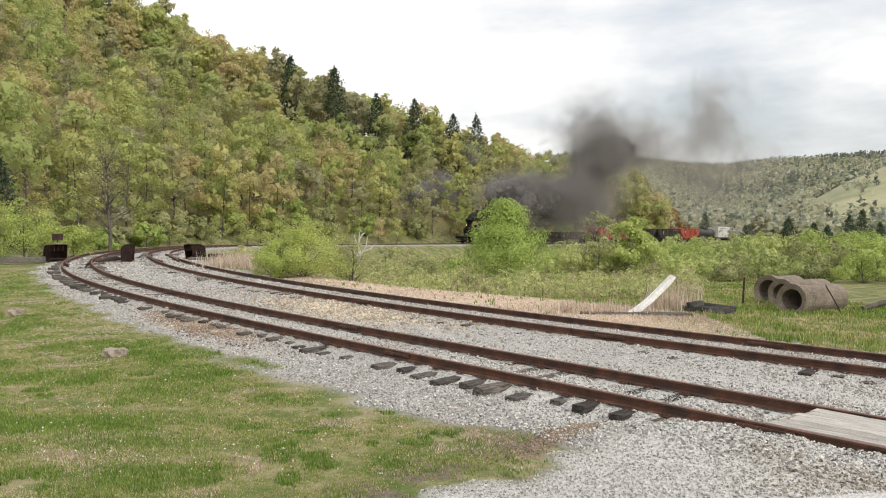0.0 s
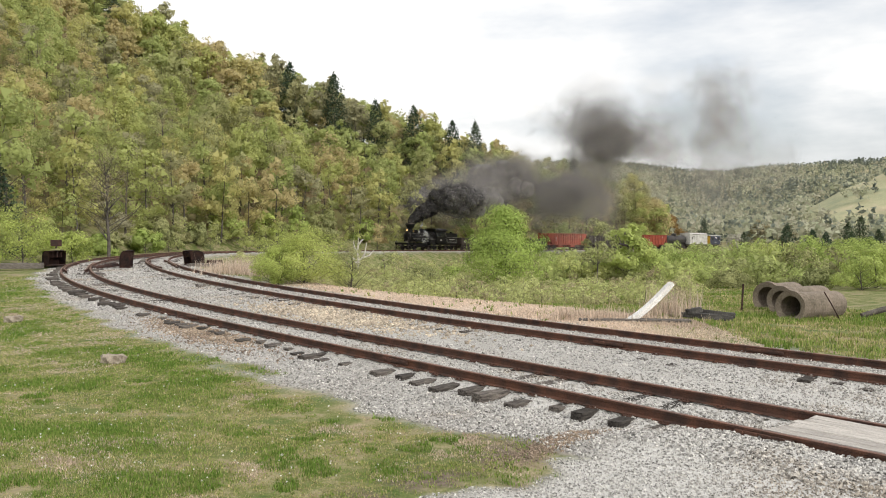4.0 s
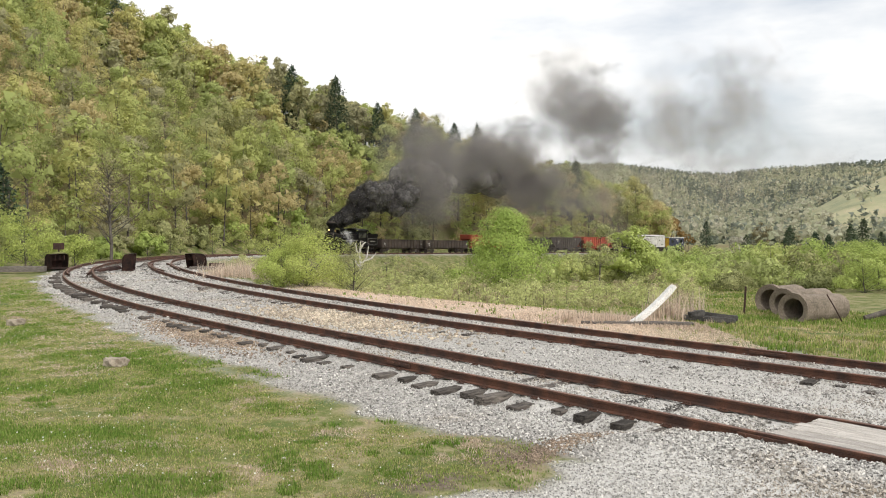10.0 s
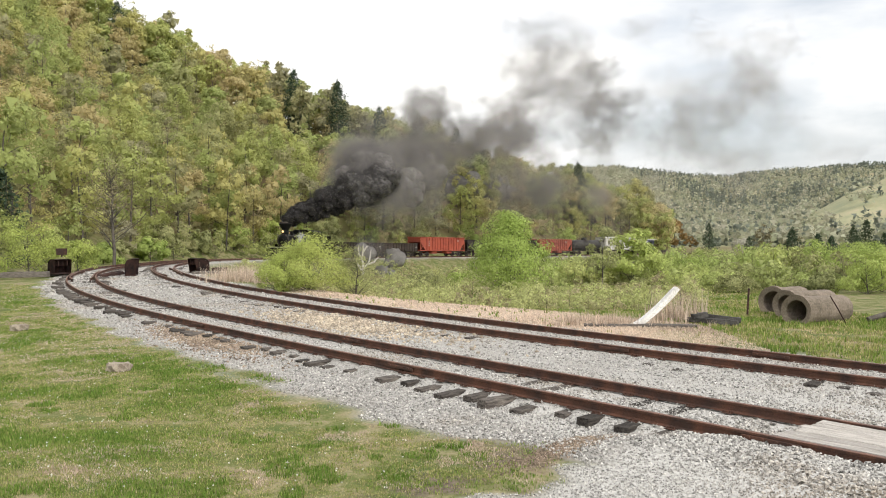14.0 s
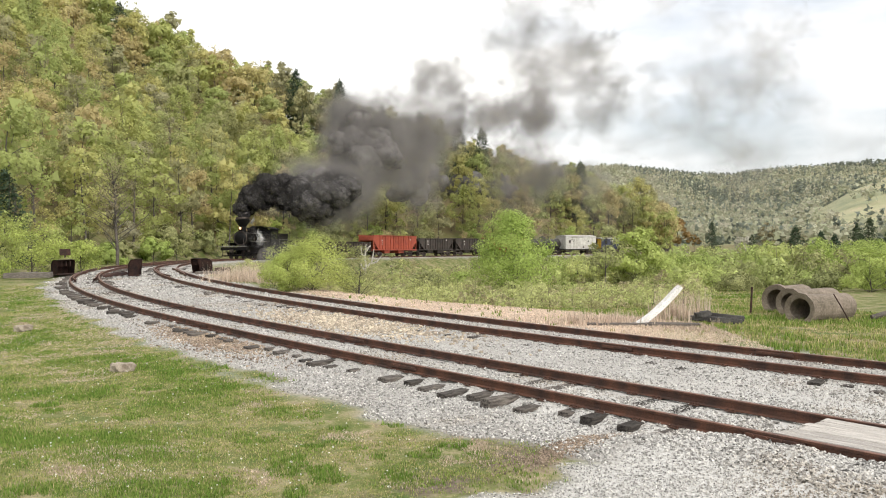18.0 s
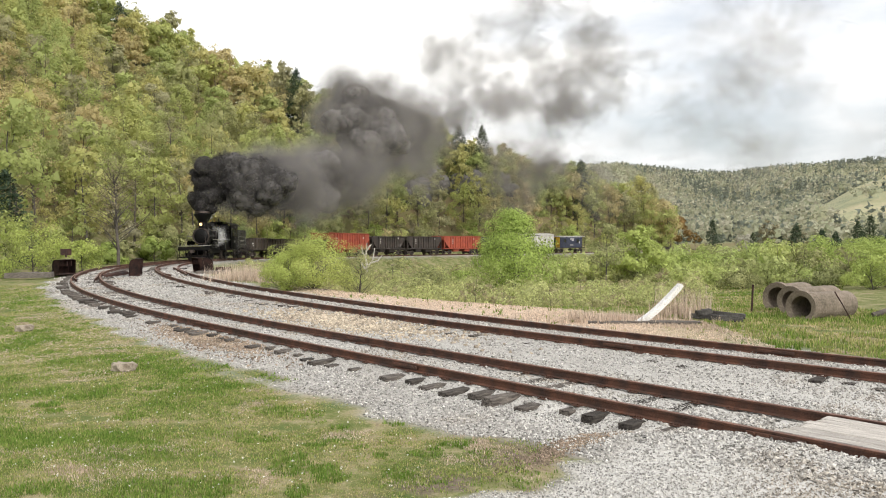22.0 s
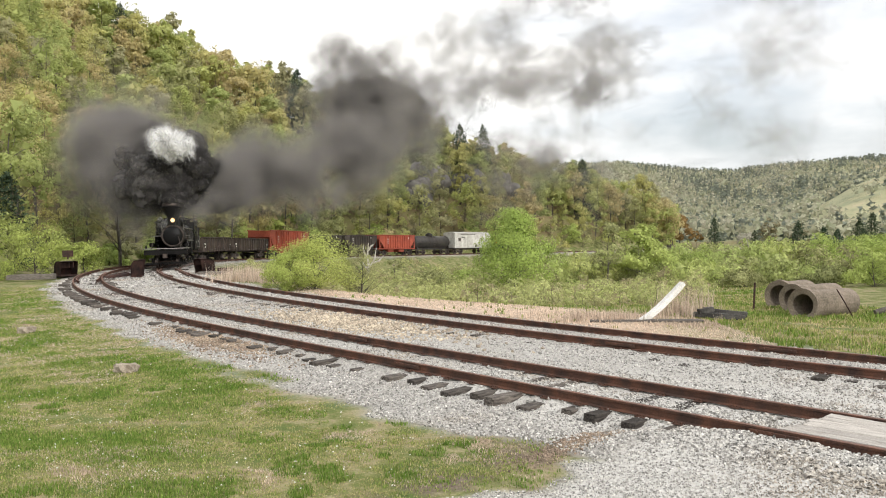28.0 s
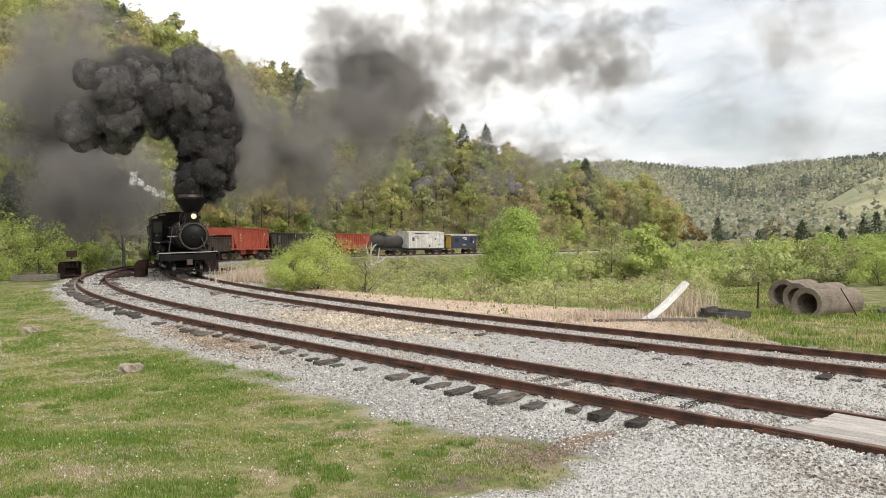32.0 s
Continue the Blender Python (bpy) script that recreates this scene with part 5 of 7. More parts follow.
M_WHITECAR = material("weathered_white_boxcar_paint", (0.60, 0.59, 0.56), 0.6, 0, (0.42, 0.40, 0.37), 1.5, fine=10)
M_NAVY = material("navy_blue_caboose_paint", (0.022, 0.027, 0.055), 0.5, 0, (0.04, 0.045, 0.07), 1.5, fine=12)
M_YELLOW = material("yellow_end_paint", (0.62, 0.40, 0.05), 0.6, 0, (0.5, 0.3, 0.04), 2, fine=20)
M_COAL = material("heaped_coal", (0.018, 0.017, 0.017), 0.6, 0, (0.035, 0.033, 0.032), 8, bump=1.0, bump_scale=7)


def glow(name, color, power):
    m = bpy.data.materials.new(name)
    m.use_nodes = True
    b = m.node_tree.nodes["Principled BSDF"]
    b.inputs["Base Color"].default_value = (*color, 1)
    b.inputs["Emission Color"].default_value = (*color, 1)
    b.inputs["Emission Strength"].default_value = power
    return m


M_LAMP = glow("lit_headlamp_lens", (1.0, 0.62, 0.26), 1.25)


def wheelset_mesh(r):
    bm = bmesh.new()
    for y in (-.7525, .7525):
        s = 1 if y > 0 else -1
        prof = ((y - s * .10, r + .03), (y - s * .065, r + .03), (y - s * .06, r), (y + s * .07, r), (y + s * .07, r - .06), (y + s * .03, r - .07), (y + s * .03, .12), (y + s * .09, .10))
        rs = [[bm.verts.new((q * math.sin(2 * math.pi * k / 18), yy, q * math.cos(2 * math.pi * k / 18))) for k in range(18)] for yy, q in prof]
        for a, b in zip(rs, rs[1:]):
            for k in range(18):
                bm.faces.new((a[k], a[(k + 1) % 18], b[(k + 1) % 18], b[k]))
        bm.faces.new(rs[0])
        bm.faces.new(rs[-1])
        for k in range(6):   # ribs that show the turning
            a = 2 * math.pi * k / 6
            box(bm, -.02, .02, y + s * .03, y + s * .055, .1, r - .08, Matrix.Rotation(a, 4, "Y"))
    tube(bm, ((0, -.75, 0), (0, .75, 0)), .07, 8)
    bmesh.ops.recalc_face_normals(bm, faces=bm.faces[:])
    me = bpy.data.meshes.new("wheelset")
    bm.to_mesh(me)
    bm.free()
    me.materials.append(M_STEEL_DARK)
    return me


M_STEEL_DARK = material("greasy_wheel_steel", (0.06, 0.05, 0.045), 0.5, 0.6, (0.1, 0.08, 0.07), 5, fine=30)
CAR_WHEELS, LOCO_WHEELS = wheelset_mesh(.42), wheelset_mesh(.46)
TURNING = []    # every wheelset with its radius and its place on its truck


def truck(parent, x, base=1.7, wheels=None, r=.42, heavy=False):
    """A two-axle truck: side frames with springs and boxes, bolster, and two wheelsets that turn."""
    bm = bmesh.new()
    for y in (-1.0, 1.0):
        h = .16 if heavy else .11
        box(bm, -base / 2 - .25, base / 2 + .25, y - .06, y + .06, r + .1, r + .1 + h)
        box(bm, -base / 2 + .2, base / 2 - .2, y - .06, y + .06, r - .22, r - .12)
        for xx in (-base / 2 + .22, base / 2 - .22):
            box(bm, xx - .04, xx + .04, y - .05, y + .05, r - .2, r + .12)
        for xx in (-.16, 0, .16):
            tube(bm, ((xx, y, r - .12), (xx, y, r + .12)), .06, 7)
        for xx in (-base / 2, base / 2):
            box(bm, xx - .13, xx + .13, y - .1, y + .12, r - .14, r + .16)
    box(bm, -.2, .2, -1.05, 1.05, r + .02, r + .24)
    t = part("truck", bm, M_BLACK if heavy else M_DARKCAR, parent)
    t.matrix_basis = Matrix.Translation((x, 0, 0))
    for xx in (-base / 2, base / 2):
        w = new("wheelset", wheels or CAR_WHEELS)
        w.parent = t
        w.matrix_basis = Matrix.Translation((xx, 0, r))
        TURNING.append((w, r, xx))
    return t


def couplers(parent, L):
    for s in (-1, 1):
        bm = bmesh.new()
        box(bm, s * (L / 2 - .75), s * (L / 2 - .16), -.09, .09, .78, .96)
        box(bm, s * (L / 2 - .28), s * (L / 2 - .02), -.15, .15, .72, 1.02)
        part("coupler", bm, M_STEEL_DARK, parent)


def plates(side, *rects, thick=.012):
    """Flat rectangles (x0, x1, z0, z1) lying on a car's side at that y."""
    bm = bmesh.new()
    s = 1 if side > 0 else -1
    for x0, x1, z0, z1 in rects:
        box(bm, x0, x1, side, side + s * thick, z0, z1)
    return bm


def build_locomotive(L):
    root = new("steam_locomotive")
    tagged(root, "sooty black geared steam locomotive with a flared stack and lit headlamp", "locomotive")
    f = L / 2
    X = lambda v: f - v          # v metres behind the front coupler's face
    part("frame", boxes((X(14.9), X(.9), -.55, .55, .95, 1.2), (X(14.9), X(9.2), -1.35, 1.35, 1.14, 1.24), bevel=.02), M_BLACK, root)
    pb = boxes((X(1.05), X(.75), -1.5, 1.5, .95, 1.3), (X(2.3), X(.75), -1.62, 1.62, 1.36, 1.42), (X(1.1), X(.95), -1.4, 1.4, .28, .40), bevel=.015)
    part("pilot_beam", pb, M_BLACK, root)
    for y in (-1.2, 1.2):
        part("pilot_step", boxes((X(1.25), X(.85), y - .3, y + .3, .26, .32), (X(1.2), X(1.14), y - .3, y - .26, .3, 1.0), (X(1.2), X(1.14), y + .26, y + .3, .3, 1.0)), M_BLACK, root)
    part("beam_edge", boxes((X(.76), X(.74), -1.6, 1.6, 1.37, 1.41)), M_TRIM, root, "pale painted edge strip")
    # boiler: smokebox, barrel, tapered course
    part("smokebox", barrel(((X(1.75), .80), (X(1.7), .83), (X(3.1), .83), (X(3.12), .80)), 2.30, .42, 28), M_SMOKEBOX, root, smooth_shade=False)
    part("smokebox_door", barrel(((X(1.76), .70), (X(1.70), .70), (X(1.62), .58), (X(1.56), .34), (X(1.54), .12)), 2.30, .42, 24), M_SMOKEBOX, root, smooth_shade=True)
    part("door_ring", barrel(((X(1.765), .80), (X(1.70), .80), (X(1.68), .76), (X(1.70), .73)), 2.30, .42, 28), M_STEEL_DARK, root)
    for k in range(10):
        a = 2 * math.pi * k / 10
        part("door_dog", boxes((X(1.7), X(1.62), .42 + .72 * math.sin(a) - .04, .42 + .72 * math.sin(a) + .04, 2.3 + .72 * math.cos(a) - .04, 2.3 + .72 * math.cos(a) + .04)), M_STEEL_DARK, root)
    part("number_plate", barrel(((X(1.56), .2), (X(1.50), .2), (X(1.49), .17)), 2.30, .42), M_BLACK, root)
    part("boiler", barrel(((X(3.1), .78), (X(5.6), .80), (X(7.0), .95), (X(8.6), .97)), 2.30, .42, 28), M_BLACK, root, smooth_shade=True)
    for v in (3.9, 5.0, 6.2):
        part("boiler_band", barrel(((X(v), .83 + .1 * max(0, v - 5.6)), (X(v + .07), .83 + .1 * max(0, v - 5.5))), 2.30, .42, 28), M_STEEL_DARK, root)
    part("firebox", boxes((X(8.6), X(6.9), -.5, 1.3, .9, 2.4), bevel=.05), M_BLACK, root)
    # flared stack with its cap band
    part("smokestack", upright(((3.0, .50), (3.12, .42), (3.62, .40), (3.68, .44), (4.35, .86), (4.40, .88), (4.44, .80), (4.50, .74), (4.68, .72), (4.70, .66), (4.40, .60)), X(2.45), .42, 24), M_SMOKEBOX, root)
    part("stack_band", upright(((4.49, .76), (4.51, .77), (4.66, .755), (4.67, .74)), X(2.45), .42, 24), M_STEEL_DARK, root)
    lamp = part("headlamp", barrel(((X(2.05), .24), (X(1.62), .27), (X(1.60), .27), (X(1.59), .23)), 3.42, .45), M_BLACK, root)
    part("lens", barrel(((X(1.60), .145), (X(1.575), .14), (X(1.56), .09)), 3.42, .45), M_LAMP, lamp, "lit warm lamp lens")
    part("headlamp_bracket", boxes((X(2.0), X(1.65), .25, .65, 3.06, 3.2), (X(1.95), X(1.88), .31, .59, 3.1, 3.3)), M_BLACK, root)
    # domes, bell, whistle, pop valves
    part("steam_dome", upright(((3.0, .46), (3.5, .44), (3.68, .36), (3.76, .18), (3.78, .05)), X(5.6), .42), M_BLACK, root, smooth_shade=True)
    part("sand_dome", upright(((3.0, .40), (3.34, .38), (3.5, .28), (3.54, .05)), X(4.0), .42), M_BLACK, root, smooth_shade=True)
    part("bell_bracket", rods(((X(3.4), .2, 3.1), (X(3.4), .2, 3.5), (X(3.4), .64, 3.5), (X(3.4), .64, 3.1)), r=.03), M_BLACK, root)
    part("bell", upright(((3.18, .19), (3.22, .16), (3.36, .12), (3.45, .05)), X(3.4), .42, 14), M_BRASS, root)
    part("whistle", upright(((3.76, .05), (3.95, .05), (3.96, .07), (4.12, .07), (4.14, .03)), X(5.6), .62, 8), M_BRASS, root)
    part("pop_valve", upright(((3.76, .06), (3.92, .06), (3.95, .03)), X(5.6), .22, 8), M_BRASS, root)
    for y in (-1.02, 1.02):
        s = 1 if y > 0 else -1
        part("running_board", boxes((X(8.5), X(2.2), y - .38, y + .38, 1.94, 1.99), bevel=.008), M_BLACK, root)
        part("board_edge", boxes((X(8.5), X(2.2), y + s * .38, y + s * .392, 1.945, 1.985)), M_TRIM, root, "pale painted edge strip")
        part("handrail", rods(((X(1.8), .42 + y * .72, 2.9), (X(3), .42 + y * .86, 2.85), (X(8.4), .42 + y * .9, 2.85)), r=.022), M_STEEL, root)
        for v in (2.6, 4.4, 6.2, 8.0):
            part("rail_post", rods(((X(v), .42 + y * .78, 2.62), (X(v), .42 + y * .88, 2.86)), r=.02), M_STEEL_DARK, root)
        part("front_handrail", rods(((X(1.7), .42 + y * .72, 2.66), (X(1.7), .42 + y * .76, 3.12)), r=.028), M_STEEL, root)
        part("side_step_rail", rods(((X(1.95), .42 + y * .82, 2.3), (X(1.95), .3 + y * 1.30, 2.3)), r=.03), M_STEEL, root, "bright step edge")
        part("brace_rod", rods(((X(1.1), y * 1.0, 1.4), (X(1.9), y * .7, 2.75)), r=.025), M_STEEL_DARK, root)
        part("water_pipe", rods(((X(3.3), y * .92, 2.1), (X(3.4), y * 1.05, 1.6), (X(7.6), y * 1.08, 1.55)), r=.035), M_BLACK, root)
        part("air_tank", barrel(((X(4.3), .12), (X(4.25), .2), (X(2.9), .2), (X(2.85), .12)), 1.66, y * 1.15, 12), M_BLACK, root)
    for v in (6.6, 7.2, 7.8):
        part("cylinder", upright(((1.45, .22), (1.5, .27), (2.35, .27), (2.4, .2), (2.55, .12)), X(v), -1.12, 14), M_BLACK, root)
        part("crank_rod", rods(((X(v), -1.2, 1.45), (X(v + .1), -1.25, .75)), r=.05), M_STEEL, root)
    part("crank_case", boxes((X(8.2), X(6.2), -1.42, -.95, .55, .85), bevel=.04), M_BLACK, root)
    part("air_pump", upright(((1.95, .16), (2.3, .16), (2.33, .1), (2.42, .1), (2.45, .17), (2.8, .17)), X(4.4), 1.02, 12), M_SMOKEBOX, root)
    part("drive_shaft", rods(((X(1.9), -1.22, .62), (X(8), -1.22, .66), (X(14), -1.22, .62)), r=.07, sides=8), M_STEEL, root)
    part("engine_box", boxes((X(8.0), X(3.2), -.75, .75, .62, 1.3), bevel=.06), M_BLACK, root)
    # cab
    cab = part("cab", boxes((X(11.2), X(8.5), -1.48, -1.42, 1.24, 2.35), (X(11.2), X(8.5), 1.42, 1.48, 1.24, 2.35),
                            (X(8.56), X(8.5), -1.42, 1.42, 1.24, 3.45), (X(11.2), X(11.14), -1.42, 1.42, 1.24, 3.4),
                            (X(8.555), X(8.505), -1.12, 1.12, 3.45, 3.64), (X(8.55), X(8.51), -.62, .62, 3.64, 3.76),
                            (X(11.2), X(8.5), -1.48, -1.42, 3.12, 3.45), (X(11.2), X(8.5), 1.42, 1.48, 3.12, 3.45),
                            (X(11.2), X(11.0), -1.48, -1.42, 2.35, 3.12), (X(11.2), X(11.0), 1.42, 1.48, 2.35, 3.12),
                            (X(8.7), X(8.5), -1.48, -1.42, 2.35, 3.12), (X(8.7), X(8.5), 1.42, 1.48, 2.35, 3.12),
                            (X(9.9), X(9.8), -1.48, -1.42, 2.35, 3.12), (X(9.9), X(9.8), 1.42, 1.48, 2.35, 3.12)), M_BLACK, root)
    for y in (-1.445, 1.445):
        for a, b in ((11.0, 9.9), (9.8, 8.7)):
            part("window", boxes((X(a), X(b), y - .012, y + .012, 2.35, 3.12)), M_GLASS, cab)
    for y in (-1.1, 1.1):
        part("front_window", boxes((X(8.51), X(8.49), y - .26, y + .26, 2.55, 3.25)), M_GLASS, cab)
    bm = bmesh.new()
    arc = [(-1.58, 3.40), (-1.4, 3.54), (-1.1, 3.66), (-.6, 3.76), (0, 3.80), (.6, 3.76), (1.1, 3.66), (1.4, 3.54), (1.58, 3.40)]
    rs = [[bm.verts.new((x, y, z + dz)) for y, z in arc] for x in (X(11.7), X(8.35)) for dz in (0, .06)]
    for a, b in ((0, 1), (1, 3), (3, 2), (2, 0)):
        for k in range(len(arc) - 1):
            bm.faces.new((rs[a][k], rs[a][k + 1], rs[b][k + 1], rs[b][k]))
    for k in (0, -1):
        bm.faces.new((rs[0][k], rs[1][k], rs[3][k], rs[2][k]))
    bmesh.ops.recalc_face_normals(bm, faces=bm.faces[:])
    part("cab_roof", bm, M_BLACK, root)
    for y in (-1.5, 1.5):
        part("cab_step", boxes((X(11.1), X(10.5), y - .18, y + .1, .5, .55), (X(11.1), X(11.05), y - .04, y, .5, 1.3), (X(10.55), X(10.5), y - .04, y, .5, 1.3)), M_BLACK, root)
        part("grab_iron", rods(((X(11.3), y, 1.4), (X(11.3), y * 1.02, 2.9)), r=.02), M_STEEL, root)
    # bunker and water tank
    part("tender_tank", boxes((X(14.85), X(11.5), -1.42, 1.42, 1.24, 2.55), bevel=.04), M_BLACK, root)
    part("coal_board", boxes((X(14.85), X(11.5), -1.44, -1.38, 2.55, 3.05), (X(14.85), X(11.5), 1.38, 1.44, 2.55, 3.05), (X(14.85), X(14.79), -1.38, 1.38, 2.55, 3.0)), M_BLACK, root)
    bm = bmesh.new()
    bmesh.ops.create_grid(bm, x_segments=14, y_segments=10, size=1)
    rng = random.Random(8)
    for v in bm.verts:
        x, y = v.co.x, v.co.y
        v.co = Vector((X(13.2) + x * 1.55, y * 1.36, 2.6 + .5 * (1 - x * x) * (1 - y * y) + rng.uniform(-.05, .05)))
    part("coal", bm, M_COAL, root, "heap of black coal")
    for y in (-1.43, 1.43):
        s = 1 if y > 0 else -1
        part("tank_stripe", plates(y, (X(14.7), X(11.7), 1.42, 1.46), (X(14.7), X(11.7), 2.30, 2.34), (X(14.7), X(14.66), 1.46, 2.3), (X(11.74), X(11.7), 1.46, 2.3)), M_TRIM, root)
        part("lettering", plates(y, (X(14.0), X(12.4), 1.82, 1.96)), M_TRIM, root)
        part("cab_number", plates(y * 1.037, (X(10.1), X(9.6), 1.7, 1.9)), M_TRIM, root)
    part("rear_lamp", barrel(((X(14.95), .16), (X(14.6), .18)), 3.15), M_BLACK, root)
    part("marker_lamp", upright(((1.42, .07), (1.62, .07), (1.66, .03)), X(.95), 1.35, 8), M_BLACK, root)
    part("marker_lamp", upright(((1.42, .07), (1.62, .07), (1.66, .03)), X(.95), -1.35, 8), M_BLACK, root)
    part("air_hose", rods(((X(.75), .35, .9), (X(.6), .36, .6), (X(.7), .38, .35)), r=.03), M_BLACK, root)
    for v in (2.6, 8.2, 13.2):
        truck(root, X(v), 1.5, LOCO_WHEELS, .46, True)
    couplers(root, L)
    return root


def ribs(xs, y, z0, z1, w=.07, d=.09):
    s = 1 if y > 0 else -1
    out = []
    for x in xs:
        bm = boxes((x - w / 2, x + w / 2, min(y, y + s * d), max(y, y + s * d), z0, z1))
        out.append(bm)
    return out


def build_gondola(L, name, label, count=13):
    root = tagged(new(name), label, "freight car", "cars of the train")
    b = L / 2 - .45
    part("floor", boxes((-b, b, -1.38, 1.38, 1.02, 1.12)), M_BROWNCAR, root)
    part("sill", boxes((-b, b, -.25, .25, .72, 1.02)), M_BROWNCAR, root)
    for y in (-1.40, 1.34):
        part("side", boxes((-b, b, y, y + .06, .92, 2.18)), M_BROWNCAR, root)
        yy = -1.40 if y < 0 else 1.40
        for rb in ribs([-b + .1 + (2 * b - .2) * k / count for k in range(count + 1)], yy, .92, 2.18):
            part("side_rib", rb, M_BROWNCAR, root)
        part("top_chord", boxes((-b, b, min(yy * .96, yy * 1.08), max(yy * .96, yy * 1.08), 2.18, 2.28), bevel=.015), M_BROWNCAR, root)
        for mark in ((b - 1.05, b - .85, 1.55, 1.7), (b - 1.05, b - .85, 1.3, 1.42), (b - .8, b - .66, 1.55, 1.7), (-b + .55, -b + .7, 1.5, 1.65)):
            part("stencil", plates(yy * 1.07, mark), M_MARK, root)
    for x in (-b, b - .06):
        part("end", boxes((x, x + .06, -1.36, 1.36, .92, 2.2)), M_BROWNCAR, root)
    part("brake_wheel", rods(((b + .1, .5, 1.0), (b + .1, .5, 2.5)), r=.03), M_DARKCAR, root)
    for x in (-L * .33, L * .33):
        truck(root, x)
    couplers(root, L)
    return root


def build_hopper(L, paint, label, top=3.25, count=11):
    root = tagged(new("hopper_car"), label, "hopper car", "cars of the train")
    b = L / 2 - .5
    e = b - 1.7            # where the level part of the side begins
    for y in (-1.44, 1.38):
        bm = bmesh.new()
        pts = [(-b + 1.3, 1.15), (b - 1.3, 1.15), (b, 2.55), (b, top), (-b, top), (-b, 2.55)]
        a = [bm.verts.new((x, y, z)) for x, z in pts]
        c = [bm.verts.new((x, y + .06, z)) for x, z in pts]
        bm.faces.new(a)
        bm.faces.new(c[::-1])
        for k in range(len(pts)):
            bm.faces.new((a[k], c[k], c[(k + 1) % len(pts)], a[(k + 1) % len(pts)]))
        bmesh.ops.recalc_face_normals(bm, faces=bm.faces[:])
        part("side", bm, paint, root)
        yy = -1.44 if y < 0 else 1.44
        for rb in ribs([-e + 2 * e * k / count for k in range(count + 1)], yy, 1.1, top - .04, .08, .11):
            part("side_rib", rb, paint, root)
        part("top_chord", boxes((-b - .02, b + .02, min(yy * .96, yy * 1.09), max(yy * .96, yy * 1.09), top - .02, top + .10), bevel=.02), paint, root)
        part("side_sill", boxes((-b, b, min(yy * .96, yy * 1.08), max(yy * .96, yy * 1.08), .98, 1.14), bevel=.015), paint, root)
        for x in (-b + .05, b - .05):
            part("corner_post", boxes((x - .07, x + .07, min(yy * .93, yy * 1.02), max(yy * .93, yy * 1.02), 1.1, 2.6)), paint, root)
            part("brace", rods(((x, yy * .97, 1.15), (x - math.copysign(1.25, x), yy * .97, 2.5)), r=.045), paint, root)
            for q in range(4):
                part("ladder_rung", rods(((x - .02, yy * 1.05, 1.35 + .38 * q), (x - math.copysign(.42, x), yy * 1.05, 1.35 + .38 * q)), r=.018), paint, root)
        for mark in ((e - .62, e - .40, 2.5, 2.66), (e - .62, e - .40, 2.2, 2.32), (e - .62, e - .42, 1.9, 2.02), (-e + .3, -e + .5, 2.62, 2.9)):
            part("stencil", plates(yy * 1.08, mark), M_MARK, root)
    for s in (-1, 1):
        bm = bmesh.new()
        vs = [bm.verts.new(p) for p in ((s * b, -1.38, 2.6), (s * b, 1.38, 2.6), (s * (b - 2.6), 1.38, 1.05), (s * (b - 2.6), -1.38, 1.05))]
        bm.faces.new(vs)
        bmesh.ops.solidify(bm, geom=bm.faces[:], thickness=.05)
        part("slope_sheet", bm, paint, root)
        part("end_sheet", boxes((s * b - .03, s * b + .03, -1.38, 1.38, 2.55, top)), paint, root)
        part("end_beam", boxes((s * (b + .02) - .1, s * (b + .02) + .1, -1.46, 1.46, .95, 1.18), bevel=.02), paint, root)
    for k in range(2):
        x = (k - .5) * e * .9
        part("hopper_bay", boxes((x - .8, x + .8, -1.2, 1.2, .5, 1.15), bevel=.1), paint, root)
    part("floor_sill", boxes((-b, b, -.2, .2, .8, 1.0)), M_DARKCAR, root)
    bm = bmesh.new()
    bmesh.ops.create_grid(bm, x_segments=10, y_segments=4, size=1)
    for v in bm.verts:
        v.co = Vector((v.co.x * (b - .05), v.co.y * 1.36, 2.75 + .05 * math.sin(v.co.x * 9)))
    part("lining", bm, M_DARKCAR, root)
    for x in (-L * .33, L * .33):
        truck(root, x)
    couplers(root, L)
    return root


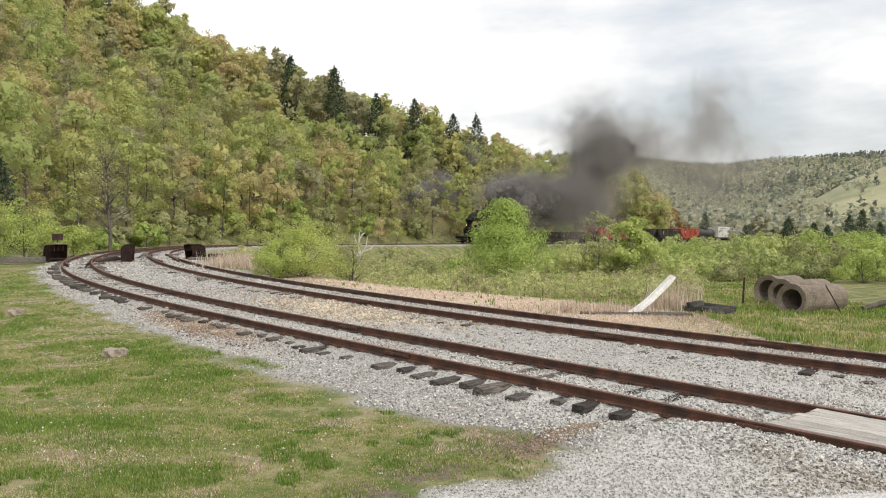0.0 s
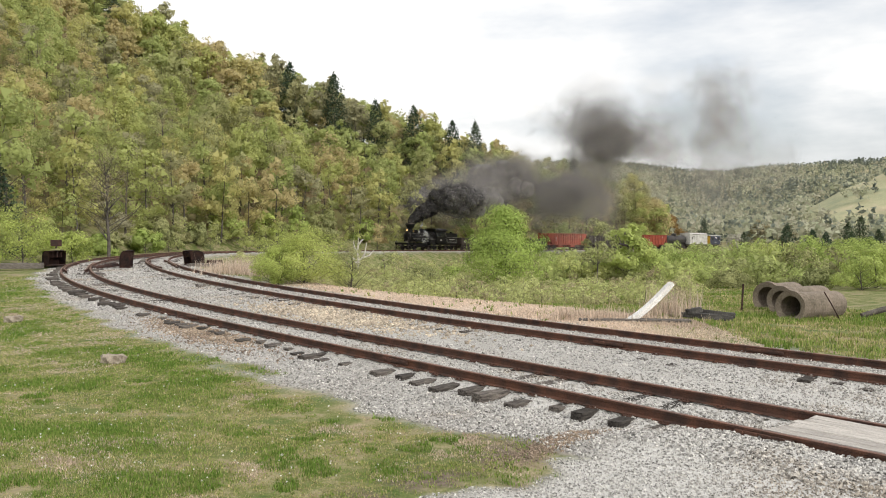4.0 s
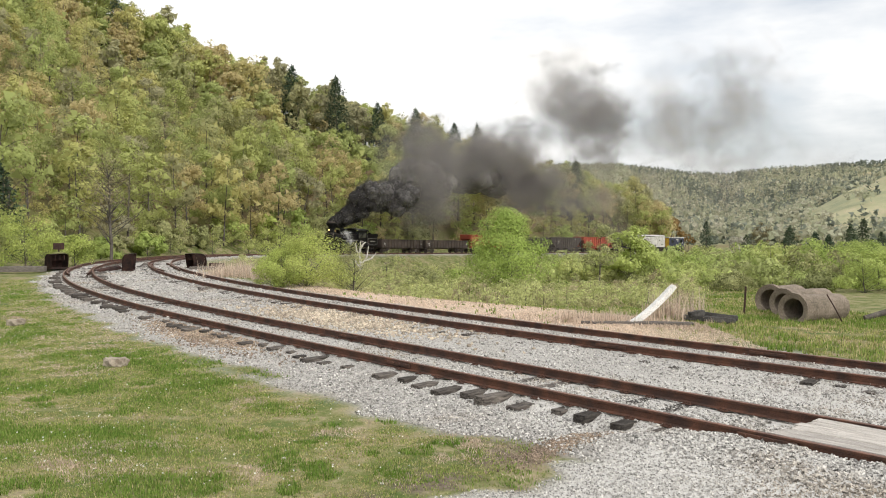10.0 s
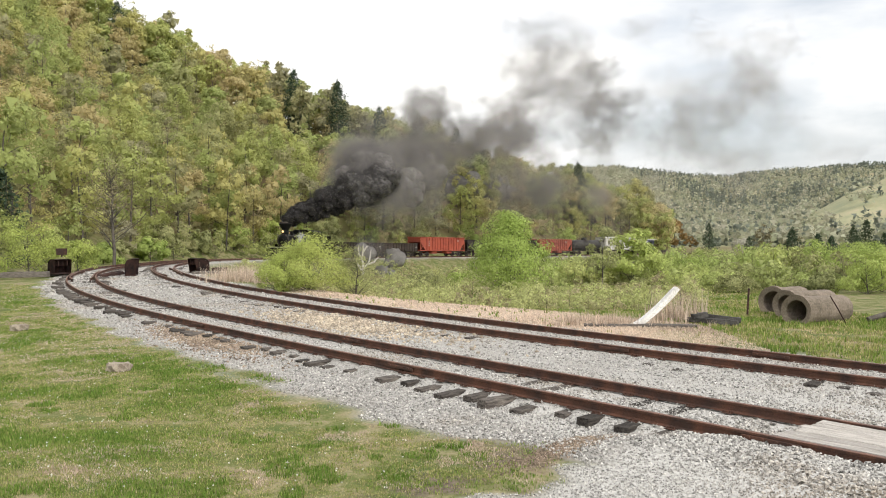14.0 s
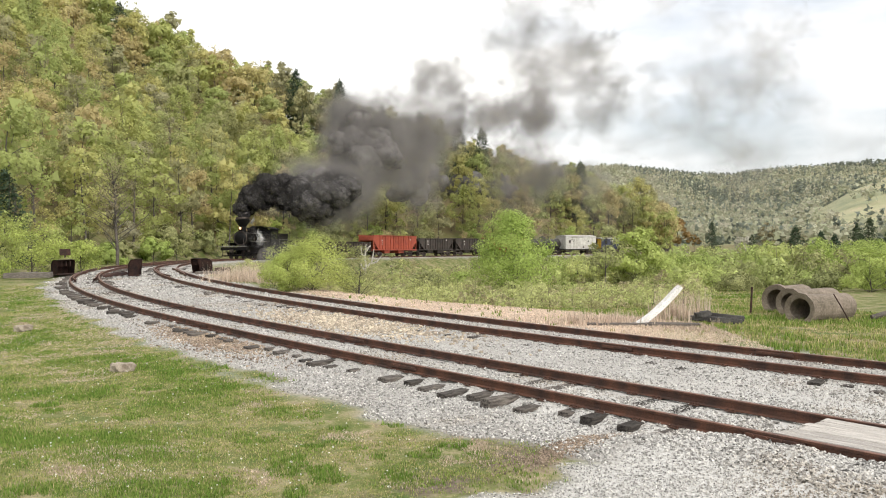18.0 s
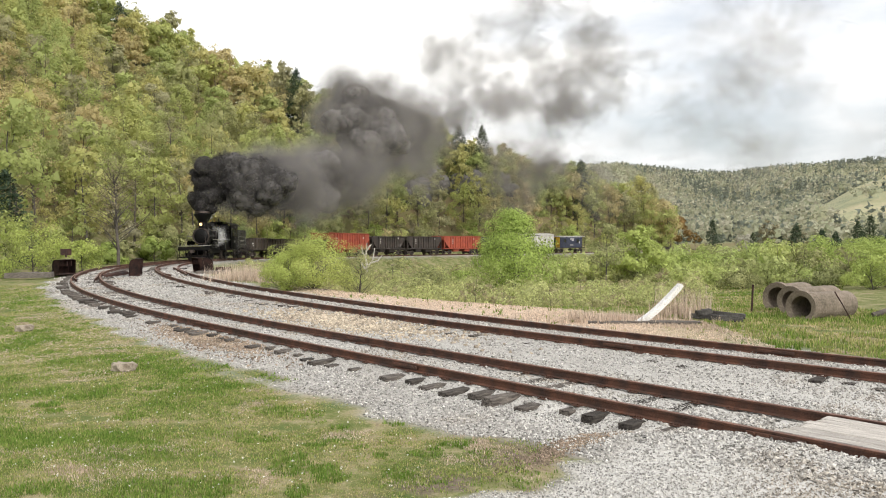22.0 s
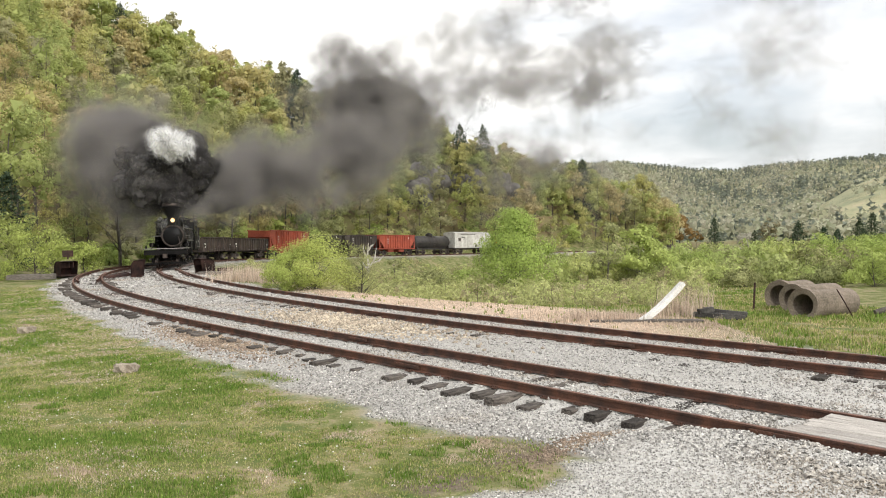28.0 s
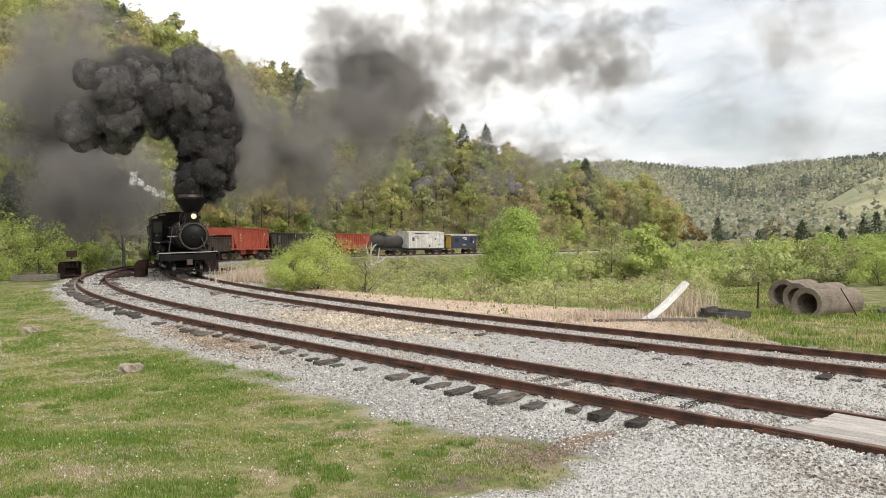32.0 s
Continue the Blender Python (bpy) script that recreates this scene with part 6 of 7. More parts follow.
def build_tank(L):
    root = tagged(new("tank_car"), "short black tank car with a round dome and walkway", "tank car", "cars of the train")
    b = L / 2 - .5
    part("tank", barrel(((-b, .5), (-b + .12, .95), (-b + .35, 1.08), (b - .35, 1.08), (b - .12, .95), (b, .5)), 2.12, sides=28), M_TANK, root, smooth_shade=True)
    part("dome", upright(((3.0, .62), (3.5, .62), (3.6, .52), (3.62, .1)), 0), M_TANK, root)
    part("dome_lid", upright(((3.62, .25), (3.72, .25), (3.75, .1)), 0), M_TANK, root)
    for x in (-b + .6, -.9, .9, b - .6):
        part("tank_band", barrel(((x - .04, 1.1), (x + .04, 1.1)), 2.12, sides=28), M_STEEL_DARK, root)
    part("frame", boxes((-b - .05, b + .05, -.3, .3, .82, 1.06), (-b - .05, -b + .2, -1.4, 1.4, .95, 1.1), (b - .2, b + .05, -1.4, 1.4, .95, 1.1)), M_TANK, root)
    for y in (-1.3, 1.3):
        part("walkway", boxes((-b, b, y - .18, y + .18, 1.06, 1.11)), M_TANK, root)
        part("handrail", rods(((-b + .1, y, 2.1), (b - .1, y, 2.1)), r=.022), M_STEEL_DARK, root)
        part("ladder", rods(((-.25, y * .96, 1.1), (-.25, y * .62, 3.2)), ((.25, y * .96, 1.1), (.25, y * .62, 3.2)), *[((-.25, y * (.96 - .065 * k), 1.3 + .4 * k), (.25, y * (.96 - .065 * k), 1.3 + .4 * k)) for k in range(5)], r=.02), M_STEEL_DARK, root)
        for x in (-b + .5, b - .5):
            part("saddle", boxes((x - .15, x + .15, min(0, y * .75), max(0, y * .75), 1.05, 1.35)), M_TANK, root)
    part("dome_platform", boxes((-.9, .9, -1.0, -.62, 3.15, 3.2), (-.9, .9, .62, 1.0, 3.15, 3.2)), M_STEEL_DARK, root)
    part("dome_rail", rods(((-.9, -1.0, 3.2), (-.9, -1.0, 3.75), (.9, -1.0, 3.75), (.9, -1.0, 3.2)), ((-.9, 1.0, 3.2), (-.9, 1.0, 3.75), (.9, 1.0, 3.75), (.9, 1.0, 3.2)), r=.02), M_STEEL_DARK, root)
    for x in (-L * .31, L * .31):
        truck(root, x)
    couplers(root, L)
    return root


def build_boxcar(L):
    root = tagged(new("boxcar"), "weathered white boxcar with side doors and end ladders", "boxcar", "cars of the train")
    b = L / 2 - .45
    part("body", boxes((-b, b, -1.42, 1.42, 1.05, 3.72), bevel=.03), M_WHITECAR, root)
    bm = bmesh.new()
    arc = [(-1.5, 3.70), (-1.1, 3.86), (0, 3.98), (1.1, 3.86), (1.5, 3.70)]
    rs = [[bm.verts.new((x, y, z)) for y, z in arc] for x in (-b - .06, b + .06)]
    for k in range(4):
        bm.faces.new((rs[0][k], rs[0][k + 1], rs[1][k + 1], rs[1][k]))
    bm.faces.new(rs[0])
    bm.faces.new(rs[1][::-1])
    bm.faces.new((rs[0][0], rs[1][0], rs[1][-1], rs[0][-1]))
    bmesh.ops.recalc_face_normals(bm, faces=bm.faces[:])
    part("roof", bm, M_WHITECAR, root)
    part("roof_walk", boxes((-b, b, -.25, .25, 4.02, 4.06)), M_TIMBER, root)
    part("frame", boxes((-b, b, -.3, .3, .75, 1.05), (-b, b, -1.44, -1.38, .95, 1.08), (-b, b, 1.38, 1.44, .95, 1.08)), M_DARKCAR, root)
    for y in (-1.42, 1.42):
        s = 1 if y > 0 else -1
        d = part("door", boxes((-.1, 1.75, min(y, y + s * .06), max(y, y + s * .06), 1.2, 3.5)), M_WHITECAR, root)
        part("door_panel", plates(y + s * .06, (.05, 1.6, 1.3, 2.0), (.05, 1.6, 2.08, 2.75), (.05, 1.6, 2.83, 3.4), thick=.025), M_WHITECAR, d)
        part("door_track", boxes((-.3, 3.5, min(y, y + s * .1), max(y, y + s * .1), 3.5, 3.6)), M_STEEL_DARK, root)
        for k in range(10):
            x = -b + .3 + (2 * b - .6) * k / 9
            if not -.3 < x < 1.9:
                part("side_post", plates(y, (x - .03, x + .03, 1.1, 3.65), thick=.03), M_WHITECAR, root)
        for vent in ((b - 1.5, b - .9, 2.3, 2.9), (-2.6, -2.25, 2.5, 2.85), (-.9, -.5, 1.25, 1.6)):
            part("side_vent", plates(y, vent, thick=.035), M_DARKCAR, root)
        for mark in ((2.3, 3.3, 2.9, 3.02), (2.3, 2.9, 2.65, 2.75), (-3.9, -3.3, 1.6, 1.7)):
            part("stencil", plates(y, mark, thick=.032), M_DARKCAR, root)
        for x in (-b + .35, b - .35):
            for q in range(6):
                part("ladder_rung", rods(((x - .22, y + s * .08, 1.35 + .38 * q), (x + .22, y + s * .08, 1.35 + .38 * q)), r=.022), M_WHITECAR, root)
    for s in (-1, 1):
        for q in range(7):
            part("end_rib", boxes((s * b - .05, s * b + .05, -1.3, 1.3, 1.3 + .33 * q, 1.42 + .33 * q)), M_WHITECAR, root)
    for x in (-L * .33, L * .33):
        truck(root, x)
    couplers(root, L)
    return root


def build_caboose(L):
    root = tagged(new("caboose"), "dark navy caboose with yellow end platform at the train's tail", "caboose", "cars of the train")
    b = L / 2 - .5
    c = b - 1.0
    part("body", boxes((-c, c, -1.4, 1.4, 1.05, 3.3), bevel=.03), M_NAVY, root)
    part("roof", boxes((-b, b, -1.52, 1.52, 3.3, 3.40), (-b, b, -.9, .9, 3.40, 3.47), bevel=.03), M_WHITECAR, root, "pale worn roof")
    part("frame", boxes((-b, b, -1.4, 1.4, .92, 1.05)), M_DARKCAR, root)
    part("stovepipe", upright(((3.4, .08), (4.0, .08), (4.02, .14), (4.1, .12), (4.18, .02)), -1.4, .5, 10), M_BLACK, root)
    for s in (-1, 1):
        part("platform_rail", rods(((s * b, -1.35, 1.05), (s * b, -1.35, 2.0), (s * b, 1.35, 2.0), (s * b, 1.35, 1.05)), ((s * b, -1.35, 1.5), (s * b, 1.35, 1.5)), ((s * b, -1.35, 2), (s * b, -1.35, 3.3)), ((s * b, 1.35, 2), (s * b, 1.35, 3.3)), r=.035), M_YELLOW if s > 0 else M_STEEL_DARK, root)
        part("end_wall", boxes((s * (c + .02) - .03, s * (c + .02) + .03, -1.38, 1.38, 1.08, 3.2)), M_YELLOW if s > 0 else M_NAVY, root, "yellow end" if s > 0 else "")
        part("end_door", boxes((s * (c + .06) - .02, s * (c + .06) + .02, -.35, .35, 1.1, 3.0)), M_NAVY, root)
        for y in (-1.25, 1.25):
            part("steps", boxes((s * (b - .2) - .4, s * (b - .2) + .3, y - .2, y + .2, .45, .5), (s * (b - .2) - .3, s * (b - .2) + .2, y - .2, y + .2, .7, .75)), M_STEEL_DARK, root)
    for y in (-1.4, 1.4):
        for x in (-2.2, 2.0):
            w = part("window", plates(y, (x - .4, x + .4, 2.1, 2.8), thick=.03), M_GLASS, root)
            part("window_frame", plates(y, (x - .46, x - .4, 2.04, 2.86), (x + .4, x + .46, 2.04, 2.86), (x - .4, x + .4, 2.8, 2.86), (x - .4, x + .4, 2.04, 2.1), thick=.05), M_NAVY, w)
        for mark in ((-.9, .3, 2.72, 2.92), (-.9, -.3, 2.45, 2.6), (-.7, .3, 1.5, 1.62), (-2.9, -2.65, 1.9, 2.3)):
            part("stencil", plates(y, mark, thick=.012), M_MARK, root)
        part("cupola_trim", plates(y, (-c, c, 3.2, 3.26), thick=.03), M_MARK, root)
    for x in (-L * .31, L * .31):
        truck(root, x)
    couplers(root, L)
    return root


CONSIST = [
    (build_locomotive(15.57), 15.57),
    (build_gondola(13.06, "gondola_car", "low brown-black steel gondola car with ribbed sides"), 13.06),
    (build_gondola(13.06, "gondola_car", "low brown-black steel gondola car with ribbed sides", 15), 13.06),
    (build_hopper(13.56, M_RED, "faded red hopper car with ribbed sides and sloped ends", 3.3, 12), 13.56),
    (build_hopper(10.56, M_DARKCAR, "grimy black hopper car with ribbed sides", 2.95, 9), 10.56),
    (build_hopper(10.82, M_DARKCAR, "grimy black hopper car with ribbed sides", 3.05, 9), 10.82),
    (build_hopper(11.31, M_RED, "short faded red hopper car with ribbed sides", 3.2, 10), 11.31),
    (build_tank(11.0), 11.0),
    (build_boxcar(11.08), 11.08),
    (build_caboose(10.27), 10.27),
]


def front_s(t):
    """Where the locomotive's front coupler stands on the loop line at t seconds: it climbs and slows a little, checks near the switch and picks up again."""
    check = float(np.interp(t, (0, 20, 24, 26, 28.05, 28.5, 29, 30, 31, 32), (0, 0, -.3, 0, 1.25, -.5, -.5, -.1, 0, 0)))
    return 165.55 - 4.2333 * t + .01713 * t * t - 1.0 * float(smooth(np.array([t]), 22.0, 32.0)[0]) + check


def car_pose(s, L):
    """A car whose middle is s metres along the loop, held by its two trucks; it faces towards smaller s."""
    a, b = on_loop(s - L * .32), on_loop(s + L * .32)
    d = a - b
    m = (a + b) / 2
    return Matrix.Translation(m) @ Matrix.Rotation(math.atan2(d[1], d[0]), 4, "Z") @ Matrix.Rotation(-math.atan2(d[2], math.hypot(d[0], d[1])), 4, "Y")


# ---- smoke: billows carried at the stack, clouds left over the valley, wisps let go on the way ----
def smoke_material(name, color, dense, soft, scale, through_light=0.5):
    """Smoke: a dull grey body, thinned by a cloudy noise so that the sky or the wood shows through."""
    m = bpy.data.materials.new(name)
    m.use_nodes = True
    nt = m.node_tree
    nd, ln = nt.nodes, nt.links
    nd.clear()
    outn = nd.new("ShaderNodeOutputMaterial")
    tc = nd.new("ShaderNodeTexCoord")
    ns = nd.new("ShaderNodeTexNoise")
    ns.inputs["Scale"].default_value, ns.inputs["Detail"].default_value, ns.inputs["Roughness"].default_value = scale, 4.0, .6
    ln.new(tc.outputs["Object"], ns.inputs["Vector"])
    rg = nd.new("ShaderNodeMapRange")
    rg.inputs[1].default_value, rg.inputs[2].default_value = .34, .66
    rg.inputs[3].default_value, rg.inputs[4].default_value = soft, dense
    ln.new(ns.outputs[0], rg.inputs[0])
    d, t2, tr = nd.new("ShaderNodeBsdfDiffuse"), nd.new("ShaderNodeBsdfTranslucent"), nd.new("ShaderNodeBsdfTransparent")
    bn, bp = nd.new("ShaderNodeTexNoise"), nd.new("ShaderNodeBump")
    bn.inputs["Scale"].default_value, bn.inputs["Detail"].default_value = scale * 3.5, 5.0
    ln.new(tc.outputs["Object"], bn.inputs["Vector"])
    bp.inputs["Strength"].default_value, bp.inputs["Distance"].default_value = .8, .12
    ln.new(bn.outputs[0], bp.inputs["Height"])
    ln.new(bp.outputs[0], d.inputs["Normal"])
    d.inputs[0].default_value = t2.inputs[0].default_value = (*color, 1)
    a, b = nd.new("ShaderNodeMixShader"), nd.new("ShaderNodeMixShader")
    a.inputs[0].default_value = through_light
    ln.new(d.outputs[0], a.inputs[1])
    ln.new(t2.outputs[0], a.inputs[2])
    ln.new(rg.outputs[0], b.inputs[0])
    ln.new(tr.outputs[0], b.inputs[1])
    ln.new(a.outputs[0], b.inputs[2])
    ln.new(b.outputs[0], outn.inputs[0])
    return m


scene.cycles.transparent_max_bounces = 128


def flake_material(name, color, dense, through_light=0.5):
    """Loose smoke: thin flakes that are densest in their middle and fade to nothing at their rim."""
    m = bpy.data.materials.new(name)
    m.use_nodes = True
    nt = m.node_tree
    nd, ln = nt.nodes, nt.links
    nd.clear()
    outn = nd.new("ShaderNodeOutputMaterial")
    tc = nd.new("ShaderNodeTexCoord")
    mp = nd.new("ShaderNodeMapping")
    mp.inputs["Location"].default_value = (-.5, -.5, 0)
    ln.new(tc.outputs["UV"], mp.inputs[0])
    ln_ = nd.new("ShaderNodeVectorMath")
    ln_.operation = "LENGTH"
    ln.new(mp.outputs[0], ln_.inputs[0])
    ns = nd.new("ShaderNodeTexNoise")
    ns.inputs["Scale"].default_value, ns.inputs["Detail"].default_value = .9, 3.0
    ln.new(tc.outputs["Object"], ns.inputs["Vector"])
    wob = nd.new("ShaderNodeMath")
    wob.operation = "MULTIPLY_ADD"
    wob.inputs[1].default_value, wob.inputs[2].default_value = .5, -.25
    ln.new(ns.outputs[0], wob.inputs[0])
    add = nd.new("ShaderNodeMath")
    add.operation = "ADD"
    ln.new(ln_.outputs["Value"], add.inputs[0])
    ln.new(wob.outputs[0], add.inputs[1])
    rg = nd.new("ShaderNodeMapRange")
    rg.interpolation_type = "SMOOTHSTEP"
    rg.inputs[1].default_value, rg.inputs[2].default_value = .0, .40
    rg.inputs[3].default_value, rg.inputs[4].default_value = dense, 0.0
    ln.new(add.outputs[0], rg.inputs[0])
    curl = nd.new("ShaderNodeTexNoise")
    curl.inputs["Scale"].default_value, curl.inputs["Detail"].default_value, curl.inputs["Distortion"].default_value = 1.7, 4.0, .6
    ln.new(tc.outputs["Object"], curl.inputs["Vector"])
    rag = nd.new("ShaderNodeMapRange")
    rag.inputs[1].default_value, rag.inputs[2].default_value = .36, .62
    rag.inputs[3].default_value, rag.inputs[4].default_value = .6, 1.15
    ln.new(curl.outputs[0], rag.inputs[0])
    ragged = nd.new("ShaderNodeMath")
    ragged.operation, ragged.use_clamp = "MULTIPLY", True
    ln.new(rg.outputs[0], ragged.inputs[0])
    ln.new(rag.outputs[0], ragged.inputs[1])
    d, t2, tr = nd.new("ShaderNodeBsdfDiffuse"), nd.new("ShaderNodeBsdfTranslucent"), nd.new("ShaderNodeBsdfTransparent")
    d.inputs[0].default_value = t2.inputs[0].default_value = (*color, 1)
    a, b = nd.new("ShaderNodeMixShader"), nd.new("ShaderNodeMixShader")
    a.inputs[0].default_value = through_light
    ln.new(d.outputs[0], a.inputs[1])
    ln.new(t2.outputs[0], a.inputs[2])
    ln.new(ragged.outputs[0], b.inputs[0])
    ln.new(tr.outputs[0], b.inputs[1])
    ln.new(a.outputs[0], b.inputs[2])
    ln.new(b.outputs[0], outn.inputs[0])
    return m


M_BILLOW = smoke_material("dense_black_smoke", (0.13, 0.124, 0.121), 1.0, .5, 1.8, .2)
M_COLUMN = smoke_material("black_smoke_at_the_stack", (0.058, 0.055, 0.054), 1.0, .6, 1.8, .15)
M_TRAIL = smoke_material("grey_smoke_billow", (0.30, 0.286, 0.278), .95, .5, 1.0, .35)
M_DARKFLAKE = flake_material("dark_smoke_flakes", (0.135, 0.128, 0.125), .55)
M_BLACKFLAKE = flake_material("black_smoke_flakes", (0.062, 0.059, 0.058), .6)
M_WISP = flake_material("grey_smoke_flakes", (0.34, 0.322, 0.312), .155)
M_CLOUD = flake_material("thin_brown_grey_smoke_flakes", (0.42, 0.385, 0.365), .085)
M_STEAM = flake_material("white_steam_flakes", (0.9, 0.9, 0.9), .7)


def flake_mesh(name, seed, rx, ry, rz, count, size, mat, upright_bias=1.0, shell=False):
    """A loose lump of smoke: soft flakes of every turn, thick in the middle and ragged outside, or lying over a ball as a shell."""
    g = np.random.default_rng(seed)
    hubs = g.normal(size=(7, 3)) * .42
    c = hubs[g.integers(0, 7, count)] + g.normal(size=(count, 3)) * .26
    c *= np.minimum(1, .95 / np.maximum(np.linalg.norm(c, axis=1), 1e-6))[:, None]
    if shell:
        c = g.normal(size=(count, 3))
        c *= g.uniform(.9, 1.2, (count, 1)) / np.linalg.norm(c, axis=1)[:, None]
    c *= (rx, ry, rz)
    a = g.normal(size=(count, 3)) * (1, upright_bias, 1)
    a /= np.linalg.norm(a, axis=1)[:, None]
    b = g.normal(size=(count, 3)) * (1, upright_bias, 1)
    b -= a * (a * b).sum(1)[:, None]
    b /= np.linalg.norm(b, axis=1)[:, None]
    h = size * g.uniform(.6, 1.25, (count, 1))
    a, b = a * h, b * h
    v = np.stack([c - a - b, c + a - b, c + a + b, c - a + b], 1).reshape(-1, 3)
    me = bpy.data.meshes.new(name)
    fill_mesh(me, v, np.arange(4 * count).reshape(-1, 4), smooth_shade=False)
    uv = me.uv_layers.new(name="flake")
    uv.data.foreach_set("uv", np.tile(np.array((0, 0, 1, 0, 1, 1, 0, 1), np.float32), count))
    me.materials.append(mat)
    return me


def puff_mesh(name, seed, rx, ry, rz, lumps, depth, mat, sub=4):
    """A closed cauliflower surface: a ball with rounded knobs of several sizes."""
    rng = np.random.default_rng(seed)
    bm = bmesh.new()
    bmesh.ops.create_icosphere(bm, subdivisions=sub, radius=1)
    v = np.array([p.co[:] for p in bm.verts])
    out = np.ones(len(v))
    for count, size, amount in ((lumps, .7, depth), (lumps * 4, .36, depth * .55), (lumps * 15, .18, depth * .26)):
        c = rng.normal(size=(count, 3))
        c /= np.linalg.norm(c, axis=1)[:, None]
        dist = np.linalg.norm(v[:, None] - c[None], axis=2).min(1)
        out += amount * np.sqrt(np.maximum(0, 1 - (dist / size) ** 2)) - amount * .4
    v = v * out[:, None] * (rx, ry, rz)
    for p, co in zip(bm.verts, v):
        p.co = co
    me = bpy.data.meshes.new(name)
    bm.to_mesh(me)
    bm.free()
    me.polygons.foreach_set("use_smooth", np.ones(len(me.polygons), bool))
    me.materials.append(mat)
    return me


BILLOWS = [puff_mesh("smoke_billow", 400 + k, 1, 1, 1, 12, .34, M_BILLOW) for k in range(5)]
COLUMN = [puff_mesh("smoke_billow", 405 + k, 1, 1, 1, 12, .34, M_COLUMN) for k in range(3)]
HALOS = [flake_mesh("smoke_halo", 410 + k, 1, 1, 1, 16, .85, M_DARKFLAKE, shell=True) for k in range(5)]
DARK_HALOS = [flake_mesh("smoke_halo", 415 + k, 1, 1, 1, 16, .85, M_BLACKFLAKE, shell=True) for k in range(5)]
WISPS = [flake_mesh("smoke_wisp", 420 + k, 1.0, .8, .9, 9, 1.0, M_WISP, .35) for k in range(8)]
CLOUDS = [flake_mesh("smoke_cloud", 450 + k, 1.0, .8, .9, 7, 1.05, M_CLOUD, .25) for k in range(8)]
TRAILS = [puff_mesh("smoke_puff", 440 + k, 1.1, .9, 1, 12, .36, M_TRAIL, 3) for k in range(6)]
SMOKE_ROWS = []
LOCO_L = 15.57


def on_loco(t, p):
    """A point given in the locomotive's own space, in the world at t seconds."""
    return car_pose(front_s(t) + LOCO_L / 2, LOCO_L) @ Vector(p)


STACK = (LOCO_L / 2 - 2.45, .42, 4.75)


def smoke_thing(mesh, name, label, size=1.0):
    ob = new(name, mesh)
    ob.scale = (size, size, size)
    return tagged(ob, label, "smoke", kind="stuff")


# the dense plume over the stack: seconds, then four points along it as metres sideways and up from the stack
EARLY_PLUME = ((0, 2.4, 0.6, 7.5, 4.3, 11.4, 3.2, 15.7, 2.7),
               (2, 1.7, 1.2, 3.9, 2.9, 7.3, 2.4, 12.2, 6.1),
               (3.5, 1.4, 1.5, 4.1, 3.5, 6.0, 4.4, 10.9, 3.6),
               (6, 2.3, 1.1, 6.0, 2.6, 9.0, 5.1, 11.8, 4.0),
               (8, 1.1, 1.7, 4.6, 2.4, 9.5, 4.0, 12.5, 4.4),
               (10, 1.3, 0.1, 3.8, 2.1, 5.3, 4.1, 11.6, 3.4))
MIDDLE_PLUME = ((12, 1.6, 0.3, 4.6, 1.5, 7.4, 4.8, 12.6, 3.6),
               (14, 1.0, 0.7, 4.5, 1.7, 9.1, 4.5, 13.0, 5.0),
               (17, 0.5, 1.7, 3.3, 2.6, 6.6, 2.0, 11.1, 2.7),
               (19, -0.0, 1.7, 2.3, 3.3, 6.0, 1.8, 11.9, 2.6),
               (21, 0.0, 1.1, 1.1, 3.2, 4.7, 2.8, 10.1, 2.4),
               (23, 0.2, 1.0, -0.5, 3.7, 0.6, 3.7, 3.9, 1.8))
LATE_PLUME = ((25, 0.5, 1.1, 1.1, 3.0, -0.9, 4.7, -2.4, 3.4),
               (28, 0.1, 0.5, 1.0, 2.2, -0.3, 2.8, -2.2, 2.5),
               (29, 0.2, 0.8, 0.3, 2.7, -1.0, 3.9, -1.8, 2.8),
               (30, 0.3, 1.1, 0.4, 2.9, -0.2, 4.0, -1.1, 3.3),
               (31, 0.5, 1.1, 0.4, 3.3, -0.7, 5.2, -2.4, 6.6),
               (32, 0.6, 1.0, 0.3, 3.5, -1.4, 5.9, -4.5, 6.3))
PLUME = np.array(EARLY_PLUME + MIDDLE_PLUME + LATE_PLUME)


def plume_point(t, k):
    """A place on the dense plume at t seconds, k from 0 at the stack to 1 at its end."""
    p = on_loco(t, STACK)
    knots = np.arange(5) / 4
    x, z = (np.interp(k, knots, [0] + [float(np.interp(t, PLUME[:, 0], PLUME[:, c])) for c in cols]) for cols in ((1, 3, 5, 7), (2, 4, 6, 8)))
    return Vector((p.x + x, p.y + 2.0 * k, p.z + z))


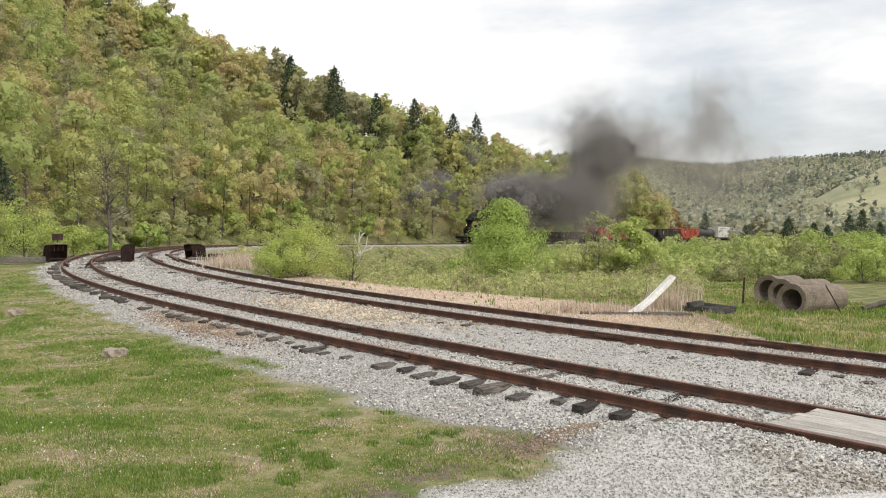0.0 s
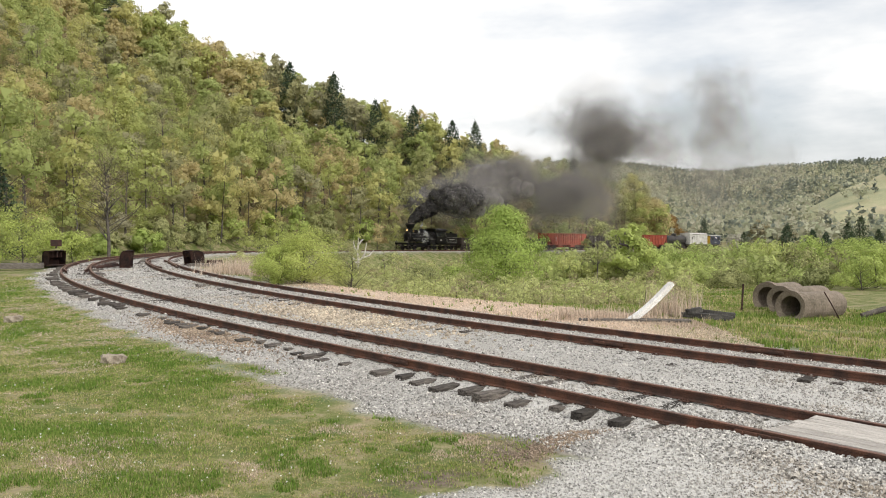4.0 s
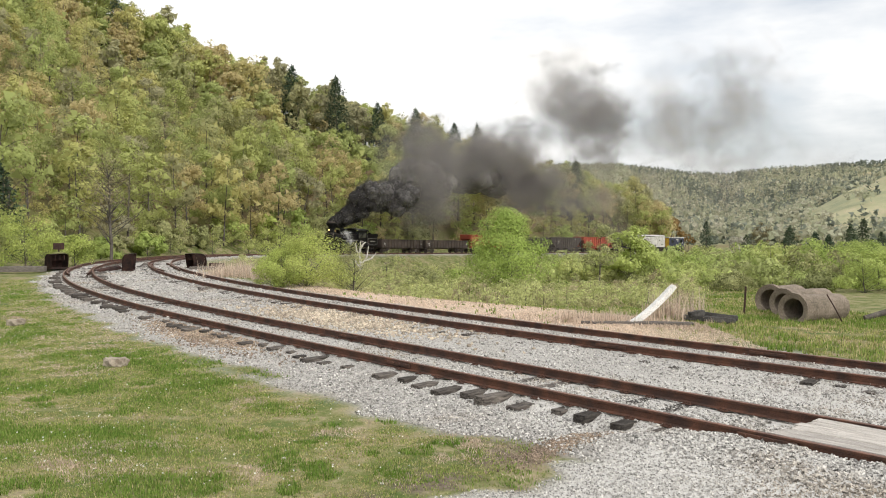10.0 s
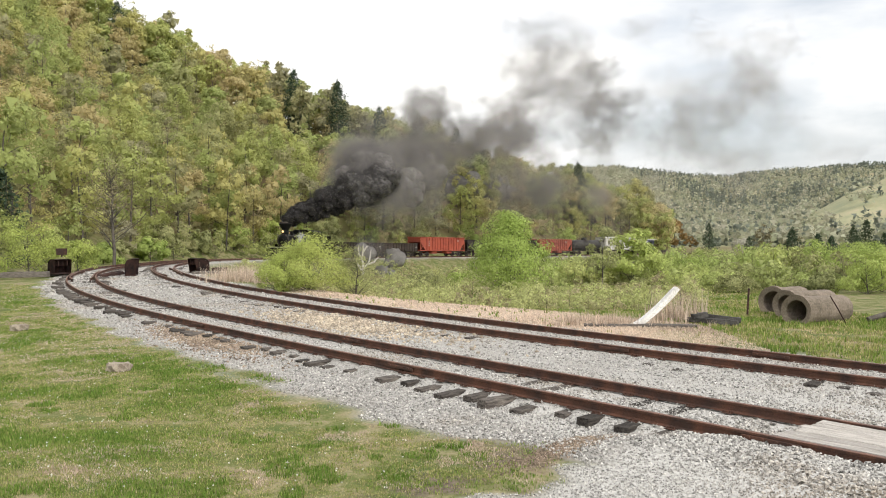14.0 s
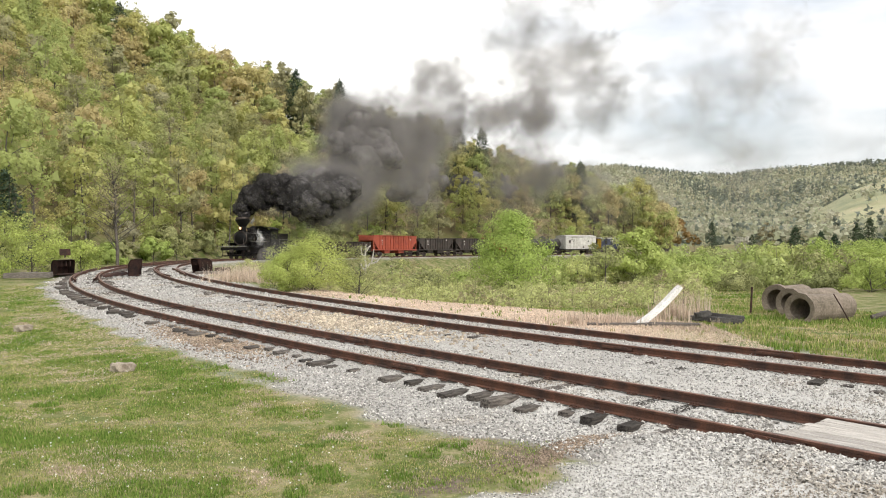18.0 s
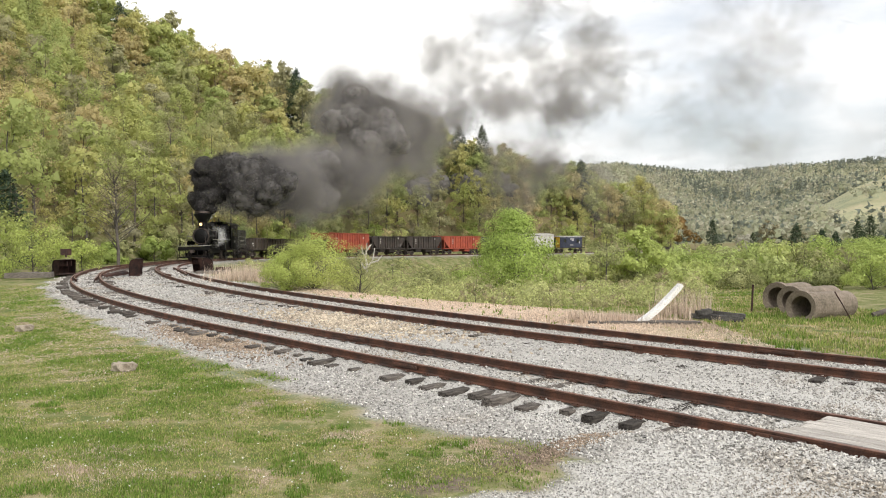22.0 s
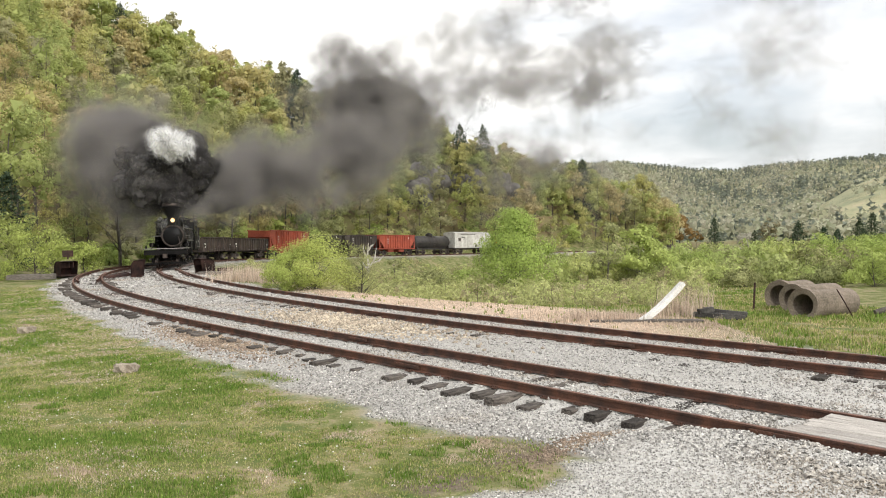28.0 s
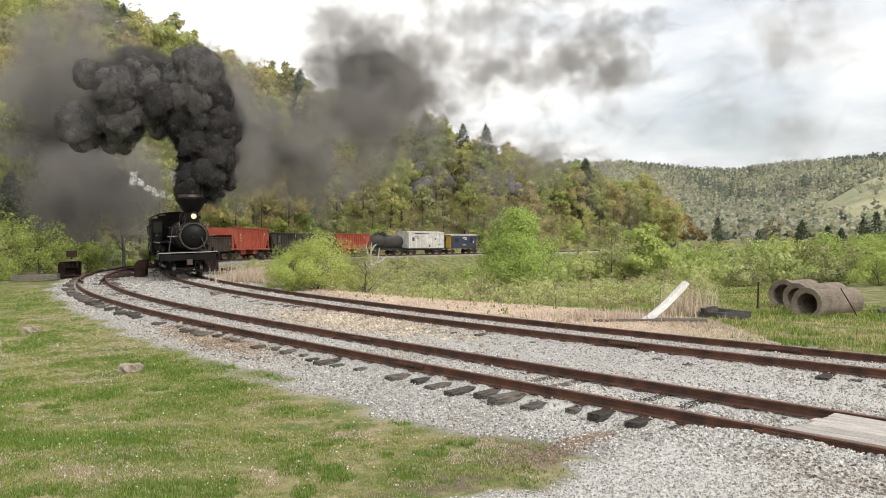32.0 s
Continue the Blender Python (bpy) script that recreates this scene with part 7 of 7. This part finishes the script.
rng = np.random.default_rng(77)
for k in range(160):
    along = .012 + .988 * (k / 159) ** .95
    size = (.33 + .82 * along ** .75) * rng.uniform(.5, 1.25)
    off = np.clip(rng.normal(size=3), -1.7, 1.7) * (.05 + .95 * along ** .75) * (1, .8, .85)
    spin, ax = rng.uniform(8, 20) * rng.choice((-1, 1)), rng.uniform(-30, 30, 2)
    ob = smoke_thing(COLUMN[k % 3] if along < .7 else BILLOWS[k % 5], "smoke_billow", "dense black coal smoke boiling over the locomotive's stack", size)
    halo = part("halo", (DARK_HALOS if along < .7 else HALOS)[k % 5], None, ob, "soft dark smoke round the billow")
    halo["kind"] = "stuff"
    halo.scale = (1.0 + .25 * along,) * 3
    rows = []
    for t in np.arange(0, 32.01, .5):
        w = 1 + .25 * math.sin(t * .9 + k)
        p = plume_point(t, along) + Vector(off) * w * float(np.interp(t, (0, 10, 17, 29, 31, 32), (.75, .85, 1.1, 1.05, 1.2, 1.35)))
        rows.append((t, Matrix.Translation(p) @ pose(0, 0, 0, ax[0], ax[1] + spin * .4 * t, spin * t)))
    SMOKE_ROWS.append((ob, rows))


# the trail: cells of smoke, each let go at the stack, that rise, drift and thin out over the line
def smoke_cell(depth, dark, pieces, puffs, until, course):
    """One cell of the trail at that depth. course: seconds, place sideways and up, half width and half height, and the share that has thinned away.
    Its pieces come out at the course's first second; its firm billows drift into the wood behind from the second `until` on."""
    course = np.array(course)
    born = course[0, 0]
    mean = float(np.sqrt(course[:, 3] * course[:, 4]).mean())
    for k in range(pieces + puffs):
        puff = k >= pieces
        rank = rng.uniform(0, 1)
        own = np.clip(rng.normal(size=3) * (.6, .5, .6), -1.2, 1.2)
        go = born + rng.uniform(-.4, .9)
        spin, ax = rng.uniform(.5, 2.5) * rng.choice((-1, 1)), rng.uniform(-25, 25, 2)
        if puff:
            rank = 9
            own *= .62
            ob = smoke_thing(TRAILS[k % 6], "smoke_puff", "firm grey billow in the drifting coal smoke", mean * rng.uniform(.3, .52))
        elif dark:
            ob = smoke_thing(WISPS[k % 8], "smoke_wisp", "soft grey drifting wisp of coal smoke", mean * rng.uniform(.6, 1.05))
        else:
            ob = smoke_thing(CLOUDS[k % 8], "smoke_cloud", "thin brownish smoke drifting over the valley", mean * rng.uniform(.65, 1.1))
        rows = []
        for t in np.arange(0, 32.01, .5):
            x, z, rx, rz, thin = (float(np.interp(min(t, until) if puff else t, course[:, 0], course[:, c])) for c in range(1, 6))
            # pieces that thin away spread far out and rise with the warm air
            gone = float(smooth(np.array([thin - rank * .95]), 0, .12)[0])
            wide = 1 + .9 * gone
            p = Vector((x + own[0] * rx * wide, depth + own[1] * min(rx, rz) + 3 * gone, z + own[2] * rz * wide + .3 * rz * gone))
            if puff:
                blown = float(smooth(np.array([t]), until, until + 7)[0])
                p += Vector((0, 1.0 + 48 * blown, 0)) if depth > 125 else (p - Vector(EYE)) * .95 * blown
            turn = pose(0, 0, 0, ax[0] * (1 - gone) + 78 * gone, ax[1] * (1 - gone), spin * (t - born))
            if born > 0 and t < go + 1.5:
                # not yet let go: kept in the hillside behind the line, or deep under it
                inside, slow = (p + Vector((0, 48, 0)), 1.2) if depth > 125 else (p + Vector((0, 6, -30)), .5)
                p = inside.lerp(p, float(np.clip((t - go) / slow, 0, 1)))
            rows.append((t, Matrix.Translation(p) @ turn))
        SMOKE_ROWS.append((ob, rows))


smoke_cell(172, True, 15, 0, 25, ((0, 30.4, 15.8, 4.6, 5.1, 0), (3.5, 30.7, 19.0, 6.2, 4.1, 0), (6, 29.6, 22.5, 6.2, 5.1, 0.05), (8, 27.3, 24.4, 5.1, 5.6, 0.14), (10, 25.0, 25.4, 5.1, 5.8, 0.43), (12, 22.9, 28.3, 6.4, 6.4, 0.57), (14, 21.6, 31.4, 7.1, 6.4, 0.66), (17, 18.8, 36.1, 7.7, 5.4, 0.71), (21, 19.5, 38.8, 10.3, 5.8, 0.76), (25, 22.5, 40.0, 14.1, 7.7, 0.81), (28, 19.4, 38.6, 15.4, 9.0, 0.81), (32, 15.4, 37.5, 15.4, 9.6, 0.81)))
smoke_cell(172, True, 10, 0, 25, ((0, 33.5, 13.5, 3.9, 3.3, 0), (3.5, 34.3, 17.0, 4.4, 3.1, 0), (6, 35.3, 19.3, 4.4, 3.1, 0), (8, 34.5, 21.3, 3.9, 3.9, 0.19), (12, 34.9, 23.7, 5.8, 4.5, 0.47), (17, 34.4, 29.0, 7.7, 6.4, 0.71), (25, 33.1, 33.0, 9.0, 7.7, 0.85), (32, 32.4, 39.3, 10.3, 7.7, 0.9)))
smoke_cell(176, False, 18, 0, 25, ((0, 42.5, 14.9, 5.9, 2.9, 0), (6, 43.2, 18.2, 6.6, 3.7, 0), (8, 45.5, 19.9, 6.6, 4.2, 0.05), (10, 47.6, 20.9, 7.2, 4.7, 0.1), (14, 49.7, 22.2, 7.6, 5.8, 0.24), (17, 52.6, 24.8, 7.9, 6.3, 0.47), (21, 56.1, 26.2, 8.1, 7.2, 0.62), (25, 60.6, 27.4, 7.2, 8.5, 0.66), (28, 63.2, 28.6, 7.2, 9.2, 0.71), (32, 66.6, 30.0, 8.5, 10.5, 0.76)))
smoke_cell(178, False, 18, 0, 25, ((0, 54.2, 18.5, 5.6, 4.8, 0), (3.5, 56.2, 20.9, 5.3, 6.0, 0), (6, 58.4, 21.5, 5.3, 6.6, 0), (10, 59.3, 24.0, 6.6, 6.6, 0.1), (14, 61.6, 29.0, 7.3, 6.9, 0.28), (17, 64.4, 31.9, 6.6, 7.3, 0.47), (21, 65.0, 33.9, 6.6, 8.0, 0.57), (25, 67.8, 37.4, 5.6, 8.0, 0.66), (28, 69.9, 39.8, 5.6, 7.3, 0.68), (32, 72.1, 41.2, 6.0, 7.3, 0.71)))
smoke_cell(178, False, 8, 0, 25, ((0, 57.4, 24.3, 3.5, 4.0, 0), (3.5, 58.0, 26.2, 3.5, 5.0, 0.1), (8, 61.1, 28.8, 4.7, 5.6, 0.28), (14, 66.0, 34.2, 5.3, 5.3, 0.57), (20, 69.4, 38.0, 5.3, 6.6, 0.76), (32, 75.6, 45.2, 8.0, 8.0, 0.85)))
smoke_cell(180, False, 9, 0, 25, ((0, 56.1, 9.7, 11.4, 4.0, 0.19), (8, 58.3, 13.0, 12.1, 5.4, 0.38), (16, 61.2, 17.0, 13.4, 8.1, 0.76), (32, 71.6, 23.4, 18.8, 12.1, 0.9)))
smoke_cell(166, True, 14, 0, 25, ((0, 29.1, 6.2, 4.5, 3.7, 0), (3.5, 29.6, 8.8, 4.5, 4.0, 0), (6, 30.4, 12.2, 3.5, 4.5, 0.1), (8, 30.3, 15.1, 3.7, 5.2, 0.19), (10, 30.7, 17.5, 3.5, 5.2, 0.28), (12, 30.9, 19.2, 4.0, 5.0, 0.38), (14, 30.2, 20.7, 4.5, 4.7, 0.47), (17, 30.1, 24.3, 4.7, 4.7, 0.57), (21, 28.6, 25.4, 5.7, 4.7, 0.66), (25, 26.4, 27.2, 7.4, 6.2, 0.76), (32, 29.0, 33.7, 9.9, 8.7, 0.85)))
smoke_cell(164, False, 8, 0, 25, ((0, 27.1, 2.2, 6.1, 4.2, 0.19), (8, 27.5, 5.2, 6.1, 5.4, 0.19), (14, 25.4, 7.2, 7.3, 6.1, 0.47), (20, 21.5, 9.0, 9.8, 6.1, 0.66), (32, 19.6, 9.8, 11.0, 7.3, 0.85)))
smoke_cell(163, True, 22, 0, 25, ((0, 22.6, 3.6, 4.9, 2.9, 0), (3.5, 22.6, 5.9, 5.8, 4.1, 0), (6, 22.1, 6.8, 6.1, 4.1, 0.1), (8, 19.4, 7.1, 6.3, 4.1, 0.28), (10, 17.2, 7.3, 6.3, 4.1, 0.38), (12, 15.9, 6.9, 5.6, 3.9, 0.57), (14, 16.5, 7.1, 6.3, 3.7, 0.71), (19, 16.1, 10.0, 6.8, 4.6, 0.76), (25, 15.1, 10.8, 7.3, 5.1, 0.81), (32, 14.1, 11.0, 8.5, 6.1, 0.87)))
smoke_cell(160, True, 24, 9, 7, ((0, 14.2, 4.9, 4.3, 2.1, 0), (2, 12.3, 7.6, 4.8, 2.9, 0), (3.5, 11.7, 8.6, 4.8, 3.1, 0), (6, 11.6, 10.4, 5.7, 3.1, 0), (8, 10.7, 12.0, 6.0, 3.6, 0.1), (10, 10.9, 13.7, 5.5, 4.3, 0.19), (12, 11.2, 16.4, 4.5, 4.8, 0.28), (14, 11.2, 18.4, 4.1, 5.3, 0.33), (17, 13.7, 21.7, 4.1, 5.0, 0.33), (19, 15.5, 22.3, 4.8, 5.0, 0.33), (21, 17.1, 22.8, 6.0, 4.8, 0.38), (25, 19.7, 24.6, 7.4, 5.0, 0.38), (28, 22.3, 26.0, 7.9, 6.0, 0.43), (30, 25.2, 27.4, 7.4, 6.2, 0.47), (32, 27.1, 29.5, 7.4, 6.4, 0.47)))
smoke_cell(160, False, 12, 0, 7, ((3, 14.4, 6.4, 4.3, 2.9, 0), (6, 14.3, 10.0, 5.3, 3.3, 0.1), (8, 15.4, 9.2, 5.3, 3.8, 0.19), (12, 13.5, 10.4, 5.3, 4.5, 0.28), (14, 13.7, 12.8, 5.3, 4.5, 0.38), (17, 13.9, 15.0, 5.3, 5.3, 0.47), (21, 14.1, 13.2, 6.6, 6.0, 0.62), (25, 14.7, 13.3, 7.2, 6.0, 0.71), (32, 13.9, 14.0, 7.2, 6.0, 0.85)))
smoke_cell(151, True, 24, 7, 8, ((2.6, 5.8, 4.3, 3.4, 2.3, 0), (3.5, 5.8, 5.1, 3.8, 2.7, 0), (6, 5.7, 8.4, 4.3, 3.8, 0), (8, 5.5, 11.2, 4.1, 4.5, 0.03), (10, 5.9, 12.5, 4.7, 4.5, 0.14), (12, 4.1, 13.1, 5.6, 4.5, 0.28), (14, 2.6, 15.4, 6.5, 4.1, 0.39), (17, 0.3, 18.3, 6.8, 4.1, 0.49), (20, -0.1, 19.3, 6.8, 4.5, 0.56), (32, 3.4, 25.6, 10.1, 6.8, 0.64)))
smoke_cell(151, False, 6, 0, 8, ((9, 6.7, 15.2, 2.9, 2.5, 0), (12, 7.8, 20.0, 2.9, 1.6, 0.07), (14, 9.0, 21.9, 2.9, 1.6, 0.14), (17, 6.4, 22.2, 4.1, 1.4, 0.21), (19, 6.0, 23.2, 4.7, 1.6, 0.28), (21, 4.5, 25.2, 5.2, 2.5, 0.32), (25, 7.1, 28.8, 5.6, 4.5, 0.42), (32, 8.6, 37.3, 9.0, 5.6, 0.56)))
smoke_cell(146, True, 18, 0, 25, ((5, 0.4, 7.5, 2.0, 2.6, 0), (6, -0.9, 9.4, 2.2, 2.8, 0), (8, -2.6, 13.2, 2.1, 3.1, 0), (10, -2.6, 16.3, 2.0, 3.3, 0.03), (12, -2.6, 19.6, 2.1, 3.1, 0.07), (14, -2.5, 22.5, 2.4, 2.6, 0.14), (17, -1.5, 26.3, 2.6, 2.8, 0.24), (19, -0.3, 28.0, 3.1, 3.1, 0.28), (21, 1.3, 30.2, 3.5, 3.3, 0.32), (23, 2.2, 30.7, 4.4, 3.9, 0.35), (25, 4.2, 31.7, 5.0, 4.1, 0.39), (28, 5.1, 32.2, 5.4, 4.6, 0.42), (32, 5.6, 35.3, 7.6, 5.4, 0.49)))
smoke_cell(143, True, 26, 12, 13, ((5.5, -1.0, 5.6, 3.6, 2.8, 0), (8, -3.6, 7.7, 4.9, 3.6, 0), (10, -3.9, 9.4, 5.3, 3.8, 0), (12, -5.6, 11.0, 5.3, 4.5, 0.07), (14, -6.1, 13.3, 5.3, 4.9, 0.1), (17, -6.4, 16.1, 4.7, 5.1, 0.14), (19, -6.9, 17.0, 4.9, 5.3, 0.17), (21, -7.5, 17.4, 4.9, 4.5, 0.21), (25, -7.6, 20.4, 5.3, 4.7, 0.28), (28, -7.2, 22.3, 5.3, 5.3, 0.32), (30, -7.0, 23.7, 5.3, 5.8, 0.39), (32, -7.0, 26.5, 5.6, 6.0, 0.42)))
smoke_cell(132, True, 14, 6, 15, ((9.5, -5.1, 6.0, 3.5, 2.4, 0), (12, -6.1, 6.9, 3.9, 2.6, 0), (14, -7.7, 8.0, 4.5, 2.8, 0.14), (17, -7.9, 9.7, 4.5, 3.0, 0.32), (19, -4.9, 12.2, 3.9, 3.5, 0.35), (23, -5.0, 13.8, 3.9, 3.5, 0.42), (28, -4.6, 16.4, 3.9, 3.9, 0.49), (32, -5.1, 18.1, 4.9, 3.9, 0.56)))
smoke_cell(119, True, 52, 16, 22, ((11.5, -11.8, 8.3, 2.5, 2.0, 0), (14, -11.8, 9.9, 3.0, 2.3, 0), (17, -12.4, 14.3, 3.2, 3.0, 0), (19, -13.0, 15.1, 3.6, 3.4, 0), (21, -12.7, 16.6, 4.1, 3.7, 0), (23, -13.3, 18.7, 4.4, 3.7, 0.03), (25, -13.3, 19.7, 5.0, 4.4, 0.07), (28, -13.3, 21.2, 5.3, 4.6, 0.14), (29, -13.6, 22.7, 5.7, 4.8, 0.17), (32, -13.7, 25.1, 5.7, 4.6, 0.21)))
smoke_cell(117, True, 40, 12, 22, ((13.5, -9.2, 8.7, 2.6, 1.9, 0), (17, -10.1, 11.5, 2.8, 2.6, 0), (20, -9.3, 12.9, 3.1, 3.1, 0), (23, -9.3, 14.6, 3.5, 3.8, 0.07), (25, -9.6, 14.8, 3.7, 3.8, 0.1), (28, -10.3, 16.6, 3.8, 4.7, 0.14), (30, -9.6, 18.9, 4.0, 5.1, 0.21), (32, -9.4, 20.4, 4.4, 5.2, 0.24)))
smoke_cell(108, True, 50, 18, 23, ((15.2, -16.5, 5.4, 4.0, 1.6, 0), (17, -16.7, 6.1, 4.0, 1.9, 0), (19, -16.7, 6.6, 4.0, 2.3, 0), (21, -16.3, 7.7, 4.4, 2.3, 0), (23, -15.9, 8.4, 4.7, 2.6, 0), (25, -15.1, 9.0, 4.7, 2.9, 0.03), (28, -13.5, 10.6, 4.5, 3.7, 0.07), (29, -12.7, 12.3, 5.0, 4.4, 0.1), (30, -12.0, 13.8, 4.8, 4.8, 0.14), (32, -12.7, 13.8, 4.8, 5.0, 0.17)))
smoke_cell(98, True, 46, 16, 23, ((18, -20.8, 5.8, 2.6, 1.8, 0), (19, -21.3, 6.5, 2.8, 2.0, 0), (21, -20.8, 7.2, 3.1, 2.2, 0), (23, -21.5, 7.8, 3.2, 2.3, 0), (25, -22.2, 8.5, 3.5, 2.6, 0), (28, -22.5, 9.0, 3.7, 3.1, 0.03), (29, -21.9, 9.7, 4.1, 3.4, 0.07), (30, -20.5, 10.4, 4.4, 3.5, 0.1), (32, -20.2, 11.4, 4.2, 4.1, 0.14)))
smoke_cell(96, True, 24, 0, 23, ((18.5, -16.8, 5.8, 2.9, 1.7, 0), (23, -17.5, 6.3, 2.9, 1.9, 0), (25, -17.5, 6.8, 3.2, 2.1, 0), (28, -16.9, 7.6, 3.6, 2.6, 0.07), (32, -16.0, 8.9, 3.6, 3.6, 0.14)))
smoke_cell(88, True, 40, 0, 25, ((21.5, -22.9, 6.5, 1.6, 1.7, 0), (23, -22.5, 6.6, 2.0, 1.8, 0), (25, -22.6, 6.3, 2.2, 2.0, 0), (28, -23.5, 6.7, 2.6, 2.4, 0), (29, -23.8, 9.4, 2.8, 3.5, 0), (30, -23.9, 10.5, 2.6, 4.1, 0.03), (31, -23.8, 10.7, 2.6, 4.3, 0.07), (32, -22.7, 10.5, 2.6, 4.6, 0.1)))
smoke_cell(78, True, 52, 0, 25, ((23.2, -25.0, 7.6, 2.0, 2.0, 0), (25, -27.3, 9.0, 2.8, 2.3, 0), (28, -30.2, 8.6, 3.2, 3.1, 0), (29, -33.1, 7.7, 3.5, 3.8, 0), (30, -33.8, 8.0, 3.3, 4.8, 0.03), (31, -35.3, 8.6, 3.6, 5.4, 0.1), (32, -36.2, 9.1, 4.1, 5.8, 0.17)))
smoke_cell(72, True, 44, 0, 25, ((24.8, -23.6, 9.4, 2.3, 1.7, 0), (25.4, -24.3, 9.1, 2.7, 2.0, 0), (28, -27.2, 9.9, 3.0, 2.3, 0), (29, -28.2, 10.6, 3.0, 2.7, 0), (30, -29.8, 11.4, 3.1, 3.4, 0.03), (31, -31.5, 12.9, 2.7, 3.6, 0.1), (32, -34.2, 12.7, 2.7, 4.7, 0.21)))
smoke_cell(66, True, 48, 0, 25, ((27, -22.6, 6.4, 2.1, 1.8, 0), (28, -22.6, 6.0, 2.5, 2.0, 0), (29, -25.1, 6.2, 3.1, 2.7, 0), (30, -25.7, 6.3, 3.3, 3.1, 0), (31, -26.2, 5.9, 3.4, 3.2, 0), (32, -27.4, 5.2, 3.9, 3.2, 0.07)))
smoke_cell(65, True, 40, 0, 25, ((28.1, -21.8, 10.4, 1.8, 1.5, 0), (29, -21.9, 11.0, 3.3, 2.1, 0), (30, -23.5, 12.2, 3.3, 2.4, 0), (31, -24.9, 13.6, 3.0, 2.4, 0.07), (32, -28.8, 15.2, 2.7, 3.0, 0.21)))
smoke_cell(63, True, 32, 0, 25, ((28.3, -19.1, 8.9, 1.5, 1.8, 0), (29, -18.5, 9.7, 2.1, 2.6, 0), (30, -18.6, 10.4, 2.0, 2.9, 0), (31, -17.8, 10.6, 1.9, 2.7, 0.07), (32, -16.9, 11.0, 1.8, 2.9, 0.21)))

# white steam: jets at the dome that lean away as the engine comes on, and one burst over the stack that the smoke swallows
for k in range(14):
    ob = smoke_thing(flake_mesh("steam_puff", 470 + k, .8, .8, 1.0, 14, .8, M_STEAM, .7), "steam_puff", "small white steam jet over the locomotive's dome", .15 + .022 * k)
    rows = []
    for t in np.arange(0, 32.1, .5):
        p = on_loco(t, (LOCO_L / 2 - 5.6, .2, 4.1))
        far = float(np.interp(t, (0, 26, 28, 29), (0, 0, .3, 1)))
        calm = Vector((.06 * k, .1, .1 * k)) if k < 5 else Vector((0, .1, -1.8))
        jet = Vector((-.22 * k, -.3, .125 * k + .1)) if k % 2 else Vector((-.02 * k, -.3, .17 * k))
        rows.append((t, Matrix.Translation(p + calm.lerp(jet, far)) @ pose(0, 0, 0, 0, 0, 25 * t)))
    SMOKE_ROWS.append((ob, rows))
for k in range(4):
    ob = smoke_thing(flake_mesh("steam_burst", 480 + k, .8, .8, .8, 34, 1.0, M_STEAM, .7), "steam_burst", "bright white burst of steam thrown up into the smoke", 1.0)
    rows = []
    for t in np.arange(0, 32.1, .25):
        inside = on_loco(t, (LOCO_L / 2 - 5.0 - .4 * k, .42, 2.3))
        out = on_loco(t, STACK) + Vector((1.35 - .5 * k, -1.8, 3.8 + .45 * (k % 2)))
        gone = plume_point(t, .5) + Vector((0, 1.2, 0))
        w = float(np.interp(t, (26.2, 27.2, 28.1, 28.6), (0, 1, 1, 1)))
        g = float(np.interp(t, (28.1, 28.6), (0, 1)))
        rows.append((t, Matrix.Translation(inside.lerp(out, w).lerp(gone, g)) @ pose(0, 0, 0, 0, 0, 15 * t)))
    SMOKE_ROWS.append((ob, rows))


# ---- what moves: the train along the loop, its wheels, and the smoke ----
def motions():
    back = 0.0
    for ob, L in CONSIST:
        walk(ob, [(t / 2, car_pose(front_s(t / 2) + back + L / 2, L)) for t in range(65)])
        back += L
    ticks = [k * .15 for k in range(213)] + [32.0]
    for w, r, x in TURNING:
        walk(w, [(t, Matrix.Translation((x, 0, r)) @ Matrix.Rotation((front_s(0) - front_s(t)) / r, 4, "Y")) for t in ticks])
    for ob, rows in SMOKE_ROWS:
        walk(ob, rows)


motions()
